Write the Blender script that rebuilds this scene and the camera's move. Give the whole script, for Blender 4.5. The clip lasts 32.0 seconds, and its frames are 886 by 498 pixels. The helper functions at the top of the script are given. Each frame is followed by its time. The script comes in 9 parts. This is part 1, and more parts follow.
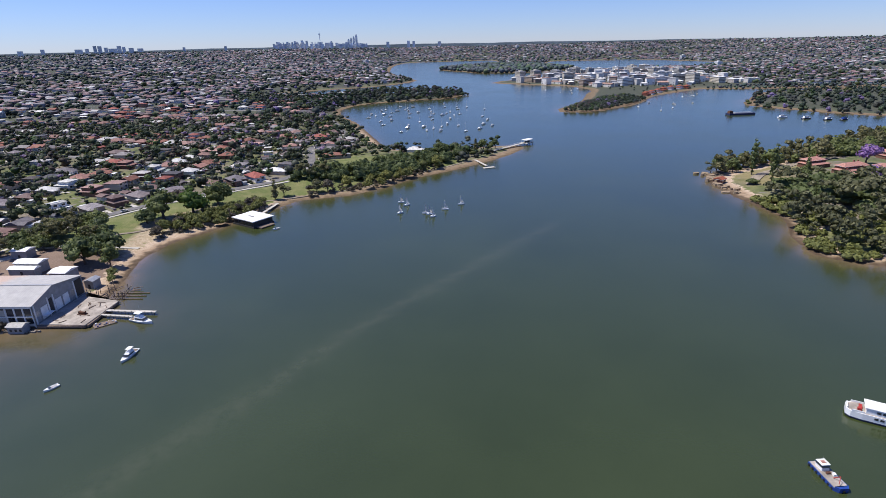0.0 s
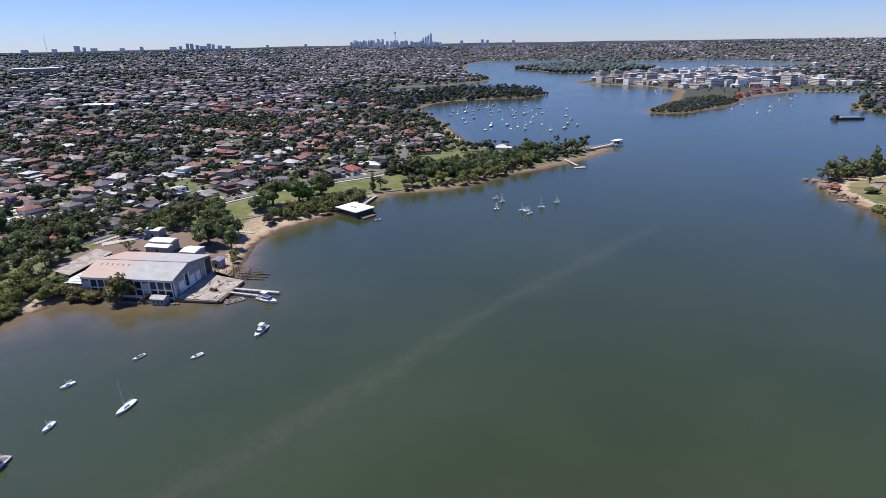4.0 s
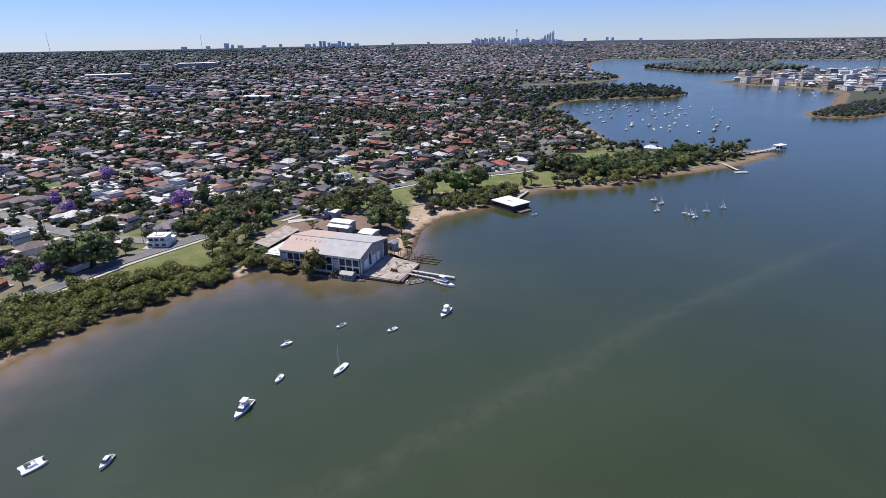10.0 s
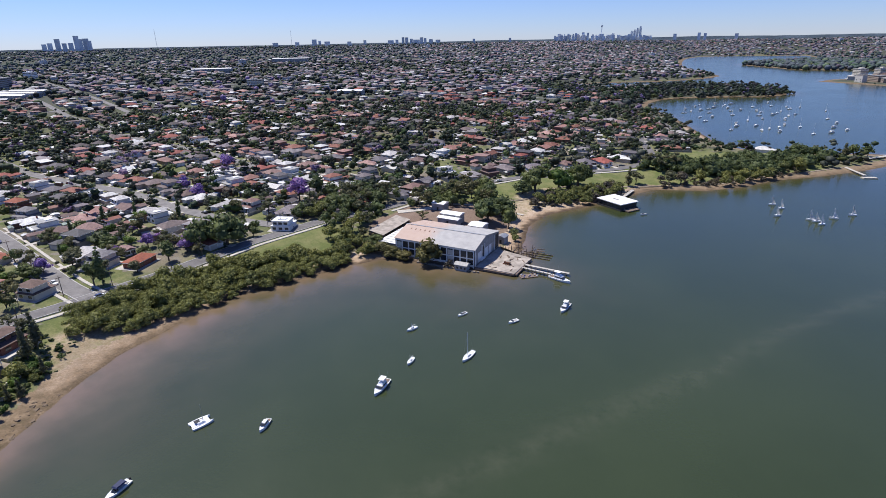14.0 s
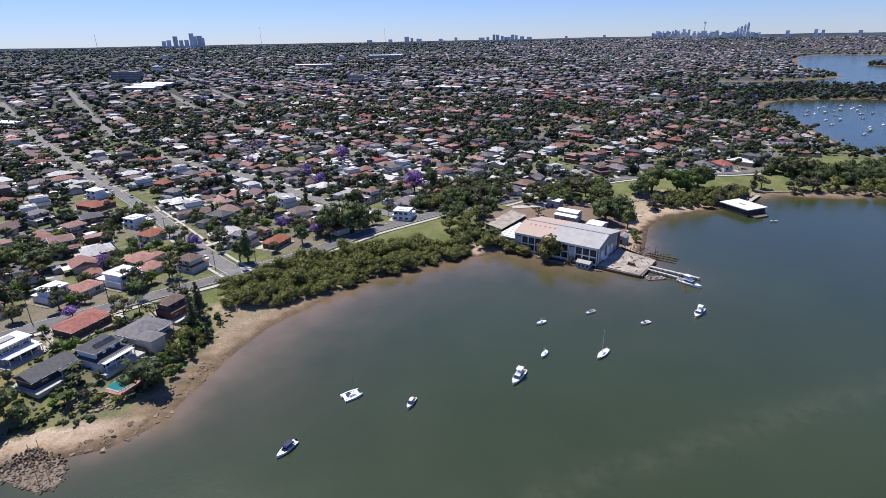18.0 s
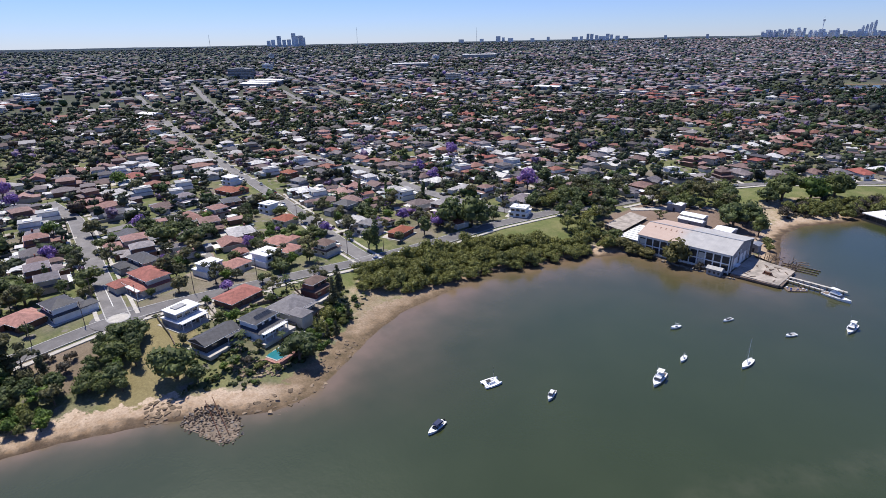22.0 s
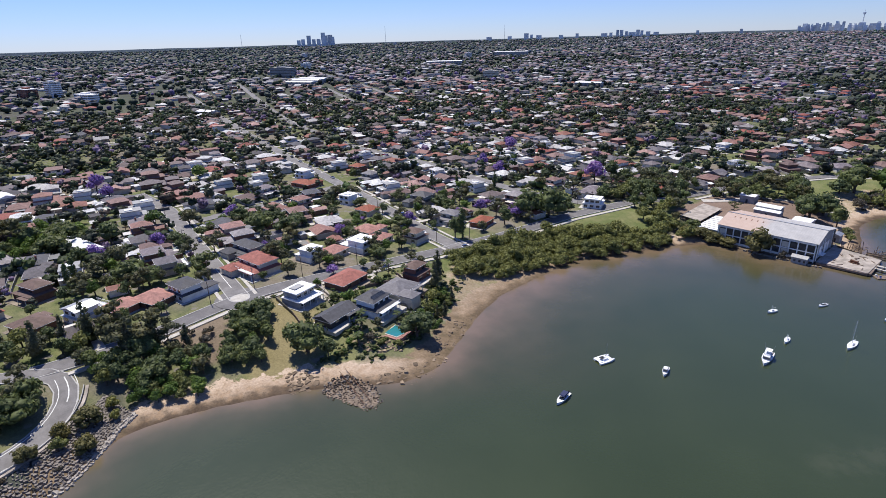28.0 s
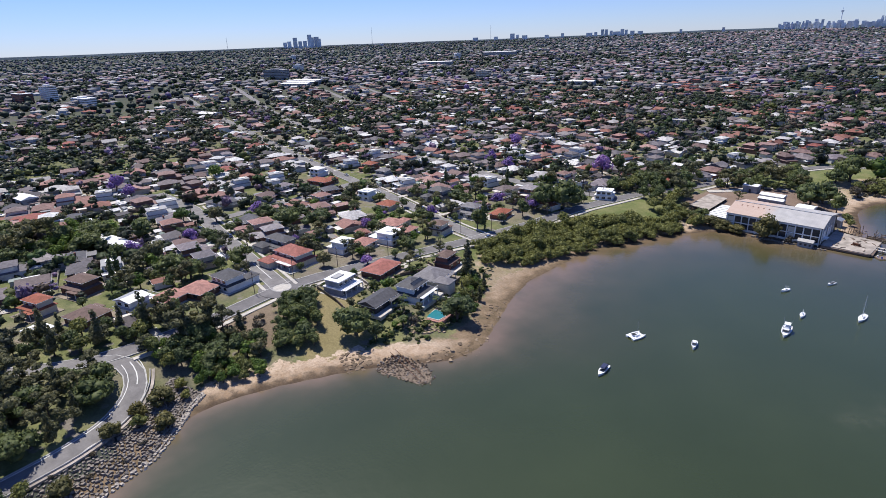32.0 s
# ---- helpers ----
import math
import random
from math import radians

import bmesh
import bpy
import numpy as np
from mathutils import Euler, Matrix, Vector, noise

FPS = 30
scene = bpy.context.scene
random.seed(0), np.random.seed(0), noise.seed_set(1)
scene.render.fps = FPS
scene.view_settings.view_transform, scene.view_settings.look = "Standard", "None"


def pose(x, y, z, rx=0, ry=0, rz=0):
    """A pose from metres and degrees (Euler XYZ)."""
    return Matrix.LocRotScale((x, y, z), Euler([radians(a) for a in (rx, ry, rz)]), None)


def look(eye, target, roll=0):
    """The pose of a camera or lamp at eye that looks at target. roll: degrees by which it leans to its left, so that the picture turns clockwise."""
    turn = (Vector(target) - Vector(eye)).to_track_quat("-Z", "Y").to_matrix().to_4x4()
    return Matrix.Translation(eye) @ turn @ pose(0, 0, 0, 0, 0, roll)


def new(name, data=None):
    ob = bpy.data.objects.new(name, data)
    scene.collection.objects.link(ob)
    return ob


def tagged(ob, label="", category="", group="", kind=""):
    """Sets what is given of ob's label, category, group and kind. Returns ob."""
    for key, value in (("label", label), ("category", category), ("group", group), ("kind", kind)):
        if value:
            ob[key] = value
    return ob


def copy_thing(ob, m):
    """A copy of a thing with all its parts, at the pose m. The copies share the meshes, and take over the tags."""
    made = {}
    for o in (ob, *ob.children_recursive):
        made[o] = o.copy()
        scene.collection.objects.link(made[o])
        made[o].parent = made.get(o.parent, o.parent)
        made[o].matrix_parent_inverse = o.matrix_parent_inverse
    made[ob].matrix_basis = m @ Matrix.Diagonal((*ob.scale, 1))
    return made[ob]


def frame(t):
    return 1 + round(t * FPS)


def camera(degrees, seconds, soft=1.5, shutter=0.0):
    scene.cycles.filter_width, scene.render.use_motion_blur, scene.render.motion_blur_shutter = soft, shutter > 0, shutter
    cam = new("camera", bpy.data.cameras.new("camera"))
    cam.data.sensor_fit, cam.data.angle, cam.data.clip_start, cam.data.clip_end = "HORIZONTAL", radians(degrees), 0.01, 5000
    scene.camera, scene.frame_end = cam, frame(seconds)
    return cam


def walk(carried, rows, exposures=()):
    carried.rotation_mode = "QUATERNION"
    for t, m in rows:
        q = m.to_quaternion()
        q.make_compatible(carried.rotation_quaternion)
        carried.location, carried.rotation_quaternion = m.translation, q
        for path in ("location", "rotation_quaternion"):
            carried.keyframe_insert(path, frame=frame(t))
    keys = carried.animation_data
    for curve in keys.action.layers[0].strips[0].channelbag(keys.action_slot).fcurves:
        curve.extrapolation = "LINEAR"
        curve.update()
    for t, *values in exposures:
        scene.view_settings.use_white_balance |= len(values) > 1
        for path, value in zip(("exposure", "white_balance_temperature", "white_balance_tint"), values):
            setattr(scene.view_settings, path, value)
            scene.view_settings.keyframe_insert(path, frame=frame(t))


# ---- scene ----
# ---- the camera's flight ----
cam = camera(77.98, 32.0, soft=0.8)
PATH = [
    (0.0, pose(185.34, -145.4, 101.15, 69.335, 1.23, 1.134)),
    (1.0, pose(180.24, -146.63, 101.08, 69.311, 1.154, 3.02)),
    (2.0, pose(175.07, -147.97, 101.01, 69.291, 1.155, 4.809)),
    (3.0, pose(169.88, -149.44, 100.93, 69.336, 1.045, 6.538)),
    (6.0, pose(154.41, -154.56, 100.67, 69.426, 1.074, 11.325)),
    (7.0, pose(149.35, -156.51, 100.58, 69.472, 1.01, 13.335)),
    (8.0, pose(144.36, -158.59, 100.48, 69.48, 1.048, 15.307)),
    (9.0, pose(139.45, -160.82, 100.39, 69.419, 0.969, 17.469)),
    (10.0, pose(134.64, -163.19, 100.29, 69.366, 0.993, 19.48)),
    (11.0, pose(129.92, -165.71, 100.19, 69.249, 0.984, 21.261)),
    (12.0, pose(125.3, -168.39, 100.09, 69.205, 0.97, 22.839)),
    (13.0, pose(120.8, -171.23, 99.99, 69.193, 0.942, 25.238)),
    (14.0, pose(116.42, -174.25, 99.89, 69.157, 1.025, 27.148)),
    (17.0, pose(104.08, -184.37, 99.61, 69.087, 1.011, 33.696)),
    (18.0, pose(100.28, -188.11, 99.53, 69.067, 1.005, 35.742)),
    (19.0, pose(96.65, -192.03, 99.45, 69.092, 1.039, 37.422)),
    (20.0, pose(93.2, -196.13, 99.37, 69.109, 1.049, 39.816)),
    (21.0, pose(89.94, -200.41, 99.3, 69.128, 1.03, 42.252)),
    (22.0, pose(86.9, -204.86, 99.23, 69.172, 1.023, 44.387)),
    (23.0, pose(84.09, -209.48, 99.17, 69.16, 1.067, 45.983)),
    (24.0, pose(81.5, -214.25, 99.12, 69.11, 1.144, 46.674)),
    (25.0, pose(79.16, -219.17, 99.07, 69.081, 1.258, 46.88)),
    (26.0, pose(77.08, -224.23, 99.04, 69.086, 1.403, 47.013)),
    (29.0, pose(72.37, -240.05, 98.98, 69.024, 1.758, 46.392)),
    (30.0, pose(71.31, -245.48, 98.98, 69.04, 1.895, 45.959)),
    (31.0, pose(70.47, -250.97, 99, 69.069, 2.024, 45.476)),
    (32.0, pose(69.85, -256.49, 99.02, 69.089, 2.062, 45.164)),
]
walk(cam, PATH, exposures=[(0, 0.35, 6350, 12), (32, 0.35, 6350, 12)])

# ---- sky and sun ----
SUN_FROM = Vector((-0.52, 0.10, 1.0)).normalized()
world = bpy.data.worlds.new("sky")
scene.world = world
world.use_nodes = True
_nt = world.node_tree
_sky = _nt.nodes.new("ShaderNodeTexSky")
_sky.sky_type = "NISHITA"
_sky.sun_disc = False
_sky.sun_elevation = math.asin(SUN_FROM.z)
_sky.sun_rotation = math.atan2(SUN_FROM.x, SUN_FROM.y)
_sky.altitude, _sky.air_density, _sky.dust_density, _sky.ozone_density = 300, 1.0, 0.0, 2.0
_nt.nodes["Background"].inputs["Strength"].default_value = 0.07
_tint = _nt.nodes.new("ShaderNodeMix")
_tint.data_type, _tint.blend_type = "RGBA", "MULTIPLY"
_tint.inputs[0].default_value, _tint.inputs[7].default_value = 1.0, (0.71, 0.88, 1.46, 1)
_nt.links.new(_sky.outputs[0], _tint.inputs[6])
_nt.links.new(_tint.outputs[2], _nt.nodes["Background"].inputs["Color"])
sun = new("sun", bpy.data.lights.new("sun", "SUN"))
sun.data.energy, sun.data.angle, sun.data.color = 4.7, radians(0.5), (1.0, 0.945, 0.85)
sun.matrix_world = look(SUN_FROM * 500, (0, 0, 0))

# ---- materials ----
def lin(*rgb):
    """A linear colour from 0..255 screen values."""
    return tuple((c / 255 / 12.92) if c <= 10 else ((c / 255 + 0.055) / 1.055) ** 2.4 for c in rgb) + (1.0,)


class Nodes:
    def __init__(self, name):
        self.m = bpy.data.materials.new(name)
        self.m.use_nodes = True
        self.t = self.m.node_tree
        self.p = self.t.nodes["Principled BSDF"]

    def add(self, kind, **values):
        n = self.t.nodes.new("ShaderNode" + kind)
        for k, v in values.items():
            n.inputs[k].default_value = v
        return n

    def link(self, a, b):
        self.t.links.new(a, b)

    def place(self):
        return self.add("NewGeometry").outputs["Position"]

    def local(self):
        return self.add("TexCoord").outputs["Object"]

    def noise(self, where, scale, detail=3.0, rough=0.55):
        n = self.add("TexNoise", Scale=scale, Detail=detail, Roughness=rough)
        self.link(where, n.inputs["Vector"])
        return n.outputs[0]

    def ramp(self, fac, stops, mode="LINEAR"):
        n = self.add("ValToRGB")
        n.color_ramp.interpolation = mode
        while len(n.color_ramp.elements) < len(stops):
            n.color_ramp.elements.new(0.5)
        for e, (at, c) in zip(n.color_ramp.elements, stops):
            e.position, e.color = at, c if len(c) == 4 else (*c, 1)
        self.link(fac, n.inputs[0])
        return n.outputs[0]

    def mix(self, fac, a, b, blend="MIX"):
        n = self.t.nodes.new("ShaderNodeMix")
        n.data_type, n.blend_type = "RGBA", blend
        for value, at in ((fac, 0), (a, 6), (b, 7)):
            if isinstance(value, (int, float)):
                n.inputs[at].default_value = value
            elif isinstance(value, tuple):
                n.inputs[at].default_value = value if len(value) == 4 else (*value, 1)
            else:
                self.link(value, n.inputs[at])
        return n.outputs[2]

    def math(self, op, a, b=0.0, c=0.0):
        n = self.t.nodes.new("ShaderNodeMath")
        n.operation = op
        for at, v in enumerate((a, b, c)):
            if isinstance(v, (int, float)):
                n.inputs[at].default_value = v
            else:
                self.link(v, n.inputs[at])
        return n.outputs[0]

    def attribute(self, name):
        n = self.t.nodes.new("ShaderNodeAttribute")
        n.attribute_name = name
        return n.outputs["Fac"]

    def bump(self, value, strength, distance):
        n = self.add("Bump", Strength=strength, Distance=distance)
        self.link(value, n.inputs["Height"])
        self.link(n.outputs[0], self.p.inputs["Normal"])

    def done(self, colour, rough=0.8, metal=0.0, spec=0.5):
        if isinstance(colour, tuple):
            self.p.inputs["Base Color"].default_value = colour
        else:
            self.link(colour, self.p.inputs["Base Color"])
        if isinstance(rough, (int, float)):
            self.p.inputs["Roughness"].default_value = rough
        else:
            self.link(rough, self.p.inputs["Roughness"])
        self.p.inputs["Metallic"].default_value = metal
        self.p.inputs["Specular IOR Level"].default_value = spec
        return self.m


def dim(c, k):
    return (c[0] * k, c[1] * k, c[2] * k, 1)


def surface(name, colour, rough=0.8, metal=0.0, scale=1.5, grain=0.18, stain=0.25, relief=0.0, spec=0.4):
    """A worn surface of one colour: fine grain, larger stains and a little relief."""
    n = Nodes(name)
    where = n.place()
    fine, wide = n.noise(where, scale * 6, 2), n.noise(where, scale * 0.6, 3)
    c = n.mix(n.ramp(wide, [(0.35, (0, 0, 0)), (0.7, (1, 1, 1))]), dim(colour, 1 - stain), dim(colour, 1 + 0.4 * stain))
    c = n.mix(n.ramp(fine, [(0.3, (0, 0, 0)), (0.7, (1, 1, 1))]), n.mix(1.0, c, (1 - grain, 1 - grain, 1 - grain, 1), "MULTIPLY"), c)
    if relief:
        n.bump(fine, 0.6, relief)
    return n.done(c, rough, metal, spec)


def palette(name, colours, source="object", rough=0.8, grain=0.2, scale=2.0, spec=0.35, leaf=False):
    """A surface whose colour is picked from a list, piece by piece."""
    n = Nodes(name)
    where = n.place()
    if source == "tone":
        pick = n.attribute("tone")
    elif source == "tone2":
        pick = n.math("FRACT", n.math("MULTIPLY", n.attribute("tone"), 31.7))
    else:
        pick = n.add("ObjectInfo").outputs["Random"] if source == "object" else n.add("NewGeometry").outputs["Random Per Island"]
    c = n.ramp(pick, [(i / len(colours), k) for i, k in enumerate(colours)], "CONSTANT")
    again = n.math("FRACT", n.math("MULTIPLY", pick, 47.3))
    c = n.mix(1.0, c, n.ramp(again, [(0, (0.72, 0.72, 0.72)), (1, (1.12, 1.12, 1.12))]), "MULTIPLY")
    wide = n.noise(where, scale * 0.35, 3)
    fine = n.noise(where, scale * 3, 2)
    if leaf:
        piece = n.add("NewGeometry").outputs["Random Per Island"]
        c = n.mix(1.0, c, n.ramp(piece, [(0, (0.66, 0.7, 0.72)), (1, (1.3, 1.28, 1.2))]), "MULTIPLY")
    c = n.mix(1.0, c, n.ramp(wide, [(0.3, (1 - grain,) * 3), (0.7, (1 + grain * 0.5,) * 3)]), "MULTIPLY")
    c = n.mix(1.0, c, n.ramp(fine, [(0.3, (1 - grain,) * 3), (0.7, (1.0,) * 3)]), "MULTIPLY")
    return leafy(n, c, spec) if leaf else n.done(c, rough, 0.0, spec)


def leafy(n, c, spec):
    """Let some light through the leaves."""
    n.done(c, 0.6, 0.0, spec)
    thin, both = n.add("BsdfTranslucent"), n.add("MixShader", Fac=0.4)
    n.link(c, thin.inputs["Color"])
    n.link(n.p.outputs[0], both.inputs[1])
    n.link(thin.outputs[0], both.inputs[2])
    n.link(both.outputs[0], n.t.nodes["Material Output"].inputs["Surface"])
    return n.m


def foliage(name, dark, light, source="island", spec=0.25):
    """Leaves: every clump has its own shade, with a touch of light coming through."""
    n = Nodes(name)
    where = n.place()
    isl = n.add("NewGeometry").outputs["Random Per Island"]
    obj = n.add("ObjectInfo").outputs["Random"]
    c = n.mix(isl, dark, light)
    c = n.mix(1.0, c, n.ramp(obj, [(0, (0.75, 0.78, 0.8)), (0.5, (1.0, 1.0, 0.95)), (1, (1.2, 1.12, 0.95))]), "MULTIPLY")
    c = n.mix(1.0, c, n.ramp(n.noise(where, 1.6, 4, 0.7), [(0.3, (0.68,) * 3), (0.7, (1.15,) * 3)]), "MULTIPLY")
    return leafy(n, c, spec)


WHITE = lin(238, 238, 236)
M = {
    "white": surface("white paint", (0.78, 0.78, 0.77, 1), 0.55, scale=0.8, grain=0.06, stain=0.12),
    "cream": surface("cream render", (0.62, 0.57, 0.48, 1), 0.8, scale=0.7, grain=0.1, stain=0.15),
    "brick": surface("brown brick", (0.2, 0.105, 0.07, 1), 0.85, scale=2, grain=0.3, stain=0.2, relief=0.01),
    "redbrick": surface("red brick", (0.3, 0.12, 0.085, 1), 0.85, scale=2, grain=0.3, stain=0.2, relief=0.01),
    "grey": surface("grey render", (0.33, 0.33, 0.33, 1), 0.8, scale=0.8, grain=0.12, stain=0.18),
    "dark": surface("dark paint", (0.035, 0.036, 0.04, 1), 0.6, scale=1, grain=0.2, stain=0.2),
    "tile_red": surface("red roof tiles", (0.33, 0.1, 0.055, 1), 0.8, scale=1.2, grain=0.28, stain=0.3, relief=0.02),
    "tile_pink": surface("faded pink roof tiles", (0.42, 0.21, 0.17, 1), 0.8, scale=1.2, grain=0.25, stain=0.3, relief=0.02),
    "tile_salmon": surface("weathered salmon roof tiles", (0.36, 0.13, 0.1, 1), 0.8, scale=1.2, grain=0.25, stain=0.3, relief=0.02),
    "tile_rose": surface("rose roof tiles", (0.47, 0.235, 0.19, 1), 0.8, scale=1.2, grain=0.25, stain=0.3, relief=0.02),
    "tile_brown": surface("brown roof tiles", (0.17, 0.11, 0.09, 1), 0.8, scale=1.2, grain=0.28, stain=0.3, relief=0.02),
    "tile_grey": surface("charcoal roof tiles", (0.075, 0.075, 0.085, 1), 0.7, scale=1.2, grain=0.28, stain=0.3, relief=0.02),
    "tile_mid": surface("grey roof tiles", (0.2, 0.19, 0.2, 1), 0.75, scale=1.2, grain=0.25, stain=0.3, relief=0.02),
    "timber": surface("weathered timber", (0.24, 0.18, 0.14, 1), 0.9, scale=2, grain=0.35, stain=0.4, relief=0.02),
    "concrete": surface("old concrete", (0.42, 0.37, 0.32, 1), 0.9, scale=0.5, grain=0.2, stain=0.4, relief=0.01),
    "path": surface("pale concrete path", (0.5, 0.47, 0.42, 1), 0.9, scale=0.8, grain=0.15, stain=0.2),
    "asphalt": surface("worn asphalt", (0.215, 0.205, 0.2, 1), 0.9, scale=0.4, grain=0.2, stain=0.25),
    "asphalt_new": surface("dark asphalt", (0.17, 0.162, 0.162, 1), 0.9, scale=0.4, grain=0.2, stain=0.25),
    "kerb": surface("concrete kerb", (0.45, 0.44, 0.42, 1), 0.9, scale=2, grain=0.15, stain=0.2),
    "line": surface("road paint", (0.75, 0.75, 0.72, 1), 0.7, scale=3, grain=0.2, stain=0.25),
    "bark": surface("bark", (0.13, 0.1, 0.08, 1), 0.9, scale=4, grain=0.4, stain=0.3, relief=0.02),
    "steel": surface("galvanised steel", (0.45, 0.46, 0.47, 1), 0.45, 0.6, scale=2, grain=0.15, stain=0.2),
    "gel": surface("white gelcoat", (0.8, 0.81, 0.82, 1), 0.25, scale=0.6, grain=0.03, stain=0.06, spec=0.5),
    "navy": surface("navy canvas", (0.02, 0.03, 0.09, 1), 0.7, scale=3, grain=0.2, stain=0.2),
    "blue": surface("blue hull paint", (0.02, 0.06, 0.28, 1), 0.4, scale=1, grain=0.12, stain=0.2),
    "black": surface("black rubber", (0.012, 0.012, 0.013, 1), 0.8, scale=4, grain=0.2, stain=0.2),
    "redpaint": surface("red paint", (0.4, 0.04, 0.03, 1), 0.5, scale=1, grain=0.12, stain=0.2),
    "rust": surface("rusty steel", (0.16, 0.07, 0.04, 1), 0.9, scale=2, grain=0.4, stain=0.4, relief=0.02),
    "rock": surface("sandstone", (0.36, 0.27, 0.18, 1), 0.9, scale=0.9, grain=0.3, stain=0.4, relief=0.06),
    "boulder": surface("grey boulders", (0.27, 0.235, 0.2, 1), 0.9, scale=1.2, grain=0.3, stain=0.4, relief=0.05),
    "wetrock": surface("weedy dark rock", (0.21, 0.155, 0.108, 1), 0.7, scale=1.2, grain=0.35, stain=0.4, relief=0.05),
    "yardgravel": surface("dull gravel", (0.3, 0.25, 0.19, 1), 0.95, scale=0.4, grain=0.25, stain=0.35),
    "paleboulder": surface("pale wave-washed boulders", (0.46, 0.41, 0.35, 1), 0.9, scale=1.2, grain=0.3, stain=0.4, relief=0.05),
    "shelf": surface("brown rock shelf", (0.2, 0.145, 0.095, 1), 0.85, scale=0.9, grain=0.35, stain=0.45, relief=0.06),
    "pool": surface("pool water", (0.03, 0.19, 0.21, 1), 0.08, scale=0.5, grain=0.05, stain=0.1, spec=0.6),
    "purple": foliage("jacaranda blossom", lin(112, 84, 150), lin(176, 146, 208)),
    "leaf_dark": foliage("dark fig leaves", (0.086, 0.112, 0.047, 1), (0.168, 0.21, 0.086, 1)),
    "leaf_gum": foliage("grey-green gum leaves", (0.092, 0.1, 0.052, 1), (0.205, 0.205, 0.115, 1)),
    "leaf_green": foliage("bright green leaves", (0.075, 0.13, 0.028, 1), (0.18, 0.27, 0.065, 1)),
    "leaf_mangrove": foliage("olive mangrove leaves", (0.13, 0.145, 0.045, 1), (0.27, 0.285, 0.1, 1)),
    "leaf_olive": foliage("brown-olive leaves", (0.1, 0.098, 0.036, 1), (0.22, 0.205, 0.085, 1)),
    "leaf_dry": foliage("grey dry scrub", (0.07, 0.06, 0.05, 1), (0.19, 0.17, 0.13, 1)),
    "leaf_palm": foliage("palm fronds", (0.03, 0.06, 0.015, 1), (0.1, 0.13, 0.045, 1)),
}


def glass_material():
    n = Nodes("window glass")
    c = n.ramp(n.noise(n.place(), 0.4), [(0.3, (0.015, 0.018, 0.022)), (0.7, (0.05, 0.055, 0.06))])
    return n.done(c, 0.12, 0.0, 0.7)


M["glass"] = glass_material()
ROOFS = [(0.26, 0.12, 0.085), (0.15, 0.105, 0.095), (0.3, 0.165, 0.13), (0.085, 0.083, 0.09), (0.19, 0.13, 0.115), (0.17, 0.14, 0.13), (0.13, 0.125, 0.13),
         (0.62, 0.61, 0.6), (0.3, 0.29, 0.285), (0.24, 0.15, 0.125), (0.19, 0.17, 0.17), (0.27, 0.18, 0.155), (0.1, 0.09, 0.09), (0.45, 0.43, 0.42), (0.155, 0.15, 0.16), (0.34, 0.2, 0.17), (0.3, 0.17, 0.14), (0.28, 0.12, 0.085), (0.31, 0.1, 0.075), (0.4, 0.26, 0.22), (0.22, 0.2, 0.21)]
WALLS = [(0.6, 0.56, 0.5), (0.74, 0.74, 0.72), (0.26, 0.14, 0.1), (0.42, 0.33, 0.26), (0.7, 0.68, 0.64), (0.2, 0.11, 0.085), (0.4, 0.39, 0.38), (0.55, 0.47, 0.39)]
M["patio"] = palette("assorted patio roofs", [(0.7, 0.69, 0.67), (0.5, 0.49, 0.48), (0.3, 0.3, 0.31), (0.62, 0.57, 0.5), (0.2, 0.2, 0.21)], "object", 0.6, 0.12, 1.0)
ROOFS = [(r * 1.04, g * 0.98, b * 1.02) if r < 0.44 else (r, g, b) for r, g, b in ROOFS] + [(0.72, 0.72, 0.71), (0.52, 0.5, 0.49), (0.1, 0.1, 0.115), (0.2, 0.15, 0.145), (0.66, 0.65, 0.62)]
ROOFS.sort(key=lambda c: c[2] / c[0])
M["roof_any"] = palette("assorted roof tiles", ROOFS, "object", 0.8, 0.28, 2.5)
M["wall_any"] = palette("assorted house walls", WALLS, "object", 0.85, 0.15, 1.0)
M["roof_many"] = palette("assorted far roofs", ROOFS, "tone", 0.8, 0.28, 1.5)
M["wall_many"] = palette("assorted far walls", WALLS, "tone2", 0.85, 0.15, 1.0)
# Far roofs and walls have haze mixed in: less contrast, more blue.
M["roof_far"] = palette("far roofs muted with haze", [tuple(0.62 * v + w for v, w in zip(c, (0.1, 0.105, 0.125))) for c in ROOFS], "tone", 0.8, 0.28, 1.5)
M["wall_far"] = palette("far walls muted with haze", [tuple(0.55 * v + w for v, w in zip(c, (0.08, 0.085, 0.1))) for c in WALLS], "tone2", 0.85, 0.15, 1.0)
for _k, _c in enumerate(ROOFS):
    M["roof_%d" % _k] = surface("roof tiles of tone %d" % _k, (*_c, 1), 0.8, scale=1.2, grain=0.28, stain=0.3, relief=0.02)
for _k, _c in enumerate(WALLS):
    M["wall_%d" % _k] = surface("house wall of tone %d" % _k, (*_c, 1), 0.85, scale=0.8, grain=0.12, stain=0.18)
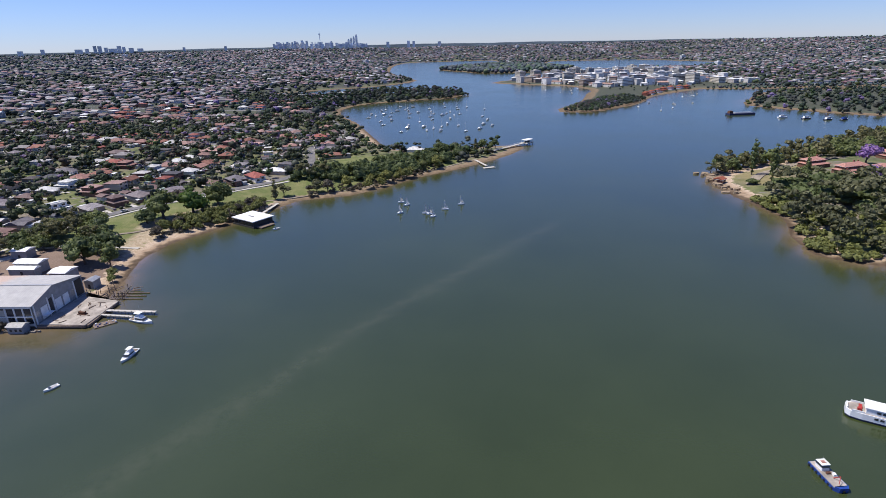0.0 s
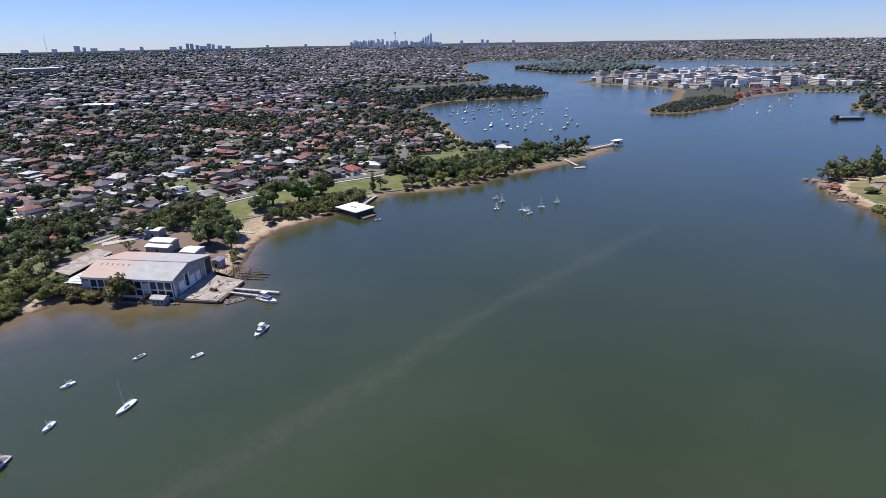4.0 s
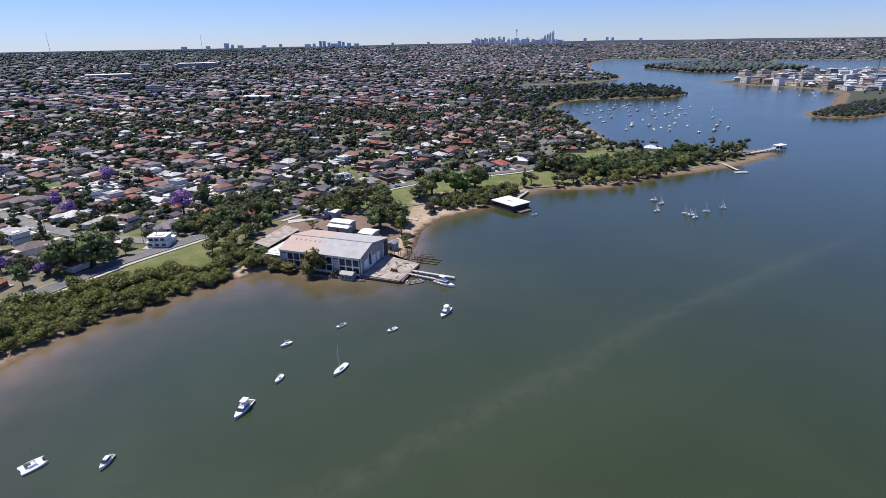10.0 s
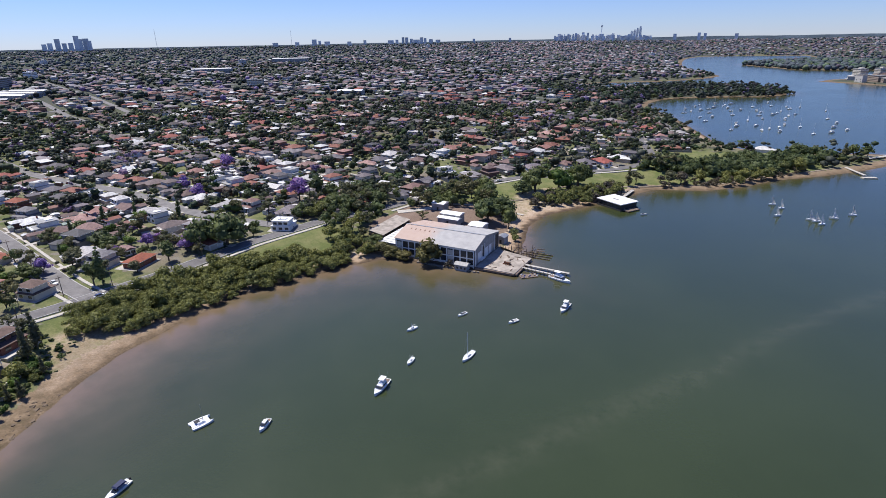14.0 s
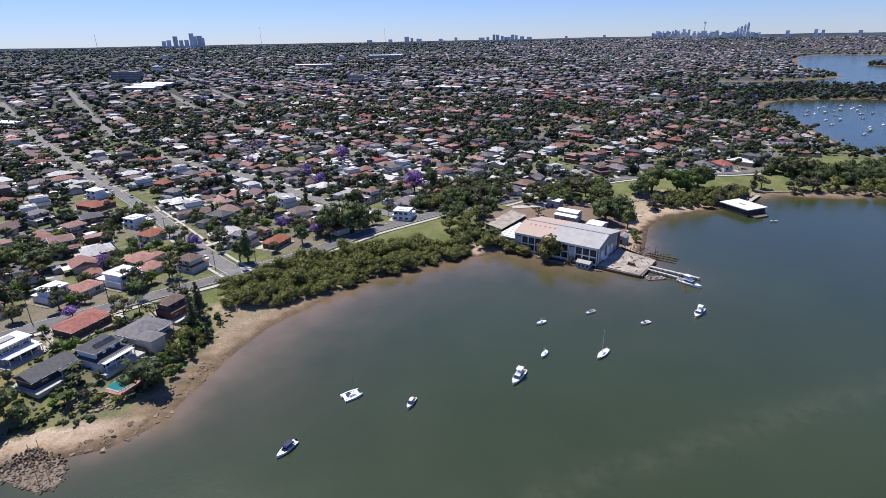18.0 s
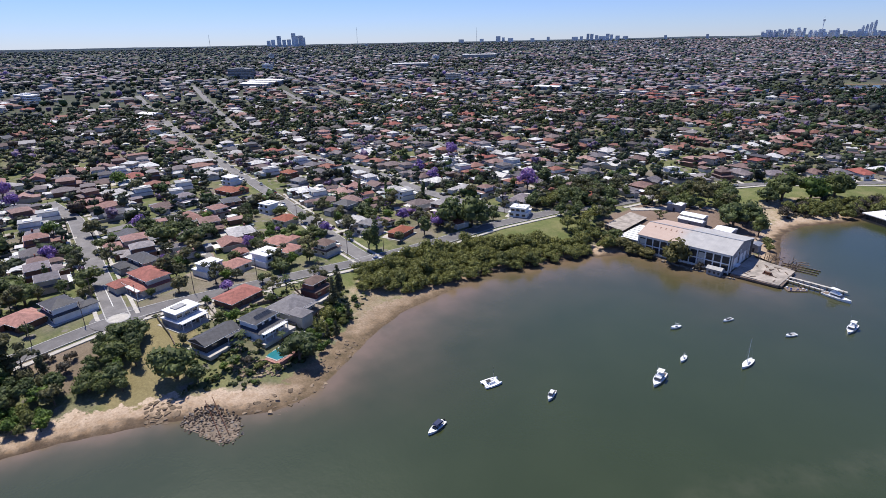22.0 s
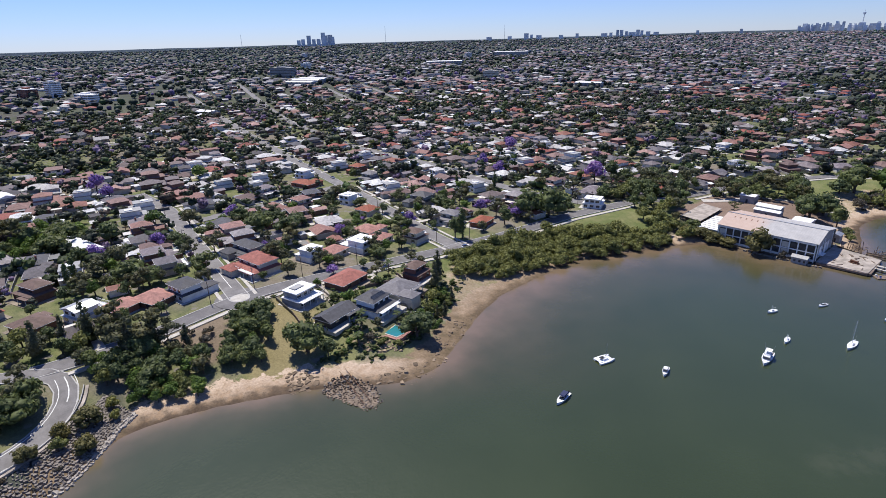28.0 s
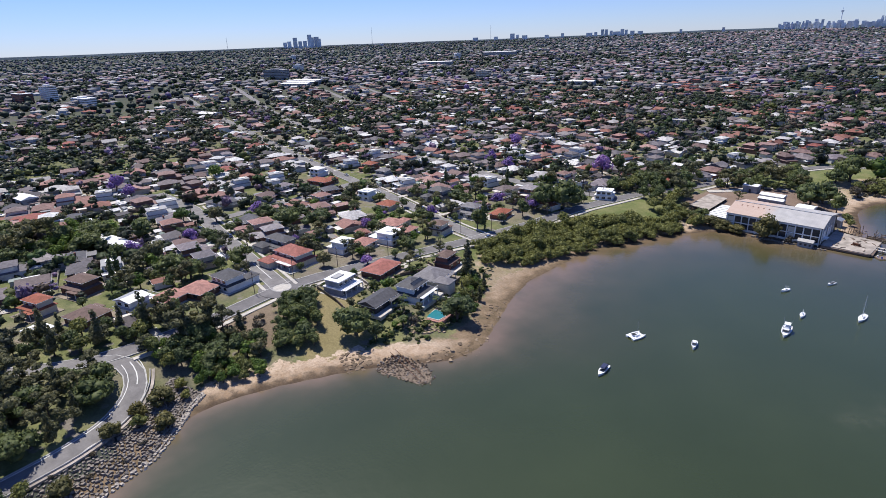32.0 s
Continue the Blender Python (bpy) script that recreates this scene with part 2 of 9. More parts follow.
LEAF_TONES = [(0.085, 0.105, 0.05), (0.11, 0.12, 0.075), (0.07, 0.095, 0.042), (0.13, 0.135, 0.085), (0.09, 0.115, 0.05), (0.075, 0.088, 0.058), (0.12, 0.155, 0.055), (0.1, 0.1, 0.068),
              (0.065, 0.086, 0.045), (0.11, 0.118, 0.084), (0.09, 0.135, 0.045), (0.082, 0.09, 0.058), (0.105, 0.112, 0.068), (0.07, 0.094, 0.05), (0.06, 0.078, 0.04), (0.058, 0.08, 0.045), (0.075, 0.085, 0.05), (0.13, 0.1, 0.075), (0.15, 0.165, 0.05), (0.07, 0.08, 0.055), (0.08, 0.1, 0.05), (0.3, 0.215, 0.42)]
LEAF_TONES = [(r * 1.22, g * 1.26, b * 1.4 if b < 0.3 else b) for r, g, b in LEAF_TONES]
M["leaf_many"] = palette("assorted leaves", LEAF_TONES, "tone", 0.7, 0.35, 1.6, 0.2, True)
M["leaf_green2"] = palette("garden hedge leaves", [(0.1, 0.15, 0.045), (0.13, 0.19, 0.05), (0.08, 0.11, 0.04), (0.15, 0.16, 0.06), (0.1, 0.12, 0.06)], "island", 0.7, 0.3, 2.0, 0.2, True)
# Haze put into the leaf colours of distant trees: less red, more blue.
M["leaf_haze_far"] = palette("far leaves tinted with haze", [(r * 0.8, g * 0.88, b * 1.4) for r, g, b in LEAF_TONES[:21]], "tone", 0.8, 0.3, 0.6, 0.2)
M["leaf_haze_mid"] = palette("mid-distance leaves tinted with haze", [(r * 0.86, g * 0.9, b * 1.12) for r, g, b in LEAF_TONES], "tone", 0.8, 0.3, 0.9, 0.2, True)
# ---- land ----
SHORE_POINT = [(-46, -300), (-55, -262), (-62, -243), (-65, -234), (-74, -224), (-77, -218), (-77, -212), (-75, -204), (-71, -193), (-66, -183),
               (-61, -173), (-55, -164), (-47, -155), (-41, -146), (-40, -134), (-47, -117), (-55, -99), (-60, -81), (-60, -57), (-59, -28),
               (-47, -5), (-37, 18), (-26, 33), (-6, 38), (10, 38), (21, 40)]
SHORE_PARK = [(34, 62), (31, 76), (28, 90), (23, 110), (23, 120), (27, 138), (40, 157), (50, 178), (65, 203), (75, 222), (109, 234), (131, 254),
              (153, 285), (185, 313), (215, 346), (239, 378), (254, 408), (251, 424), (225, 422), (190, 408), (150, 404), (118, 413)]
SHORE_BAY = [(104, 446), (77, 530), (50, 615), (10, 705), (-4, 770), (5, 842), (74, 907), (168, 931), (216, 1016), (180, 1070), (90, 1100), (-20, 1090),
             (-120, 1040), (-190, 1030), (-230, 1070), (-210, 1150), (-130, 1225), (-40, 1270), (40, 1370), (80, 1480), (56, 1589), (-10, 1780),
             (-63, 2043), (-95, 2400), (-111, 2727), (-78, 3025)]
FAR_NORTH = [(-40, 3100), (400, 3180), (420, 2750), (300, 2500), (106, 2149), (289, 1790), (455, 1800), (640, 1960), (560, 2450), (700, 2850), (1150, 2750),
             (1350, 2150), (900, 1960), (560, 1640), (300, 1400)]
SHORE_FLATS = [(263, 1300), (313, 1300), (372, 1235), (444, 1190), (478, 1070), (445, 985), (400, 830), (341, 728), (339, 690), (388, 681), (484, 780),
               (557, 915), (692, 1038), (783, 1014), (1060, 1028), (1600, 980), (5200, 950)]
ISLAND = [(631, 736), (658, 791), (763, 945), (897, 985), (1033, 975), (1600, 920), (1600, 640), (940, 560), (741, 585), (707, 608), (667, 668)]
HEADLAND = [(2500, 540), (1000, 540), (677, 499), (588, 420), (475, 340), (400, 298), (379, 277), (370, 252), (371, 213), (377, 168), (364, 134),
            (360, 109), (369, 98), (386, 91), (460, 58), (700, -30), (2500, -200)]
LANDS = [[(-46, -5200), *SHORE_POINT, *SHORE_PARK, *SHORE_BAY, *FAR_NORTH, *SHORE_FLATS, (5200, 5200), (-5200, 5200), (-5200, -5200)], ISLAND, HEADLAND]


def shore_distance(x, y):
    """Metres from the waterline: positive on land, negative on water."""
    x, y = np.asarray(x, float), np.asarray(y, float)
    best, inside = np.full(x.shape, 1e9), np.zeros(x.shape, bool)
    for land in LANDS:
        within = np.zeros(x.shape, bool)
        for (ax, ay), (bx, by) in zip(land, land[1:] + land[:1]):
            dx, dy = bx - ax, by - ay
            t = np.clip(((x - ax) * dx + (y - ay) * dy) / (dx * dx + dy * dy + 1e-9), 0, 1)
            best = np.minimum(best, (x - ax - t * dx) ** 2 + (y - ay - t * dy) ** 2)
            if ay != by:
                within ^= ((ay > y) != (by > y)) & (x < dx * (y - ay) / (by - ay) + ax)
        inside |= within
    return np.where(inside, 1, -1) * np.sqrt(best)


def ramp(v, a, b):
    t = np.clip((v - a) / (b - a), 0, 1)
    return t * t * (3 - 2 * t)


def height(x, y, s=None):
    """The ground's height; the bed of the river lies below zero."""
    x, y = np.asarray(x, float), np.asarray(y, float)
    s = shore_distance(x, y) if s is None else s
    l = np.clip(s, 0, 1150)
    inland = 1.4 * (1 - np.exp(-l / 13)) + 3.6 * ramp(l, 11, 42) + 0.014 * l + 1.2e-5 * l * l
    flats = ramp(x + 0.25 * (y - 400), 150, 420) * ramp(4600 - np.hypot(x, y), 0, 2200)
    inland = inland * (1 - 0.55 * flats)
    roll = 2.5 * np.sin(x * 0.011 + 0.8) * np.sin(y * 0.009 + 2) * ramp(l, 60, 300)
    away = np.hypot(x - 100, y + 200)
    inland = inland + 41 * ramp(away, 1700, 4800) * ramp(l, 40, 500)
    return np.where(s > 0, inland + roll, np.maximum(-5.0, 0.07 * s))

# ---- building blocks ----
def mesh_from(name, verts, faces, material=None, index=None, smooth=False, values=None):
    """A mesh from arrays; faces is a list of arrays, each of rows of 3 or 4 corners."""
    verts = np.asarray(verts, np.float32).reshape(-1, 3)
    faces = [np.asarray(f, np.int32) for f in faces if len(f)]
    loops = np.concatenate([f.ravel() for f in faces])
    sizes = np.concatenate([np.full(len(f), f.shape[1], np.int32) for f in faces])
    me = bpy.data.meshes.new(name)
    me.vertices.add(len(verts))
    me.vertices.foreach_set("co", verts.ravel())
    me.loops.add(len(loops))
    me.loops.foreach_set("vertex_index", loops)
    me.polygons.add(len(sizes))
    me.polygons.foreach_set("loop_start", np.concatenate([[0], np.cumsum(sizes)[:-1]]).astype(np.int32))
    me.polygons.foreach_set("loop_total", sizes)
    for m in material if isinstance(material, (list, tuple)) else [material]:
        if m:
            me.materials.append(m)
    if index is not None:
        me.polygons.foreach_set("material_index", np.asarray(index, np.int32))
    me.polygons.foreach_set("use_smooth", np.full(len(sizes), bool(smooth)))
    for key, value in (values or {}).items():
        me.attributes.new(key, "FLOAT", "POINT").data.foreach_set("value", np.asarray(value, np.float32))
    me.update(calc_edges=True)
    return me


class Shape:
    """Corners and faces gathered piece by piece."""

    def __init__(self):
        self.v, self.f3, self.f4 = [], [], []

    def add(self, verts, faces, m=None):
        base = len(self.v)
        for p in verts:
            self.v.append(tuple(m @ Vector(p)) if m is not None else tuple(p))
        for f in faces:
            f = [base + i for i in f]
            if len(f) == 4:
                self.f4.append(f)
            elif len(f) == 3:
                self.f3.append(f)
            else:
                self.f3 += [[f[0], f[i], f[i + 1]] for i in range(1, len(f) - 1)]
        return self

    def box(self, x0, x1, y0, y1, z0, z1, m=None, inset=0.0):
        """A block whose top may be drawn in by inset."""
        i = inset
        v = [(x0, y0, z0), (x1, y0, z0), (x1, y1, z0), (x0, y1, z0), (x0 + i, y0 + i, z1), (x1 - i, y0 + i, z1), (x1 - i, y1 - i, z1), (x0 + i, y1 - i, z1)]
        return self.add(v, [(0, 3, 2, 1), (4, 5, 6, 7), (0, 1, 5, 4), (1, 2, 6, 5), (2, 3, 7, 6), (3, 0, 4, 7)], m)

    def tube(self, a, b, r0, r1=None, n=8, m=None, caps=True):
        """A tapered round bar from a to b."""
        a, b = Vector(a), Vector(b)
        r1 = r0 if r1 is None else r1
        q = (b - a).to_track_quat("Z", "Y")
        ring = [q @ Vector((math.cos(2 * math.pi * k / n), math.sin(2 * math.pi * k / n), 0)) for k in range(n)]
        v = [a + r * r0 for r in ring] + [b + r * r1 for r in ring]
        f = [(k, (k + 1) % n, n + (k + 1) % n, n + k) for k in range(n)]
        if caps:
            f += [tuple(range(n))[::-1], tuple(range(n, 2 * n))]
        return self.add(v, f, m)

    def slab(self, outline, z0, z1, m=None):
        """An upright block over any outline."""
        n = len(outline)
        v = [(x, y, z0) for x, y in outline] + [(x, y, z1) for x, y in outline]
        return self.add(v, [tuple(range(n))[::-1], tuple(range(n, 2 * n))] + [(k, (k + 1) % n, n + (k + 1) % n, n + k) for k in range(n)], m)

    def hip(self, x0, x1, y0, y1, z, rise, thick=0.18, gable=False, m=None):
        """A hipped (or gabled) roof with its edge thickness over a rectangle."""
        w, d = x1 - x0, y1 - y0
        run = 0 if gable else min(w, d) / 2
        if w >= d:
            r0, r1 = (x0 + run, (y0 + y1) / 2), (x1 - run, (y0 + y1) / 2)
        else:
            r0, r1 = ((x0 + x1) / 2, y0 + run), ((x0 + x1) / 2, y1 - run)
        v = [(x0, y0, z), (x1, y0, z), (x1, y1, z), (x0, y1, z), (x0, y0, z + thick), (x1, y0, z + thick), (x1, y1, z + thick), (x0, y1, z + thick),
             (*r0, z + thick + rise), (*r1, z + thick + rise)]
        f = [(0, 3, 2, 1), (0, 1, 5, 4), (1, 2, 6, 5), (2, 3, 7, 6), (3, 0, 4, 7)]
        f += [(4, 5, 9, 8), (5, 6, 9), (6, 7, 8, 9), (7, 4, 8)] if w >= d else [(4, 5, 8), (5, 6, 9, 8), (6, 7, 9), (7, 4, 8, 9)]
        return self.add(v, f, m)

    def mesh(self, name, material, smooth=False):
        return mesh_from(name, self.v, [self.f3, self.f4], material, smooth=smooth)


def part(name, shape, material, parent=None, label=""):
    """One mesh object under a thing or under a part."""
    me = shape.mesh(name, material) if isinstance(shape, Shape) else shape
    ob = new(name, me)
    ob.parent = parent
    return tagged(ob, label)


def thing(name, label, category, group="", at=None):
    ob = new(name)
    ob.empty_display_size = 0.5
    if at is not None:
        ob.matrix_world = at
    return tagged(ob, label, category, group)


def spread(name, protos, which, place, turn, scale, materials, smooth=False, tone=None):
    """Many copies of small shapes joined into one mesh, each with its own tone. protos: (verts, tris, quads, material of tris, of quads)."""
    verts, f3, f4, i3, i4, base, tones = [], [], [], [], [], 0, []
    tone = np.random.default_rng(len(place)).random(len(place)) if tone is None else tone
    for k, (v, t, q, mt, mq) in enumerate(protos):
        pick = np.nonzero(which == k)[0]
        if not len(pick):
            continue
        v, n = np.asarray(v, float), len(pick)
        c, s = np.cos(turn[pick])[:, None], np.sin(turn[pick])[:, None]
        w = v[None] * scale[pick][:, None, :]
        x, y = w[..., 0] * c - w[..., 1] * s, w[..., 0] * s + w[..., 1] * c
        verts.append((np.stack([x, y, w[..., 2]], -1) + place[pick][:, None]).reshape(-1, 3))
        tones.append(np.repeat(tone[pick], len(v)))
        step = base + np.arange(n)[:, None, None] * len(v)
        if len(t):
            f3.append((np.asarray(t)[None] + step).reshape(-1, 3))
            i3.append(np.tile(np.asarray(mt), n))
        if len(q):
            f4.append((np.asarray(q)[None] + step).reshape(-1, 4))
            i4.append(np.tile(np.asarray(mq), n))
        base += n * len(v)
    faces = ([np.concatenate(f3)] if f3 else []) + ([np.concatenate(f4)] if f4 else [])
    index = np.concatenate(([np.concatenate(i3)] if i3 else []) + ([np.concatenate(i4)] if i4 else []))
    return mesh_from(name, np.concatenate(verts), faces, materials, index, smooth, {"tone": np.concatenate(tones)})


def inside(poly, x, y):
    x, y = np.asarray(x, float), np.asarray(y, float)
    w = np.zeros(x.shape, bool)
    for (ax, ay), (bx, by) in zip(poly, poly[1:] + poly[:1]):
        if ay != by:
            w ^= ((ay > y) != (by > y)) & (x < (bx - ax) * (y - ay) / (by - ay) + ax)
    return w


def line_distance(line, x, y):
    x, y = np.asarray(x, float), np.asarray(y, float)
    best = np.full(x.shape, 1e9)
    for (ax, ay), (bx, by) in zip(line, line[1:]):
        dx, dy = bx - ax, by - ay
        t = np.clip(((x - ax) * dx + (y - ay) * dy) / (dx * dx + dy * dy + 1e-9), 0, 1)
        best = np.minimum(best, (x - ax - t * dx) ** 2 + (y - ay - t * dy) ** 2)
    return np.sqrt(best)


_edges = [np.array([(p, q) for p, q in zip(land, land[1:] + land[:1])], float) for land in LANDS]


def ground_at(x, y):
    """The ground's height at one place."""
    best, within = 1e18, False
    for e in _edges:
        ax, ay, bx, by = e[:, 0, 0], e[:, 0, 1], e[:, 1, 0], e[:, 1, 1]
        dx, dy = bx - ax, by - ay
        t = np.clip(((x - ax) * dx + (y - ay) * dy) / (dx * dx + dy * dy + 1e-9), 0, 1)
        best = min(best, ((x - ax - t * dx) ** 2 + (y - ay - t * dy) ** 2).min())
        cross = ((ay > y) != (by > y)) & (x < dx * (y - ay) / np.where(dy == 0, 1e-9, dy) + ax)
        within |= bool(cross.sum() % 2)
    return float(height(x, y, np.float64(math.sqrt(best) * (1 if within else -1))))


def steps(near0, near1, fine, grow, far):
    """Grid lines: fine between near0 and near1, then ever wider out to far."""
    out, d, v = list(np.arange(near0, near1, fine)), fine, near1
    while v < far:
        out.append(v)
        d *= grow
        v += d
    d, v = fine, near0
    while v > -far:
        d *= grow
        v -= d
        out.insert(0, v)
    return np.array(out)


def sheet(xs, ys):
    gx, gy = np.meshgrid(xs, ys)
    n, m = len(xs), len(ys)
    i = (np.arange(m - 1)[:, None] * n + np.arange(n - 1)[None]).ravel()
    return gx.ravel(), gy.ravel(), np.stack([i, i + 1, i + n + 1, i + n], -1)


# Lawns of the foreshore parks and the bare yard behind the boat shed.
PARK = [(-52, 109), (-44, 150), (-25, 180), (-8, 204), (12, 222), (56, 264), (75, 300), (80, 340), (130, 360), (180, 368), (196, 356), (188, 335),
        (150, 290), (120, 246), (75, 226), (60, 200), (40, 165), (24, 128), (-20, 118)]
RESERVE = [(-84, 55), (-96, 8), (-100, -38), (-106, -72), (-84, -100), (-70, -98), (-64, -60), (-62, -25), (-50, 5), (-40, 30), (-62, 50)]
POINT_LAWN = [(-118, -158), (-104, -142), (-93, -146), (-72, -158), (-66, -172), (-72, -184), (-84, -178), (-104, -170)]
MULCH = [(-117, -197), (-116, -176), (-113, -169), (-101, -176), (-91, -181), (-92, -187), (-104, -190)]
COVE_BEACH = [(-91, -78), (-80, -92), (-62, -104), (-52, -100), (-56, -60), (-66, -44), (-70, -62), (-80, -72)]
SHED_BEACH = [(4, 128), (0, 160), (14, 182), (36, 188), (44, 165), (36, 145), (30, 120), (34, 84), (22, 92)]
POINT_BEACH = [(-68, -163), (-62, -153), (-54, -142), (-46, -135), (-42, -140), (-48, -149), (-56, -160), (-63, -168)]
DRIVE_CLEARING = [(384, 240), (392, 268), (425, 300), (452, 318), (486, 326), (476, 300), (448, 276), (434, 246), (410, 238)]
STONE_BANK = [(-52, -268), (-58, -250), (-64, -234), (-72, -224), (-82, -212), (-98, -214), (-92, -227), (-84, -238), (-79, -252), (-72, -268)]
YARD = [(-55, 62), (-30, 40), (20, 42), (22, 78), (14, 118), (-20, 126), (-50, 100)]


def ground_material():
    n = Nodes("ground")
    where = n.place()
    xyz = n.add("SeparateXYZ")
    n.link(where, xyz.inputs[0])
    fine, mid, wide = n.noise(where, 1.4, 4, 0.7), n.noise(where, 0.13, 4, 0.6), n.noise(where, 0.021, 3)
    grass = n.mix(n.ramp(mid, [(0.35, (0, 0, 0)), (0.65, (1, 1, 1))]), (0.085, 0.11, 0.038, 1), (0.19, 0.19, 0.085, 1))
    soil = n.mix(mid, (0.13, 0.112, 0.085, 1), (0.26, 0.22, 0.17, 1))
    c = n.mix(n.ramp(wide, [(0.48, (0, 0, 0)), (0.64, (1, 1, 1))]), grass, soil)
    c = n.mix(n.ramp(n.noise(where, 0.19, 2, 0.4), [(0.61, (0, 0, 0)), (0.67, (1, 1, 1))]), c, (0.2, 0.18, 0.15, 1))
    lawn = n.mix(n.ramp(mid, [(0.4, (0, 0, 0)), (0.7, (1, 1, 1))]), (0.125, 0.15, 0.05, 1), (0.21, 0.205, 0.09, 1))
    dirt = n.mix(mid, (0.15, 0.105, 0.08, 1), (0.27, 0.2, 0.155, 1))
    # Ground turns darker with distance, and under the revetment stones.
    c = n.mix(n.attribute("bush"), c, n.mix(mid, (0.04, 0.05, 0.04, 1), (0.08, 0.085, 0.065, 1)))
    c = n.mix(n.attribute("lawn"), c, lawn)
    c = n.mix(n.attribute("dry"), c, n.mix(mid, (0.17, 0.145, 0.065, 1), (0.3, 0.25, 0.13, 1)))
    c = n.mix(n.attribute("yard"), c, dirt)
    ripple = n.math("ADD", xyz.outputs[2], n.math("MULTIPLY", n.math("SUBTRACT", n.noise(where, 0.25, 4, 0.65), 0.5), 1.3))
    sand = n.ramp(ripple, [(0.0, (0.085, 0.06, 0.04)), (0.22, (0.15, 0.11, 0.075)), (0.45, (0.38, 0.285, 0.2)), (0.9, (0.52, 0.41, 0.31))])
    sand = n.mix(n.ramp(n.noise(where, 0.5, 4, 0.7), [(0.45, (0, 0, 0)), (0.6, (1, 1, 1))]), sand, n.mix(1.0, sand, (0.76, 0.71, 0.64, 1), "MULTIPLY"))
    weedy = n.ramp(n.noise(where, 0.22, 5, 0.7), [(0.3, (0.08, 0.065, 0.035)), (0.5, (0.16, 0.115, 0.07)), (0.72, (0.27, 0.2, 0.13))])
    sand = n.mix(n.attribute("rocky"), sand, weedy)
    beach = n.math("MULTIPLY", n.attribute("beach"), n.ramp(n.noise(where, 0.3, 4, 0.6), [(0.3, (0.3,) * 3), (0.5, (1, 1, 1))]))
    c = n.mix(n.math("MAXIMUM", n.ramp(ripple, [(0.9, (1, 1, 1)), (1.25, (0, 0, 0))]), beach), c, sand)
    c = n.mix(1.0, c, n.ramp(fine, [(0.3, (0.68,) * 3), (0.7, (1.12,) * 3)]), "MULTIPLY")
    n.bump(fine, 0.5, 0.12)
    return n.done(c, 0.95, 0.0, 0.2)


def water_material():
    n = Nodes("river water")
    where = n.place()
    silt = n.attribute("silt")
    streak = n.attribute("streak")
    wide = n.noise(where, 0.012, 4, 0.6)
    deep = n.mix(n.ramp(wide, [(0.35, (0, 0, 0)), (0.65, (1, 1, 1))]), (0.0285, 0.0395, 0.0095, 1), (0.035, 0.0475, 0.013, 1))
    mud = n.mix(n.noise(where, 0.07, 4), (0.14, 0.095, 0.058, 1), (0.2, 0.145, 0.095, 1))
    wob = n.math("MULTIPLY", n.noise(where, 0.05, 4), 1.9)
    c = n.mix(n.math("MINIMUM", n.math("MULTIPLY", silt, wob), 0.92), deep, mud)
    foam = n.math("MULTIPLY", streak, n.ramp(n.noise(where, 0.16, 5, 0.7), [(0.3, (0, 0, 0)), (0.75, (1, 1, 1))]))
    c = n.mix(n.math("MULTIPLY", foam, 0.15), c, (0.17, 0.16, 0.105, 1))
    small, swell = n.noise(where, 1.1, 3, 0.6), n.noise(where, 0.28, 3, 0.6)
    n.bump(n.math("ADD", n.math("MULTIPLY", small, 0.05), n.math("MULTIPLY", swell, 0.1)), 0.42, 1.0)
    rough = n.math("ADD", 0.14, n.math("MULTIPLY", wide, 0.1))
    n.p.inputs["IOR"].default_value = 1.64
    return n.done(c, rough, 0.0, 0.5)


# The ground: one sheet out to the horizon, with the river bed below the waterline.
_x, _y, _f = sheet(steps(-330, 140, 3.6, 1.065, 4900), steps(-330, 260, 3.6, 1.065, 4900))
_s = shore_distance(_x, _y)
_lawn = np.where(inside(PARK, _x, _y) | inside(RESERVE, _x, _y) | inside(POINT_LAWN, _x, _y), 1.0, 0.0)
_yard = np.where(inside(YARD, _x, _y), 1.0, np.where(inside(MULCH, _x, _y), 0.8, 0.0))
_beach = np.where(inside(POINT_BEACH, _x, _y), 1.0, np.where(inside(SHED_BEACH, _x, _y) | inside(COVE_BEACH, _x, _y), 0.8, 0.0))
_dry = np.where(inside(POINT_LAWN, _x, _y), 1.0, np.where(inside(DRIVE_CLEARING, _x, _y), 0.9, 0.0))
_rocky = np.where((_x > -80) & (_x < 0), 0.85 * ramp(_y, -152, -138) * (1 - ramp(_y, -60, -20)), 0.0) + np.where((_x > 60) & (_x < 300) & (_y > 200) & (_y < 440), 0.7, 0.0)
_rocky = np.maximum(_rocky * (1 - 0.5 * _beach), np.maximum(0.9 * ramp(_y, 470, 620), np.where(inside(STONE_BANK, _x, _y), 1.0, 0.0)))
# bush: how dark the ground is, by distance and on the stone bank.
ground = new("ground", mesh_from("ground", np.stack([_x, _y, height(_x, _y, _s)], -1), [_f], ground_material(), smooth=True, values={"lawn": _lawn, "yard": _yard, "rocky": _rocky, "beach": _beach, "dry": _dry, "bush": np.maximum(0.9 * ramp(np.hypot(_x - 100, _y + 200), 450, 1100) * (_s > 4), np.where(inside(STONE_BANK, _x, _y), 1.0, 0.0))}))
tagged(ground, "suburban ground with sandy shore, lawns and dry grass", "ground", kind="structure")

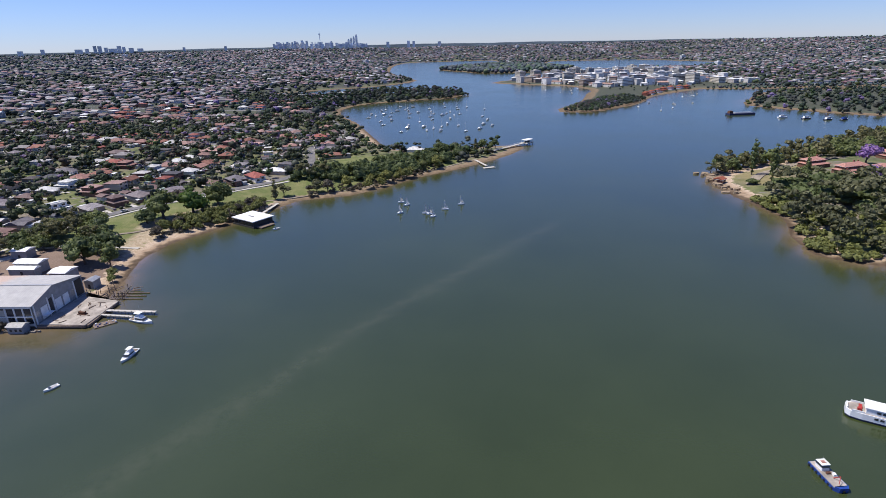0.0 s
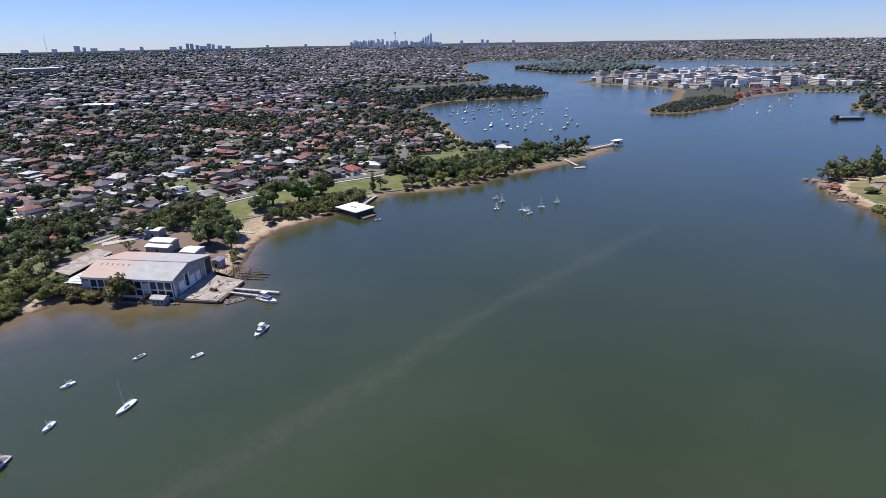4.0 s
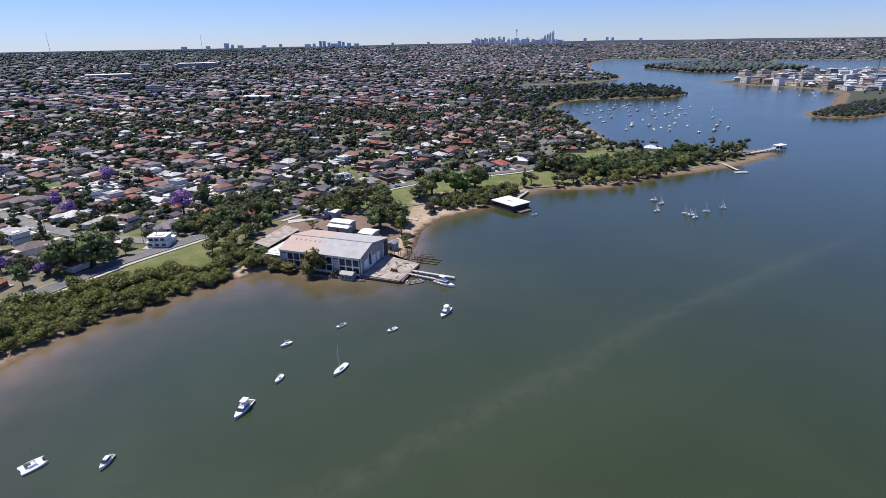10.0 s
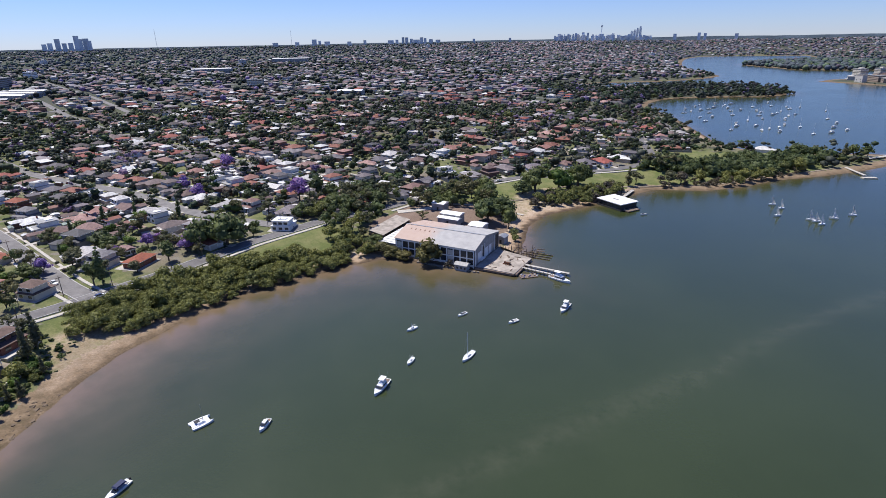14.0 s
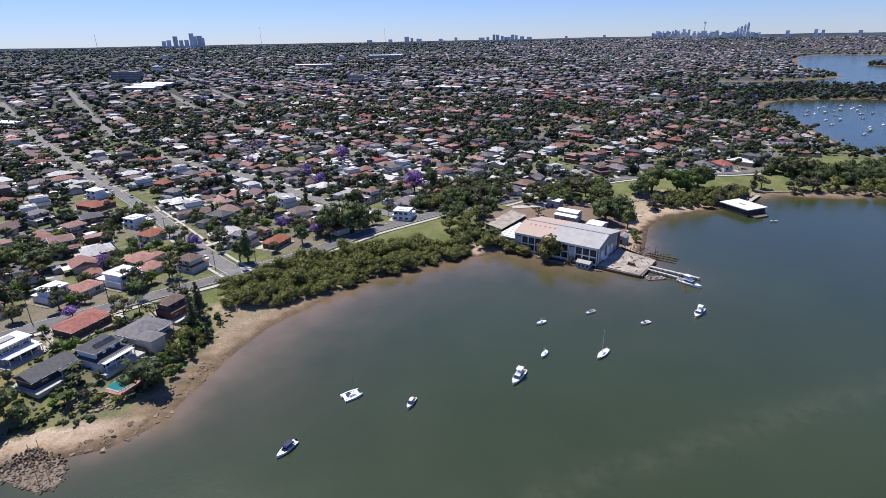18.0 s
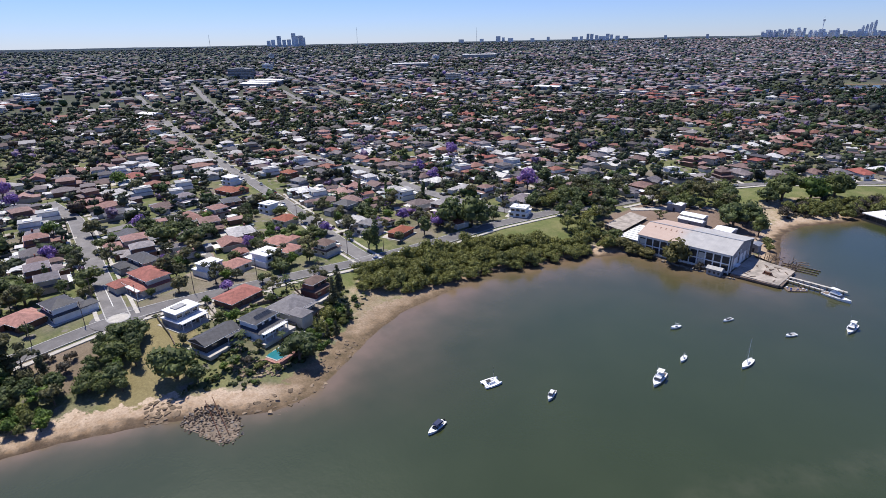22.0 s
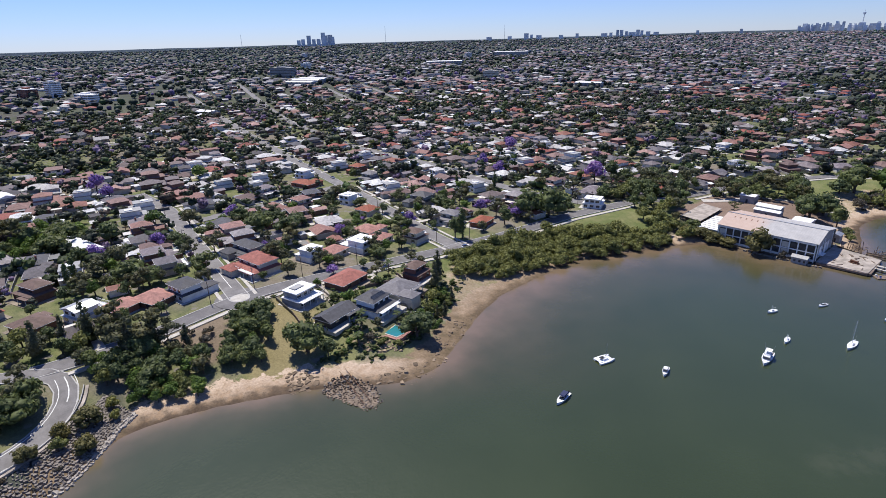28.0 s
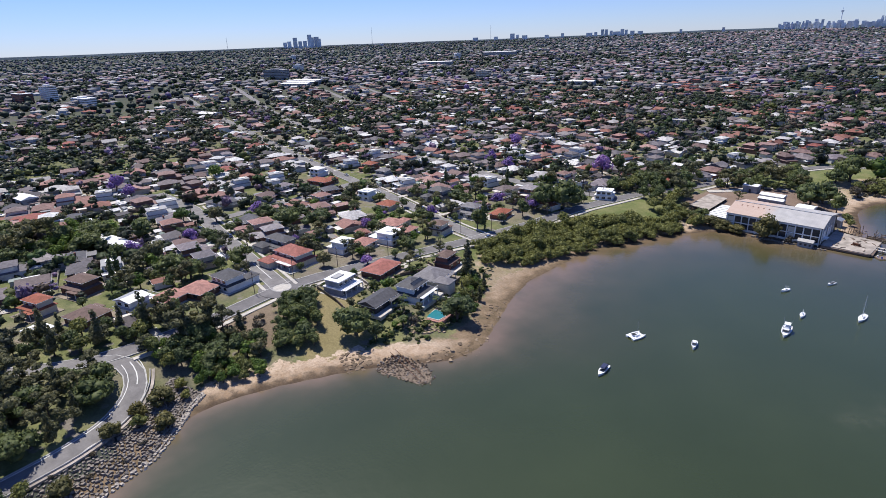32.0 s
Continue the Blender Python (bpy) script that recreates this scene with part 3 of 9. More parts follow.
SLICK = [(60, -95), (94, -44), (106, -27), (124, -1), (141, 30), (183, 86), (240, 160)]
_x, _y, _f = sheet(steps(-120, 330, 6, 1.09, 4880), steps(-330, 460, 6, 1.09, 4880))
_s = shore_distance(_x, _y)
_silt = np.exp(np.minimum(_s, 0) / (5.0 + 11.0 * ramp(_y, -150, -90) * (1 - ramp(_y, 40, 90)))) * (1 - 0.5 * ramp(_y, 60, 300)) + 0.025 * np.exp(np.minimum(_s, 0) / 40.0)
_d = line_distance(SLICK, _x, _y)
_streak = np.exp(-((_d / 3.4) ** 2)) + 0.3 * np.exp(-((_d / 8) ** 2))
water = new("water", mesh_from("water", np.stack([_x, _y, 0 * _x], -1), [_f], water_material(), smooth=True, values={"silt": _silt, "streak": _streak}))
tagged(water, "calm green-brown river water with a pale drifting slick", "water", kind="structure")

# ---- streets ----
U, V = np.array((-0.978, 0.208)), np.array((0.208, 0.978))
SHORE_STREET = [(-121, -231), (-119.5, -222), (-119, -194), (-121.7, -180), (-124.3, -161.6), (-122.7, -146.2), (-117.2, -123.1), (-111, -97.9), (-103.7, -70.6), (-96.8, -33.8), (-91.5, 12.6), (-80.3, 55)]
PARK_STREET = [(-80.3, 55), (-60, 90), (-53, 112), (-47.1, 147.8), (-27.8, 176.1), (-12.4, 201), (8, 217.8), (54.6, 261.8), (66, 300), (40, 400), (62, 480), (30, 580), (-20, 700)]
COVE_ROAD = [(-74, -290), (-77, -272), (-78.6, -262), (-80, -255.3), (-81.9, -246.5), (-85.8, -238.3), (-92, -230.5), (-99.6, -225.2), (-106, -223), (-112.3, -223.3), (-118, -226.5), (-121.5, -232), (-126, -242), (-134, -254)]
LONG_STREETS = {"round": [(-124.3, -161.6), (-173.4, -154.7), (-272.1, -139.9), (-322, -143)],
                "mid": [(-103, -63), (-120, -61), (-157, -53), (-196, -44), (-235, -36), (-280, -28), (-337, -20), (-400, -9), (-469, 2), (-560, 22), (-900, 100)],
                "wide": [(-86, 42), (-115, 36), (-147, 33), (-181, 38), (-211, 44), (-250, 50), (-289, 47), (-360, 46), (-400, 55), (-460, 63), (-531, 78), (-600, 100), (-700, 132), (-1000, 230)],
                "cross": [(-245, -36), (-241, -60), (-239, -95), (-238, -125), (-236, -149)], "back": [(-215, 140), (-280, 158), (-353, 171), (-453, 188), (-564, 224), (-635, 240), (-812, 300), (-1000, 360)],
                "hill": [(-600, 300), (-812, 375), (-976, 436), (-1119, 486), (-1500, 620)]}


def street_list():
    out = [(SHORE_STREET, 7.5), (PARK_STREET, 7), (COVE_ROAD, 6.0)] + [(l, 8.5 if k == "wide" else 7.5) for k, l in LONG_STREETS.items()]
    for v in (300, 395, 490, 590, 690, 800):
        a, b = U * (140 if v > 0 else 190) + V * v, U * 1000 + V * v
        out.append(([tuple(a + (b - a) * k / 12) for k in range(13)], 7))
    for u in (480, 720, 980):
        out.append(([tuple(U * u + V * v) for v in range(-380, 801, 60)], 7))
    return out


STREETS = street_list()


def ribbon(line, half, lift, off=0.0, close=8.0):
    """A strip along a line, laid on the ground; off shifts it sideways."""
    pts = [np.array(line[0], float)]
    for a, b in zip(line, line[1:]):
        a, b = np.array(a, float), np.array(b, float)
        k = max(1, int(np.hypot(*(b - a)) / close))
        pts += [a + (b - a) * i / k for i in range(1, k + 1)]
    p = np.array(pts)
    for _ in range(2):
        p[1:-1] = 0.25 * p[:-2] + 0.5 * p[1:-1] + 0.25 * p[2:]
    d = np.gradient(p, axis=0)
    d /= np.linalg.norm(d, axis=1)[:, None] + 1e-9
    nrm = np.stack([-d[:, 1], d[:, 0]], -1)
    l, r = p + nrm * (off + half), p + nrm * (off - half)
    keep = shore_distance(p[:, 0], p[:, 1]) > 9
    l, r, p = l[keep], r[keep], p[keep]
    if len(l) < 2:
        return None
    zc = height(p[:, 0], p[:, 1]) + lift
    zl, zr = np.maximum(height(l[:, 0], l[:, 1]) + lift, zc - 0.3), np.maximum(height(r[:, 0], r[:, 1]) + lift, zc - 0.3)
    n = len(l)
    v = np.concatenate([np.c_[l, zl], np.c_[r, zr], np.c_[l, zl - 0.6], np.c_[r, zr - 0.6]])
    i = np.arange(n - 1)
    f = np.concatenate([np.stack([n + i, n + i + 1, i + 1, i], -1), np.stack([i, i + 1, 2 * n + i + 1, 2 * n + i], -1), np.stack([3 * n + i, 3 * n + i + 1, n + i + 1, n + i], -1)])
    return v, f


def strip(name, line, half, lift, material, off=0.0, label="", close=8.0, parent=None):
    made = ribbon(line, half, lift, off, close)
    if made is None:
        return None
    ob = new(name, mesh_from(name, made[0], [made[1]], material))
    ob.parent = parent
    return tagged(ob, label, "" if parent else "road", kind="" if parent else "structure")


for _k, (_line, _w) in enumerate(STREETS):
    _near = _k in (0, 2, 3, 4)
    _road = strip("road", _line, _w / 2, 0.28, M["asphalt_new" if _k in (0, 1) else "asphalt"], label="worn grey asphalt suburban street", close=4 if _near else 12)
    if _near:
        for _side in (-1, 1):
            strip("kerb", _line, 0.18, 0.36, M["kerb"], _side * (_w / 2 + 0.1), close=4, parent=_road)

# ---- where houses and trees may stand ----
def street_gap(x, y):
    best = np.full(np.shape(x), 1e9)
    for line, w in STREETS:
        best = np.minimum(best, line_distance(line, x, y) - w / 2)
    return best


WOODS = [(-30, 1000), (-20, 830), (5, 845), (74, 910), (168, 934), (214, 1014), (180, 1066), (60, 1085)]
rng = np.random.default_rng(7)


def house_sites():
    sites = []
    rows = []
    for line, w in STREETS[3:6] + STREETS[6:]:
        rows.append((line, w))
    for line, w in [STREETS[0], STREETS[1]]:
        rows.append((line, w))
    for line, w in rows:
        p = np.array(line, float)
        seg = np.hypot(*np.diff(p, axis=0).T)
        cum = np.concatenate([[0], np.cumsum(seg)])
        at = 16.0
        while at < cum[-1]:
            k = min(int(np.searchsorted(cum, at)) - 1, len(seg) - 1)
            d = (p[k + 1] - p[k]) / seg[k]
            q = p[k] + d * (at - cum[k])
            for side in (-1, 1):
                n = np.array((-d[1], d[0])) * side
                sites.append((*(q + n * (w / 2 + 15 + rng.uniform(-2, 2))), math.atan2(-n[1], -n[0]) + math.pi / 2 + rng.normal(0, 0.03), 0))
                if rng.random() < 0.7:
                    sites.append((*(q + n * (w / 2 + 34 + rng.uniform(-3, 3)) + d * rng.uniform(-5, 5)), math.atan2(-n[1], -n[0]) + math.pi / 2, 1))
            at += rng.uniform(14.5, 17)
    # Houses filling the blocks behind the street rows.
    for _ in range(4200):
        q = np.array((rng.uniform(-420, -112), rng.uniform(-300, 160)))
        sites.append((*q, math.atan2(U[1], U[0]) + rng.normal(0, 0.05) + rng.integers(0, 4) * math.pi / 2, 0))
    # Streets further out are not told apart: quarters, each with rows in its own direction.
    rg = np.random.default_rng(41)
    hubs = np.array([(x + rg.uniform(-110, 110), y + rg.uniform(-110, 110)) for x in np.arange(-4300, 2400, 330) for y in np.arange(-2000, 4500, 330)])
    hubs = hubs[np.hypot(hubs[:, 0] - 100, hubs[:, 1] + 200) < 4700]
    lean = math.atan2(U[1], U[0])
    for k, h in enumerate(hubs):
        a = lean + rg.choice([0, 0.2, -0.25, 0.6, -0.5, 1.0, 1.57]) + rg.normal(0, 0.08)
        u, w = np.meshgrid(np.arange(-330, 330, 16.5), np.concatenate([[v, v + 27] for v in np.arange(-330, 330, 64)]))
        u, w = u.ravel() + rg.uniform(-2, 2, u.size), w.ravel() + rg.uniform(-3, 3, u.size)
        q = np.c_[h[0] + u * math.cos(a) - w * math.sin(a), h[1] + u * math.sin(a) + w * math.cos(a)]
        near = hubs[np.hypot(*(hubs - h).T) < 900]
        own = ((q - h) ** 2).sum(1) <= ((q[:, None] - near[None]) ** 2).sum(-1).min(1) + 1e-6
        q = q[own & (np.hypot(q[:, 0] - 100, q[:, 1] + 200) < 4600)]
        sites += [(x, y, a + rg.normal(0, 0.06) + rg.integers(0, 2) * math.pi, 0) for x, y in q]
    return np.array(sites)


def thin_out(sites, gap):
    """Drop those that stand on an earlier one."""
    cells, keep = {}, []
    for i, (x, y, _, small) in enumerate(sites):
        g = gap if not small else gap * 0.75
        cx, cy = int(x // gap), int(y // gap)
        ok = all((x - sites[j][0]) ** 2 + (y - sites[j][1]) ** 2 > g * g for a in (-1, 0, 1) for b in (-1, 0, 1) for j in cells.get((cx + a, cy + b), ()))
        if ok:
            cells.setdefault((cx, cy), []).append(i)
            keep.append(i)
    return sites[keep]


def seen(x, y):
    """The part of the country that lies ahead of the flight."""
    a = np.degrees(np.arctan2(-(x - 130), y + 330))
    return (a > -48) & (a < 98)


NO_HOUSES = [[(-58, -300), (-70, -240), (-96, -222), (-120, -226), (-136, -250), (-150, -300)], [(56, 252), (120, 330), (200, 440), (275, 430), (250, 350), (180, 290), (110, 230)], [(-232, -203), (-250, -186), (-268, -200), (-285, -228), (-262, -248), (-238, -240)], PARK, RESERVE, POINT_LAWN, YARD, WOODS, [(-84, 55), (-52, 110), (24, 128), (40, 60), (-40, 30)], [(-122, -190), (-118, -150), (-92, -150), (-40, -180), (-80, -230)]]
_st = house_sites()
_st = _st[seen(_st[:, 0], _st[:, 1])]
_s = shore_distance(_st[:, 0], _st[:, 1])
_ok = (_s > 26) & (street_gap(_st[:, 0], _st[:, 1]) > 6.8)
for _z in NO_HOUSES:
    _ok &= ~inside(_z, _st[:, 0], _st[:, 1])
_far = np.hypot(_st[:, 0] - 100, _st[:, 1] + 200)
_west = ramp(-_st[:, 0] - 0.25 * _st[:, 1], 100, 1500)
_ok &= rng.random(len(_st)) > 0.05 + 0.25 * ramp(_far, 500, 1300) + 0.3 * ramp(_far, 1300, 3000) * (0.25 + 0.75 * _west) + 0.3 * ramp(_far, 1000, 2600) * _west
HEADLAND_AREA = (_st[:, 0] > 340) & (_st[:, 1] < 640)
_ok &= ~HEADLAND_AREA & ~((_st[:, 0] > 600) & (_st[:, 1] < 1060)) & ~((_st[:, 0] > 90) & (_st[:, 0] < 660) & (_st[:, 1] > 1700) & (_st[:, 1] < 2700))
_ok &= ~((_st[:, 0] > 250) & (_st[:, 0] < 840) & (_st[:, 1] > 640) & (_st[:, 1] < 1700))
CLUMP = np.sin(_st[:, 0] * 0.013 + 2 * np.sin(_st[:, 1] * 0.009)) * np.sin(_st[:, 1] * 0.017 + 1 + 2 * np.sin(_st[:, 0] * 0.007))
_ok &= ~((CLUMP > 0.42) & (_far > 480) & (rng.random(len(_st)) < 0.85))
HOUSES = thin_out(_st[_ok], 13.8)

# ---- houses ----
def windows_of(house, w, d, shift, z, count, wide=1.7, tall=1.3, sides=(-1, 1), frame=None):
    """A row of windows in each long wall of a block: pane, and a frame where it can be told."""
    for side in sides:
        for k in range(count):
            x = (k + 0.5) / count * w - w / 2
            y = shift + side * d / 2
            pane = part("window", Shape().box(x - wide / 2, x + wide / 2, y - 0.05, y + 0.05, z, z + tall), M["glass"], house)
            if frame:
                f = Shape()
                for a, b, c, e in ((x - wide / 2 - 0.12, x + wide / 2 + 0.12, z - 0.12, z), (x - wide / 2 - 0.12, x + wide / 2 + 0.12, z + tall, z + tall + 0.12),
                                   (x - wide / 2 - 0.12, x - wide / 2, z, z + tall), (x + wide / 2, x + wide / 2 + 0.12, z, z + tall)):
                    f.box(a, b, y - 0.08, y + 0.08, c, e)
                part("frame", f, frame, pane)


def house(w, d, storeys=1, roof="hip", wall="wall_any", tiles="roof_any", wing=0, porch=True, chimney=False, balcony=False, detail=True, rise=None, frame=None, solar=False, back=0):
    """A suburban house standing on z = 0, its street front towards -y."""
    ob = thing("house", "", "house")
    w, d = 0.86 * w, 0.86 * d
    low, h = 2.75, 2.7 * storeys + 0.05
    rise = rise if rise is not None else min(w, d) * 0.22
    if storeys == 1:
        uw, ud, uy = w, d, 0.0
    else:
        uw, ud, uy = w * 0.84, d * 0.72, d * 0.1
        part("wall", Shape().box(-w / 2, w / 2, -d / 2, d / 2, -2.2, low), M[wall], ob)
        if roof == "flat":
            part("terrace_roof", Shape().box(-w / 2 - 0.3, w / 2 + 0.3, -d / 2 - 0.5, d / 2 + 0.3, low + 0.004, low + 0.28, inset=0.05), M[tiles], ob)
        else:
            part("lower_roof", Shape().hip(-w / 2 - 0.5, w / 2 + 0.5, -d / 2 - 0.5, d / 2 + 0.5, low + 0.004, min(w, d) * 0.17), M[tiles], ob)
    part("wall", Shape().box(-uw / 2, uw / 2, uy - ud / 2, uy + ud / 2, -2.2 if storeys == 1 else low - 0.1, h), M[wall], ob)
    if roof == "flat":
        part("roof", Shape().box(-uw / 2 - 0.5, uw / 2 + 0.5, uy - ud / 2 - 0.9, uy + ud / 2 + 0.5, h + 0.004, h + 0.3, inset=0.05), M[tiles], ob)
        part("parapet", Shape().box(-uw * 0.3, uw * 0.2, uy - ud * 0.15, uy + ud * 0.3, h + 0.31, h + 0.7, inset=0.08), M[wall], ob)
    else:
        part("roof", Shape().hip(-uw / 2 - 0.6, uw / 2 + 0.6, uy - ud / 2 - 0.6, uy + ud / 2 + 0.6, h + 0.004, rise * (1 if storeys == 1 else 0.8), gable=roof == "gable"), M[tiles], ob)
    if detail and roof != "flat":
        g, t = Shape(), h - 0.02
        x0, x1, y0, y1 = -uw / 2 - 0.68, uw / 2 + 0.68, uy - ud / 2 - 0.68, uy + ud / 2 + 0.68
        g.box(x0, x1, y0, y0 + 0.1, t, t + 0.15).box(x0, x1, y1 - 0.1, y1, t, t + 0.15).box(x0, x0 + 0.1, y0 + 0.1, y1 - 0.1, t, t + 0.15).box(x1 - 0.1, x1, y0 + 0.1, y1 - 0.1, t, t + 0.15)
        part("gutter", g, M["white"], ob)
    if back:
        part("patio_roof", Shape().box(-w * 0.42, w * 0.16, d / 2 + 0.01, d / 2 + back, 2.45, 2.58), M["patio"], ob)
        for x in (-w * 0.4, w * 0.14):
            part("post", Shape().box(x - 0.07, x + 0.07, d / 2 + back - 0.25, d / 2 + back - 0.11, -1.5, 2.45), M["white"], ob)
    if wing:
        wx, wd = w * 0.42, wing
        x0 = -w / 2 - 0.01
        hw = 2.9
        part("wall", Shape().box(x0, x0 + wx, -d / 2 - wd, -d / 2 - 0.01, -2.2, hw), M[wall], ob)
        part("roof", Shape().hip(x0 - 0.5, x0 + wx + 0.5, -d / 2 - wd - 0.5, -d / 2 + 2.0, hw + 0.004, wx * 0.24, gable=roof == "gable"), M[tiles], ob)
        part("garage_door", Shape().box(x0 + 0.6, x0 + wx - 0.6, -d / 2 - wd - 0.06, -d / 2 - wd + 0.05, -0.3, 2.1), M["cream"], ob)
    if detail:
        for s in range(storeys):
            windows_of(ob, *((w, d, 0.0) if s == 0 else (uw, ud, uy)), 0.85 + 2.72 * s, 3 if w > 9.5 and frame else 2, wide=2.0, frame=frame)
        part("door", Shape().box(w * 0.12, w * 0.12 + 1.0, -d / 2 - 0.07, -d / 2 + 0.05, 0.0, 2.1), M["timber"], ob)
    if porch:
        p = Shape().box(0.2, w / 2, -d / 2 - 2.2, -d / 2 - 0.01, 2.55, 2.72)
        part("porch_roof", p, M[tiles], ob)
        for x in (0.5, w / 2 - 0.3):
            part("post", Shape().box(x - 0.08, x + 0.08, -d / 2 - 2.1, -d / 2 - 1.94, -1.5, 2.55), M["white"], ob)
    if chimney:
        part("chimney", Shape().box(w * 0.18, w * 0.18 + 0.9, d * 0.1, d * 0.1 + 0.7, h + 0.2, h + rise + 0.9), M["redbrick"], ob)
    if balcony:
        part("balcony", Shape().box(-w / 2 + 0.2, w / 2 - 0.2, -d / 2 - 2.0, -d / 2 - 0.01, 2.75, 2.95), M["white"], ob)
        rail = Shape()
        for k in range(15):
            x = -w / 2 + 0.2 + k * (w - 0.46) / 14
            rail.box(x, x + 0.06, -d / 2 - 2.0, -d / 2 - 1.94, 2.95, 3.9)
        rail.box(-w / 2 + 0.2, w / 2 - 0.2, -d / 2 - 2.02, -d / 2 - 1.92, 4.1, 4.18)
        part("railing", rail, M["white"], ob)
        for k in range(4):
            x = -w / 2 + 0.4 + k * (w - 1.0) / 3
            part("post", Shape().box(x, x + 0.2, -d / 2 - 1.95, -d / 2 - 1.75, -1.5, 2.75), M["white"], ob)
    if solar:
        d, rise = ud, rise * (1 if storeys == 1 else 0.8)
        q = rise / (d / 2 + 0.6)
        s = Shape()
        for k in range(4):
            x = -w * 0.3 + k * 1.75
            s.add([(x, uy - d * 0.42, h + 0.3 + q * (d * 0.08 + 0.6)), (x + 1.65, uy - d * 0.42, h + 0.3 + q * (d * 0.08 + 0.6)), (x + 1.65, uy - d * 0.2, h + 0.3 + q * (d * 0.3 + 0.6)), (x, uy - d * 0.2, h + 0.3 + q * (d * 0.3 + 0.6))], [(0, 1, 2, 3)])
        part("solar_panel", s, M["glass"], ob)
    return ob


def drop_thing(ob):
    for o in (*ob.children_recursive, ob):
        bpy.data.objects.remove(o)


HOUSE_KINDS = [
    (dict(w=12, d=14, wing=4.5, back=4), "single-storey house with a hipped tile roof and front wing"),
    (dict(w=11, d=13, storeys=2, chimney=False, balcony=True, porch=False), "two-storey house with hipped roof and white front balcony"),
    (dict(w=14, d=11, wing=5, chimney=True, back=4.5), "low brick bungalow with a hipped tile roof and chimney"),
    (dict(w=11, d=14, storeys=2, roof="flat", wall="white", tiles="grey", balcony=True, porch=False), "white two-storey modern house with a flat roof"),
    (dict(w=13, d=10, roof="gable", wing=4, back=3.5), "cottage with a gabled roof and small porch"),
    (dict(w=6, d=8, roof="gable", porch=False, rise=1.0), "small backyard outbuilding with a low gabled roof"),
    (dict(w=12, d=15, storeys=2, wing=4, back=4), "large two-storey house with hipped roof and garage wing"),
]
SIMPLE = dict(detail=False, porch=False, balcony=False, chimney=False)

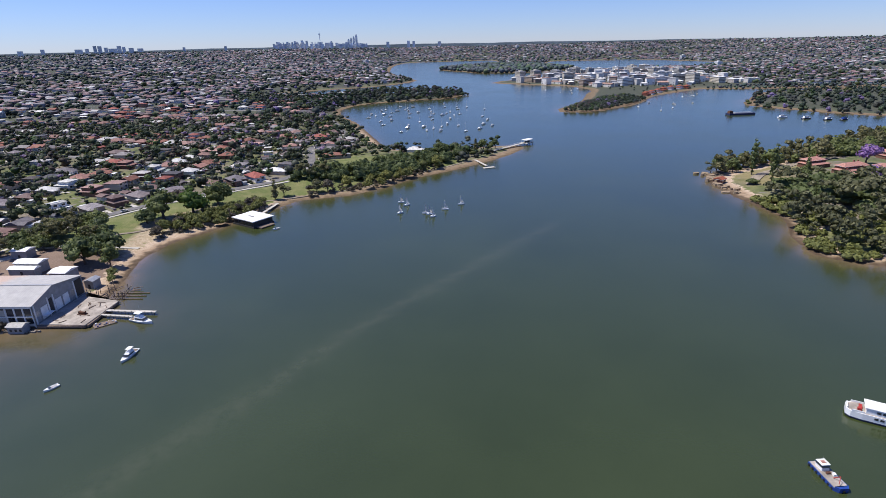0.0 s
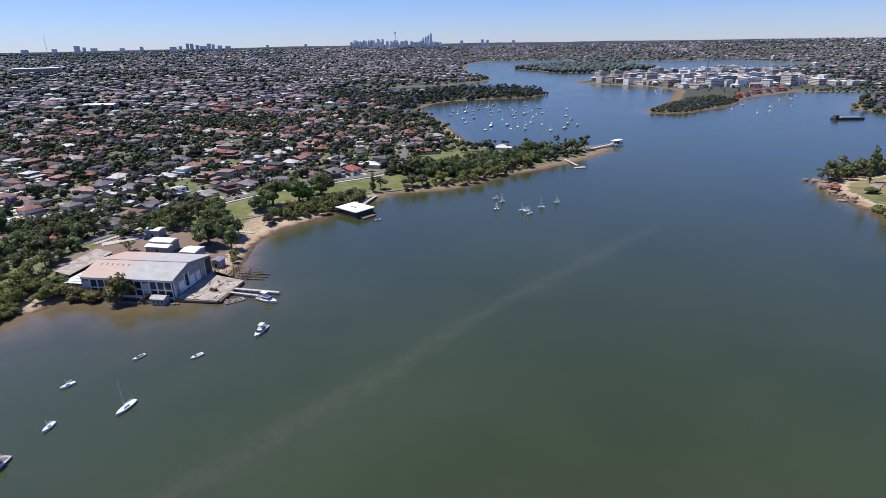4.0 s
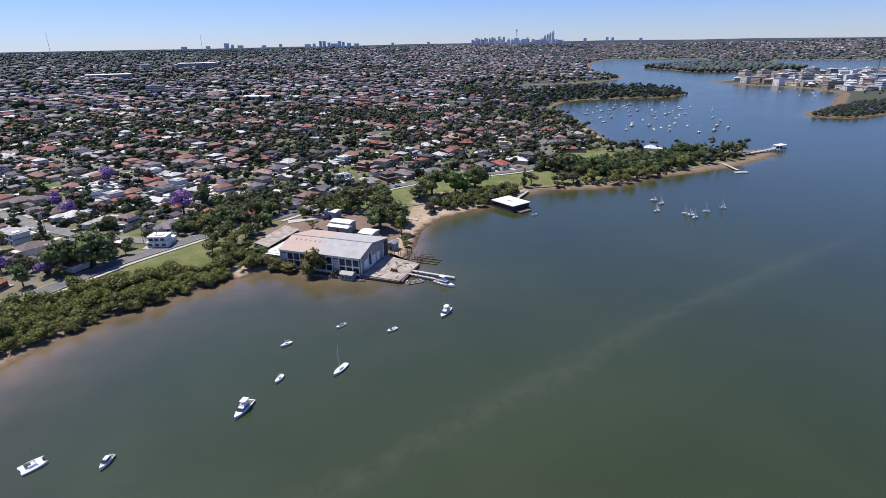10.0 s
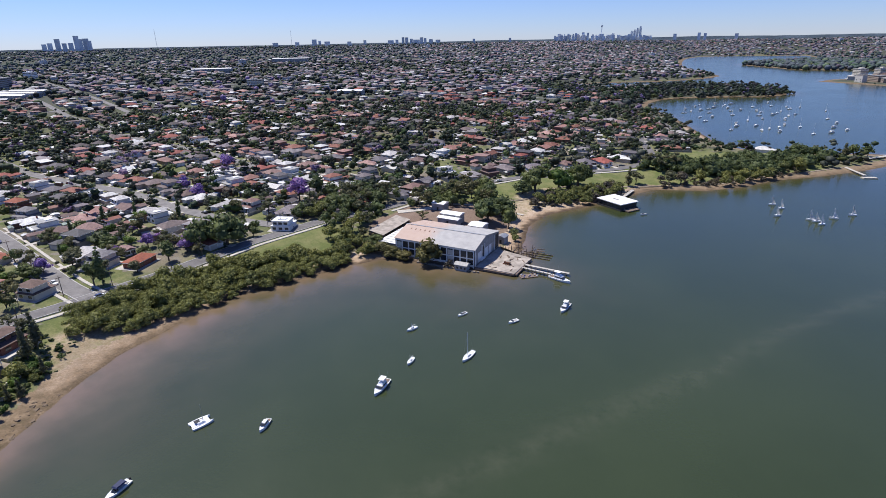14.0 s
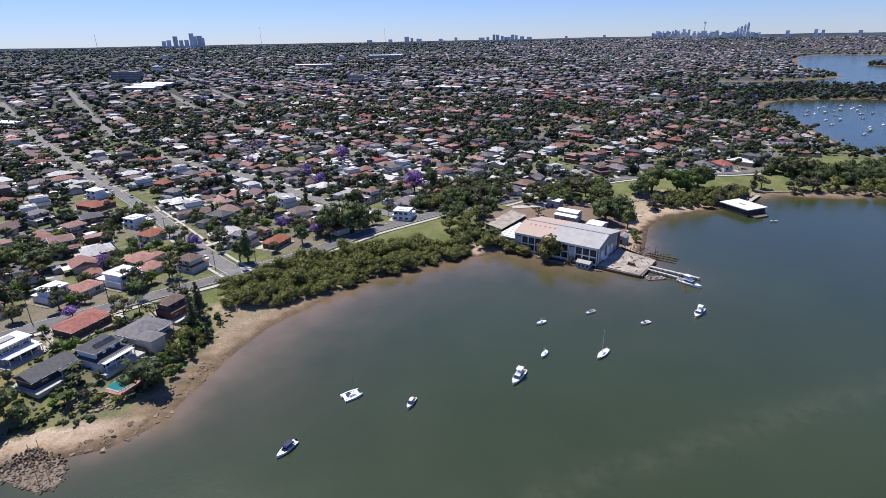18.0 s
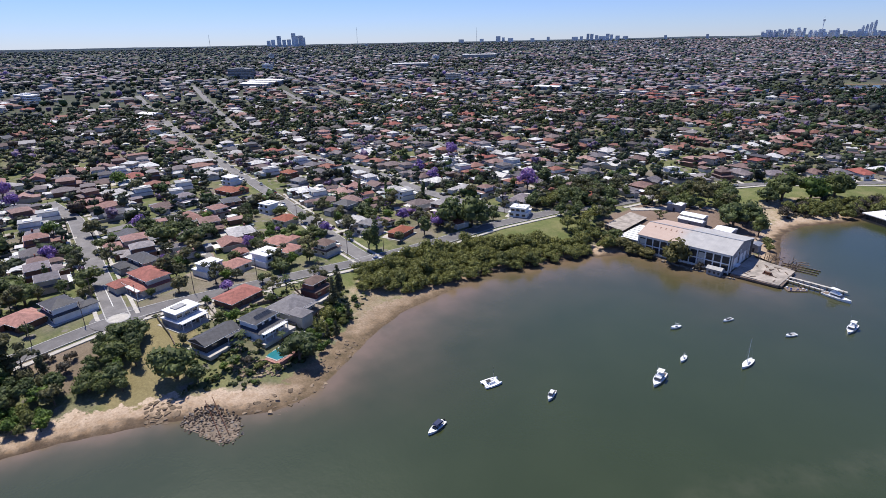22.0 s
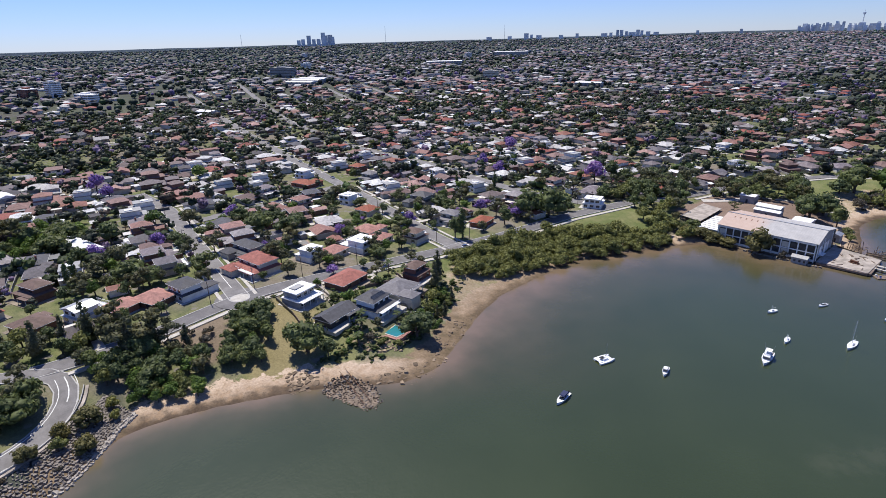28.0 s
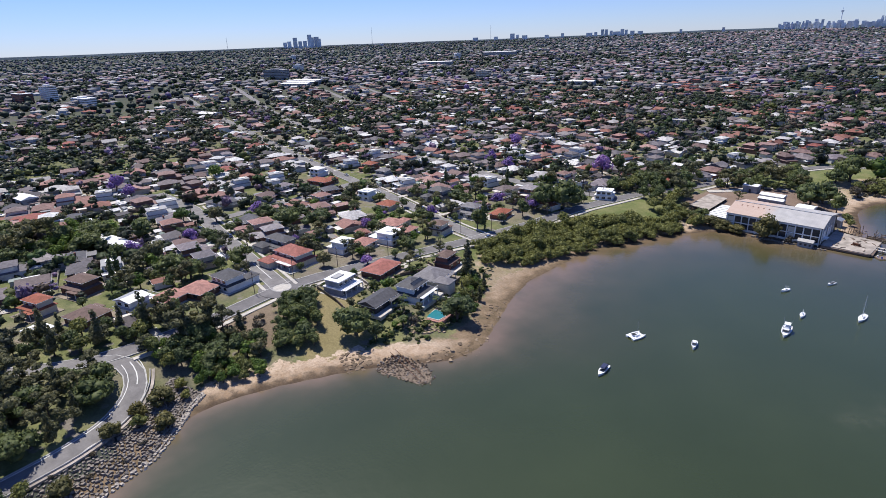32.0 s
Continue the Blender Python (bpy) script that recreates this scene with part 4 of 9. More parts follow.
# Houses that can be told apart on the point and along the first streets.
SHORE_TURN = math.atan2(0.24, 0.97)
HEROES = [
    (-104.6, -145.5, 104, dict(w=13, d=11, storeys=2, roof="flat", wall="grey", tiles="white", balcony=True, porch=False, frame=M["white"]), "white flat-roofed two-storey modern house with terraces"),
    (-106.0, -124.0, 104, dict(w=17, d=12, wall="brick", tiles="tile_salmon", porch=False, rise=1.9), "long brown brick house with a hipped red-brown tile roof"),
    (-83.5, -143.5, 104, dict(w=16, d=9, roof="gable", wall="dark", tiles="tile_grey", porch=True), "dark timber house with a charcoal gabled roof"),
    (-79.0, -129.0, 104, dict(w=13, d=13, storeys=2, wall="white", tiles="tile_grey", balcony=True, porch=False, frame=M["white"], solar=True), "white two-storey house with slate roof and long verandah above a pool"),
    (-85.0, -113.5, 104, dict(w=15, d=13, storeys=1, wall="cream", tiles="tile_mid", wing=6, frame=M["white"]), "grey-roofed bungalow with a glazed white extension"),
    (-91.0, -98.5, 104, dict(w=11, d=9, storeys=2, wall="redbrick", tiles="tile_brown", porch=False), "small two-storey brick house with a brown tile roof"),
    (-146.0, -144.0, 8, dict(w=21, d=15, storeys=2, wall="cream", tiles="tile_salmon", wing=5, balcony=True, frame=M["white"]), "large cream two-storey house with a red tile roof on the corner"),
    (-166.0, -139.0, 8, dict(w=20, d=11, storeys=2, wall="grey", tiles="tile_grey", wing=4), "long dark single-storey house with a navy metal roof"),
    (-140.4, -120.5, 284, dict(w=11, d=11, storeys=2, roof="flat", wall="white", tiles="white", porch=False), "white modern house with a bright skillion roof"),
    (-136.5, -110.5, 284, dict(w=12, d=10, wall="cream", tiles="tile_pink"), "cream bungalow with faded pink roof tiles"),
    (-134.0, -97.0, 284, dict(w=13, d=15, storeys=2, roof="flat", wall="white", tiles="white", balcony=True, porch=False, frame=M["white"]), "white flat-roofed modern house with roof terrace"),
    (-143.0, -174.5, 190, dict(w=14, d=13, storeys=2, wall="white", tiles="tile_grey", wing=4, frame=M["white"]), "white gabled two-storey house with slate roof beside the roundabout"),
    (-176.1, -236.5, 20, dict(w=13, d=9, storeys=2, wall="cream", tiles="tile_red"), "cream house with a bright red roof among trees"),
    (-184.9, -219.5, 20, dict(w=15, d=11, storeys=2, wall="brick", tiles="tile_brown"), "brown brick house with a dark tiled roof"),
    (-154.2, -224.7, 200, dict(w=14, d=12, wall="brick", tiles="tile_brown", porch=True), "dark tiled house with a glazed pergola"),
    (-150.3, -209.0, 200, dict(w=11, d=13, storeys=2, roof="gable", wall="white", tiles="steel", balcony=True, porch=False, rise=1.2), "white house with a pale metal skillion roof and deck"),
    (-146.7, -198.5, 200, dict(w=11, d=11, wall="redbrick", tiles="tile_pink"), "brick house with a salmon tile roof"),
    (-145.0, -187.0, 200, dict(w=14, d=11, wall="brick", tiles="tile_pink", porch=True), "low brick bungalow with a pink tile roof"),
    (-154.0, -240.0, 20, dict(w=9, d=7, roof="flat", wall="cream", tiles="white", porch=False), "low outbuilding with white roof sheets"),
    (-204.7, -55.0, 192, dict(w=11, d=12, storeys=2, roof="flat", wall="white", tiles="white", porch=False, balcony=True), "white cubic two-storey house with a flat roof"),
    (-285.0, -40.0, 192, dict(w=12, d=11, storeys=2, wall="white", tiles="white", porch=False), "white two-storey house with a pale roof"),
    (-262.0, -53.0, 192, dict(w=20, d=11, wall="redbrick", tiles="tile_red", wing=4), "long red-roofed brick house"),
    (-266.5, -6.5, 12, dict(w=13, d=13, storeys=2, wall="brick", tiles="tile_red"), "brick house with an orange tile roof"),
    (-240.7, -14.0, 12, dict(w=12, d=12, storeys=2, wall="grey", tiles="tile_mid"), "blue-grey weatherboard two-storey house"),
    (-124.0, -71.0, 192, dict(w=11, d=11, storeys=2, wall="cream", tiles="tile_brown", frame=M["white"]), "cream two-storey house with a brown hipped roof on the corner"),
    (-131.0, -39.7, 12, dict(w=13, d=12, storeys=2, wall="cream", tiles="tile_mid"), "cream house with grey hipped roof"),
    (-116.5, -30.5, 284, dict(w=14, d=9, wall="redbrick", tiles="tile_red", porch=False), "low red brick house with red roof facing the lawn"),
    (-170.0, -27.0, 12, dict(w=15, d=14, storeys=2, wall="grey", tiles="tile_grey", wing=4), "grey modern house with a charcoal roof and columned entry"),
    (-178.7, -60.5, 192, dict(w=12, d=11, storeys=1, wall="cream", tiles="tile_red"), "cream house with a vivid red roof"),
    (-149.0, -82.0, 192, dict(w=14, d=11, wall="cream", tiles="tile_pink", wing=4), "pink-roofed bungalow with a wide front lawn"),
    (-135.5, -84.0, 284, dict(w=11, d=10, wall="cream", tiles="tile_pink"), "bungalow with faded terracotta roof"),
    (-91.0, 37.0, 200, dict(w=12, d=11, storeys=2, roof="flat", wall="white", tiles="white", balcony=True, porch=False, frame=M["white"]), "white split-level house with flat roofs by the street end"),
    (-66.0, 182.0, 60, dict(w=13, d=10, storeys=2, roof="flat", wall="white", tiles="grey", balcony=True, porch=False), "white modern house overlooking the park"),
]
for _x, _y, _a, _kw, _label in HEROES:
    _h = house(**_kw)
    _h.matrix_world = pose(_x, _y, ground_at(_x, _y), 0, 0, _a)
    _w, _d = 0.86 * _kw["w"], 0.86 * _kw["d"]
    part("terrace", Shape().box(-_w / 2 - 1.2, _w / 2 + 2.0, -_d / 2 - 3.2, _d / 2 + 1.4, -1.2, 0.14), M["path" if len(_label) % 2 else "yardgravel"], _h)
    tagged(_h, _label, "house", "houses on the point")
_hero = np.array([(h[0], h[1]) for h in HEROES])
_gap = np.sqrt(((HOUSES[:, None, :2] - _hero[None]) ** 2).sum(-1)).min(1)
HOUSES = HOUSES[_gap > 14.2]
POINT_ZONE = [(-118, -160), (-112, -118), (-100, -86), (-60, -80), (-35, -130), (-60, -175)]
HOUSES = HOUSES[~inside(POINT_ZONE, HOUSES[:, 0], HOUSES[:, 1])]
HOUSES = HOUSES[np.argsort(np.hypot(HOUSES[:, 0] + 60, HOUSES[:, 1] + 100))]
NEAR_HOUSES, MID_HOUSES = 70, 262
_full, _plain = [house(**k) for k, _ in HOUSE_KINDS], [house(**{**k, **SIMPLE}) for k, _ in HOUSE_KINDS]
for _i in range(MID_HOUSES):
    _x, _y, _a, _small = HOUSES[_i]
    _k = 5 if _small else int(rng.choice([0, 1, 2, 3, 4, 6], p=[0.3, 0.14, 0.24, 0.09, 0.13, 0.1]))
    _h = copy_thing((_full if _i < NEAR_HOUSES else _plain)[_k], pose(_x, _y, ground_at(_x, _y), 0, 0, math.degrees(_a)) @ Matrix.Diagonal((rng.uniform(0.9, 1.1), rng.uniform(0.9, 1.12), 1, 1)))
    tagged(_h, HOUSE_KINDS[_k][1], "house", "suburban houses")
    _tile, _skin = M["roof_%d" % rng.integers(0, len(ROOFS))], M["wall_%d" % rng.integers(0, len(WALLS))]
    for _o in _h.children:
        if _o.data.materials[0] in (M["roof_any"], M["wall_any"]):
            _o.material_slots[0].link = "OBJECT"
            _o.material_slots[0].material = _tile if _o.data.materials[0] == M["roof_any"] else _skin
for _h in _full + _plain:
    drop_thing(_h)


def simple_house(w, d, h, rise, flat=False, wing=0, gable=False, panes=True, up=False):
    """A far house for the joined rest: walls, roof and a few dark windows."""
    w, d, h, rise = 0.86 * w, 0.86 * d, 0.92 * h, 0.8 * rise
    a, b, g = Shape(), Shape(), Shape()
    a.box(-w / 2, w / 2, -d / 2, d / 2, -2, h)
    if flat:
        b.box(-w / 2 - 0.4, w / 2 + 0.4, -d / 2 - 0.8, d / 2 + 0.4, h + 0.01, h + 0.4)
    else:
        b.hip(-w / 2 - 0.6, w / 2 + 0.6, -d / 2 - 0.6, d / 2 + 0.6, h + 0.01, rise, gable=gable)
    if wing:
        a.box(-w / 2, -w * 0.06, -d / 2 - wing, -d / 2 - 0.01, -2, 3.1)
        b.hip(-w / 2 - 0.5, -w * 0.06 + 0.5, -d / 2 - wing - 0.5, -d / 2 + 2, 3.12, w * 0.1)
    if not flat and not gable:
        b.box(-w * 0.4, w * 0.2, d / 2 + 0.01, d / 2 + 4, 2.4, 2.55)
    if up:
        a.box(-w * 0.42, w * 0.42, -d * 0.26, d * 0.44, h, h + 2.5)
        b.hip(-w * 0.42 - 0.5, w * 0.42 + 0.5, -d * 0.26 - 0.5, d * 0.44 + 0.5, h + 2.51, rise * 0.8)
    for x in (-w * 0.28, w * 0.28) if panes else ():
        for side in (-1, 1):
            for z in ((0.9,) if h < 4 else (0.9, 3.9)):
                y = side * (d / 2) + (-wing if wing and side < 0 and x < 0 else 0)
                g.box(x - 1, x + 1, y - 0.06, y + 0.06, z, z + 1.4)
    n, k = len(a.v), len(a.v) + len(b.v)
    f3 = [[i + n for i in f] for f in b.f3] + [[i + k for i in f] for f in g.f3]
    f4 = a.f4 + [[i + n for i in f] for f in b.f4] + [[i + k for i in f] for f in g.f4]
    return a.v + b.v + g.v, f3, f4, [1] * len(b.f3) + [2] * len(g.f3), [0] * len(a.f4) + [1] * len(b.f4) + [2] * len(g.f4)


def low_house(w, d, h, rise, gable=False):
    """A house on the horizon: four walls and a hipped or gabled roof."""
    w, d, e = 0.43 * w, 0.43 * d, 0.5
    r = w + e if gable else max(w - d, 0.4)
    v = [(-w, -d, -2), (w, -d, -2), (w, d, -2), (-w, d, -2), (-w, -d, h), (w, -d, h), (w, d, h), (-w, d, h)]
    v += [(-w - e, -d - e, h), (w + e, -d - e, h), (w + e, d + e, h), (-w - e, d + e, h), (-r, 0, h + rise), (r, 0, h + rise)]
    return v, [(9, 10, 13), (11, 8, 12)], [(0, 1, 5, 4), (1, 2, 6, 5), (2, 3, 7, 6), (3, 0, 4, 7), (8, 9, 13, 12), (10, 11, 12, 13)], [1, 1], [0, 0, 0, 0, 1, 1]


FAR_HOUSES = [simple_house(*a, **k) for a, k in (((12, 14, 3.2, 2.9), dict(wing=4.5)), ((12, 15, 3.1, 2.3), dict(up=True)), ((15, 11, 3.2, 2.6), dict(wing=4)), ((11, 15, 5.6, 0), dict(flat=True)),
                                                                                 ((6, 8, 2.6, 1.0), dict(gable=True)), ((13, 10, 3.3, 2.6), dict(gable=True, wing=4)))]
FAR_HOUSES += [low_house(15, 13, 3.0, 2.2), low_house(15, 14, 5.4, 1.8), low_house(17, 12, 3.0, 2.0), low_house(14, 14, 5.6, 0.3), low_house(9, 8, 2.6, 0.9, True), low_house(16, 11, 3.2, 2.2, True)]
_rest = HOUSES[MID_HOUSES:]
_n = len(_rest)
_kind = np.where(_rest[:, 3] > 0, 4, rng.choice([0, 1, 2, 3, 5], _n, p=[0.33, 0.19, 0.24, 0.11, 0.13]))
_kind = _kind + np.where(np.hypot(_rest[:, 0] - 100, _rest[:, 1] + 200) > 1100, 6, 0)
_pl = np.c_[_rest[:, :2], height(_rest[:, 0], _rest[:, 1])]
_tone = rng.random(_n) ** (1 + 0.35 * ramp(_rest[:, 0] + 0.5 * _rest[:, 1], -250, 100))
_grow = rng.uniform(0.88, 1.15, (_n, 3))
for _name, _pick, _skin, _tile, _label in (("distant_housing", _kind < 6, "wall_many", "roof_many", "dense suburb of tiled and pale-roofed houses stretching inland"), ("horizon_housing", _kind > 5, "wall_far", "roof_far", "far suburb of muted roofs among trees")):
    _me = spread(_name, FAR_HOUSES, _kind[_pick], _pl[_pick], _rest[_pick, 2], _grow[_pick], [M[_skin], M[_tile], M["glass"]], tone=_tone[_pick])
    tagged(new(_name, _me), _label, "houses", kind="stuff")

# ---- trees ----
def lobe_ball(seed, detail, squash=0.85):
    """A lumpy mass of foliage round the origin."""
    bm = bmesh.new()
    bmesh.ops.create_icosphere(bm, subdivisions=detail, radius=1.0)
    v = []
    for p in bm.verts:
        k = 0.8 + 0.42 * noise.noise(p.co * 1.9 + Vector((seed * 7.1, 0, 0))) + 0.28 * noise.noise(p.co * 4.3 + Vector((0, seed * 3.3, 0)))
        v.append((p.co.x * k, p.co.y * k, p.co.z * k * squash))
    f = [[p.index for p in face.verts] for face in bm.faces]
    bm.free()
    return np.array(v), np.array(f)


BALLS = {(k, d): lobe_ball(k, d) for k in range(6) for d in (1, 2)}


def crown(rg, lobes, leaves, size, core=1, core_scale=0.87):
    """Lobes of foliage: a dark core each, wrapped in leaf clumps of their own slope. Gives verts and triangles."""
    vs, fs, base = [], [], 0
    weight = np.array([l[3] ** 2 for l in lobes])
    weight = weight / weight.sum()
    for k, (cx, cy, cz, r, sq) in enumerate(lobes):
        v, f = BALLS[(int(rg.integers(0, 6)), core)]
        v = v * r * core_scale * np.array((1, 1, sq)) + (cx, cy, cz)
        vs.append(v)
        fs.append(f + base)
        base += len(v)
    for k in rg.choice(len(lobes), leaves, p=weight):
        cx, cy, cz, r, sq = lobes[k]
        n = rg.normal(size=3)
        n[2] = abs(n[2]) * 1.1 - 0.25
        n /= np.linalg.norm(n) + 1e-9
        at = np.array((cx, cy, cz)) + n * r * np.array((1, 1, sq)) * rg.uniform(0.84, 1.04)
        tilt = n + rg.normal(0, 0.38, 3)
        tilt /= np.linalg.norm(tilt)
        a = np.cross(tilt, rg.normal(size=3))
        a /= np.linalg.norm(a) + 1e-9
        b = np.cross(tilt, a)
        s = size * rg.uniform(0.6, 1.35)
        bend = tilt * s * rg.uniform(-0.35, 0.1)
        vs.append(np.array([at - a * s + bend, at - b * s * 0.8, at + a * s + bend, at + b * s * 0.8]))
        fs.append(np.array([[0, 1, 3], [1, 2, 3]]) + base)
        base += 4
    return np.concatenate(vs), np.concatenate(fs)


def lobes_of(kind, rg):
    if kind == "fig":
        return [(math.cos(a) * r, math.sin(a) * r, z, q, 0.8) for a, r, z, q in [(rg.uniform(0, 6.3), rg.uniform(1.5, 3.9), rg.uniform(2.7, 6.0), rg.uniform(2.2, 3.0)) for _ in range(10)]] + [(0, 0, 6.3, 3.0, 0.8)]
    if kind == "gum":
        return [(math.cos(a) * r, math.sin(a) * r, z, q, 0.7) for a, r, z, q in [(rg.uniform(0, 6.3), rg.uniform(0.5, 3.6), rg.uniform(5.5, 11), rg.uniform(1.2, 2.1)) for _ in range(9)]]
    if kind == "broad":
        return [(math.cos(a) * r, math.sin(a) * r, z, q, 0.85) for a, r, z, q in [(rg.uniform(0, 6.3), rg.uniform(0.8, 2.4), rg.uniform(2.6, 5.0), rg.uniform(1.4, 2.1)) for _ in range(7)]] + [(0, 0, 5, 1.9, 0.9)]
    if kind == "casuarina":
        return [(rg.normal(0, 0.7) * (1 - k / 12), rg.normal(0, 0.7) * (1 - k / 12), 2.4 + k * 1.15, 1.9 * (1 - k / 13), 1.15) for k in range(9)]
    if kind == "cypress":
        return [(rg.normal(0, 0.12), rg.normal(0, 0.12), 1.2 + k * 1.5, 1.25 * math.sin(math.pi * (k + 1.4) / 9.6), 1.3) for k in range(8)]
    if kind == "mangrove":
        return [(math.cos(a) * r, math.sin(a) * r, z, q, 0.75) for a, r, z, q in [(rg.uniform(0, 6.3), rg.uniform(0.5, 2.6), rg.uniform(1.2, 3.0), rg.uniform(1.2, 1.9)) for _ in range(6)]] + [(0, 0, 3.1, 1.7, 0.8)]
    if kind == "scrub":
        return [(math.cos(a) * r, math.sin(a) * r, z, q, 0.8) for a, r, z, q in [(rg.uniform(0, 6.3), rg.uniform(0.2, 1.4), rg.uniform(0.6, 1.5), rg.uniform(0.6, 1.0)) for _ in range(5)]]
    return [(0, 0, 3, 2, 1)]


def trunk_shape(kind, rg, lobes):
    top = max(l[2] for l in lobes) * 0.8
    s = Shape()
    thick = {"fig": 0.55, "gum": 0.32, "broad": 0.28, "casuarina": 0.25, "cypress": 0.2, "mangrove": 0.18, "scrub": 0.08}.get(kind, 0.25)
    fork = top * 0.42
    s.tube((0, 0, -0.6), (rg.normal(0, 0.1), rg.normal(0, 0.1), fork), thick, thick * 0.7, 7)
    for l in lobes[:5]:
        s.tube((0, 0, fork * 0.9), (l[0] * 0.8, l[1] * 0.8, l[2]), thick * 0.5, thick * 0.18, 5)
    return s


LEAVES = {"fig": (520, 0.45, "leaf_dark"), "gum": (420, 0.4, "leaf_gum"), "broad": (380, 0.36, "leaf_green"), "casuarina": (420, 0.35, "leaf_gum"),
          "cypress": (240, 0.36, "leaf_dark"), "mangrove": (400, 0.25, "leaf_mangrove"), "scrub": (110, 0.28, "leaf_dry")}
NAMES = {"fig": ("fig_tree", "broad dark green fig tree with a dense crown"), "gum": ("gum_tree", "tall grey-green gum tree with an open crown"),
         "broad": ("tree", "rounded bright green leafy garden tree"), "casuarina": ("casuarina", "tall dark feathery casuarina tree"), "cypress": ("cypress", "slender dark upright cypress tree"),
         "mangrove": ("mangrove", "low olive-green mangrove at the waterline"), "scrub": ("shrub", "low grey dry coastal shrub")}


def tree_proto(kind, seed, tint=None, name=None, label=None):
    rg = np.random.default_rng(seed)
    lobes = lobes_of(kind, rg)
    n, size, leaf = LEAVES[kind]
    v, f = crown(rg, lobes, n, size, 2 if kind in ("fig", "gum") else 1)
    nm, lb = NAMES[kind]
    ob = thing(name or nm, label or lb, "tree" if kind != "scrub" else "shrub")
    part("trunk", trunk_shape(kind, rg, lobes), M["bark"], ob)
    part("crown", mesh_from("crown", v, [f], M[tint or leaf], smooth=True), None, ob)
    return ob


def palm_proto(seed):
    rg = np.random.default_rng(seed)
    ob = thing("palm_tree", "slim palm tree with drooping green fronds", "palm")
    h = 7.5
    s = Shape()
    for k in range(5):
        s.tube((0.05 * k, 0, -0.5 + h * k / 5), (0.05 * (k + 1), 0, -0.5 + h * (k + 1) / 5 + 0.02), 0.2 - 0.015 * k, 0.185 - 0.015 * k, 7)
    part("trunk", s, M["bark"], ob)
    for k in range(13):
        a, lift = k * 2.4, rg.uniform(0.1, 0.9)
        f = Shape()
        for j in range(5):
            r0, r1 = 0.5 * j, 0.5 * (j + 1)
            z0, z1 = h - 0.5 + lift * r0 - 0.22 * r0 ** 2, h - 0.5 + lift * r1 - 0.22 * r1 ** 2
            w0, w1 = 0.42 * math.sin(0.6 + j * 0.45), 0.42 * math.sin(0.6 + (j + 1) * 0.45)
            c, d = math.cos(a), math.sin(a)
            f.add([(r0 * c - w0 * d, r0 * d + w0 * c, z0 - 0.12), (r1 * c - w1 * d, r1 * d + w1 * c, z1 - 0.12), (r1 * c, r1 * d, z1), (r0 * c, r0 * d, z0),
                   (r1 * c + w1 * d, r1 * d - w1 * c, z1 - 0.12), (r0 * c + w0 * d, r0 * d - w0 * c, z0 - 0.12)], [(0, 1, 2, 3), (3, 2, 4, 5)])
        part("frond", f, M["leaf_palm"], ob)
    return ob


PROTOS = {k: [tree_proto(k, 10 * i + j) for j in range(3)] for i, k in enumerate(LEAVES)}
PROTOS["green"] = [tree_proto("fig", 90 + j, "leaf_green", "fig_tree", "bright green spreading fig tree in the park") for j in range(2)]
PROTOS["jacaranda"] = [tree_proto("broad", 70 + j, "purple", "jacaranda", "jacaranda tree covered in purple blossom") for j in range(3)]
PROTOS["dark"] = [tree_proto("broad", 80 + j, "leaf_dark", "tree", "dark green leafy garden tree with a rounded crown") for j in range(3)]
PROTOS["grey"] = [tree_proto("broad", 85 + j, "leaf_gum", "tree", "rounded grey-green leafy garden tree") for j in range(3)]
PROTOS["olive"] = [tree_proto("broad", 95 + j, "leaf_mangrove", "tree", "olive-green rounded tree beside the water") for j in range(2)]
PROTOS["bushy"] = [tree_proto("fig", 97 + j, "leaf_olive", "tree", "round brown-olive tree against the shed front") for j in range(2)]
PROTOS["bare"] = [tree_proto("broad", 99, "leaf_dry", "tree", "grey leafless tree beside the park")]
PROTOS["palm"] = [palm_proto(1)]
PLANTED = []


def plant(kind, x, y, size=1.0, tall=1.0, group=""):
    ob = PROTOS[kind][int(rng.integers(0, len(PROTOS[kind])))]
    made = copy_thing(ob, pose(x, y, ground_at(x, y) - 0.15, 0, 0, rng.uniform(0, 360)) @ Matrix.Diagonal((size, size, size * tall, 1)))
    if group:
        made["group"] = group
    PLANTED.append((x, y, 3.5 * size))
    return made


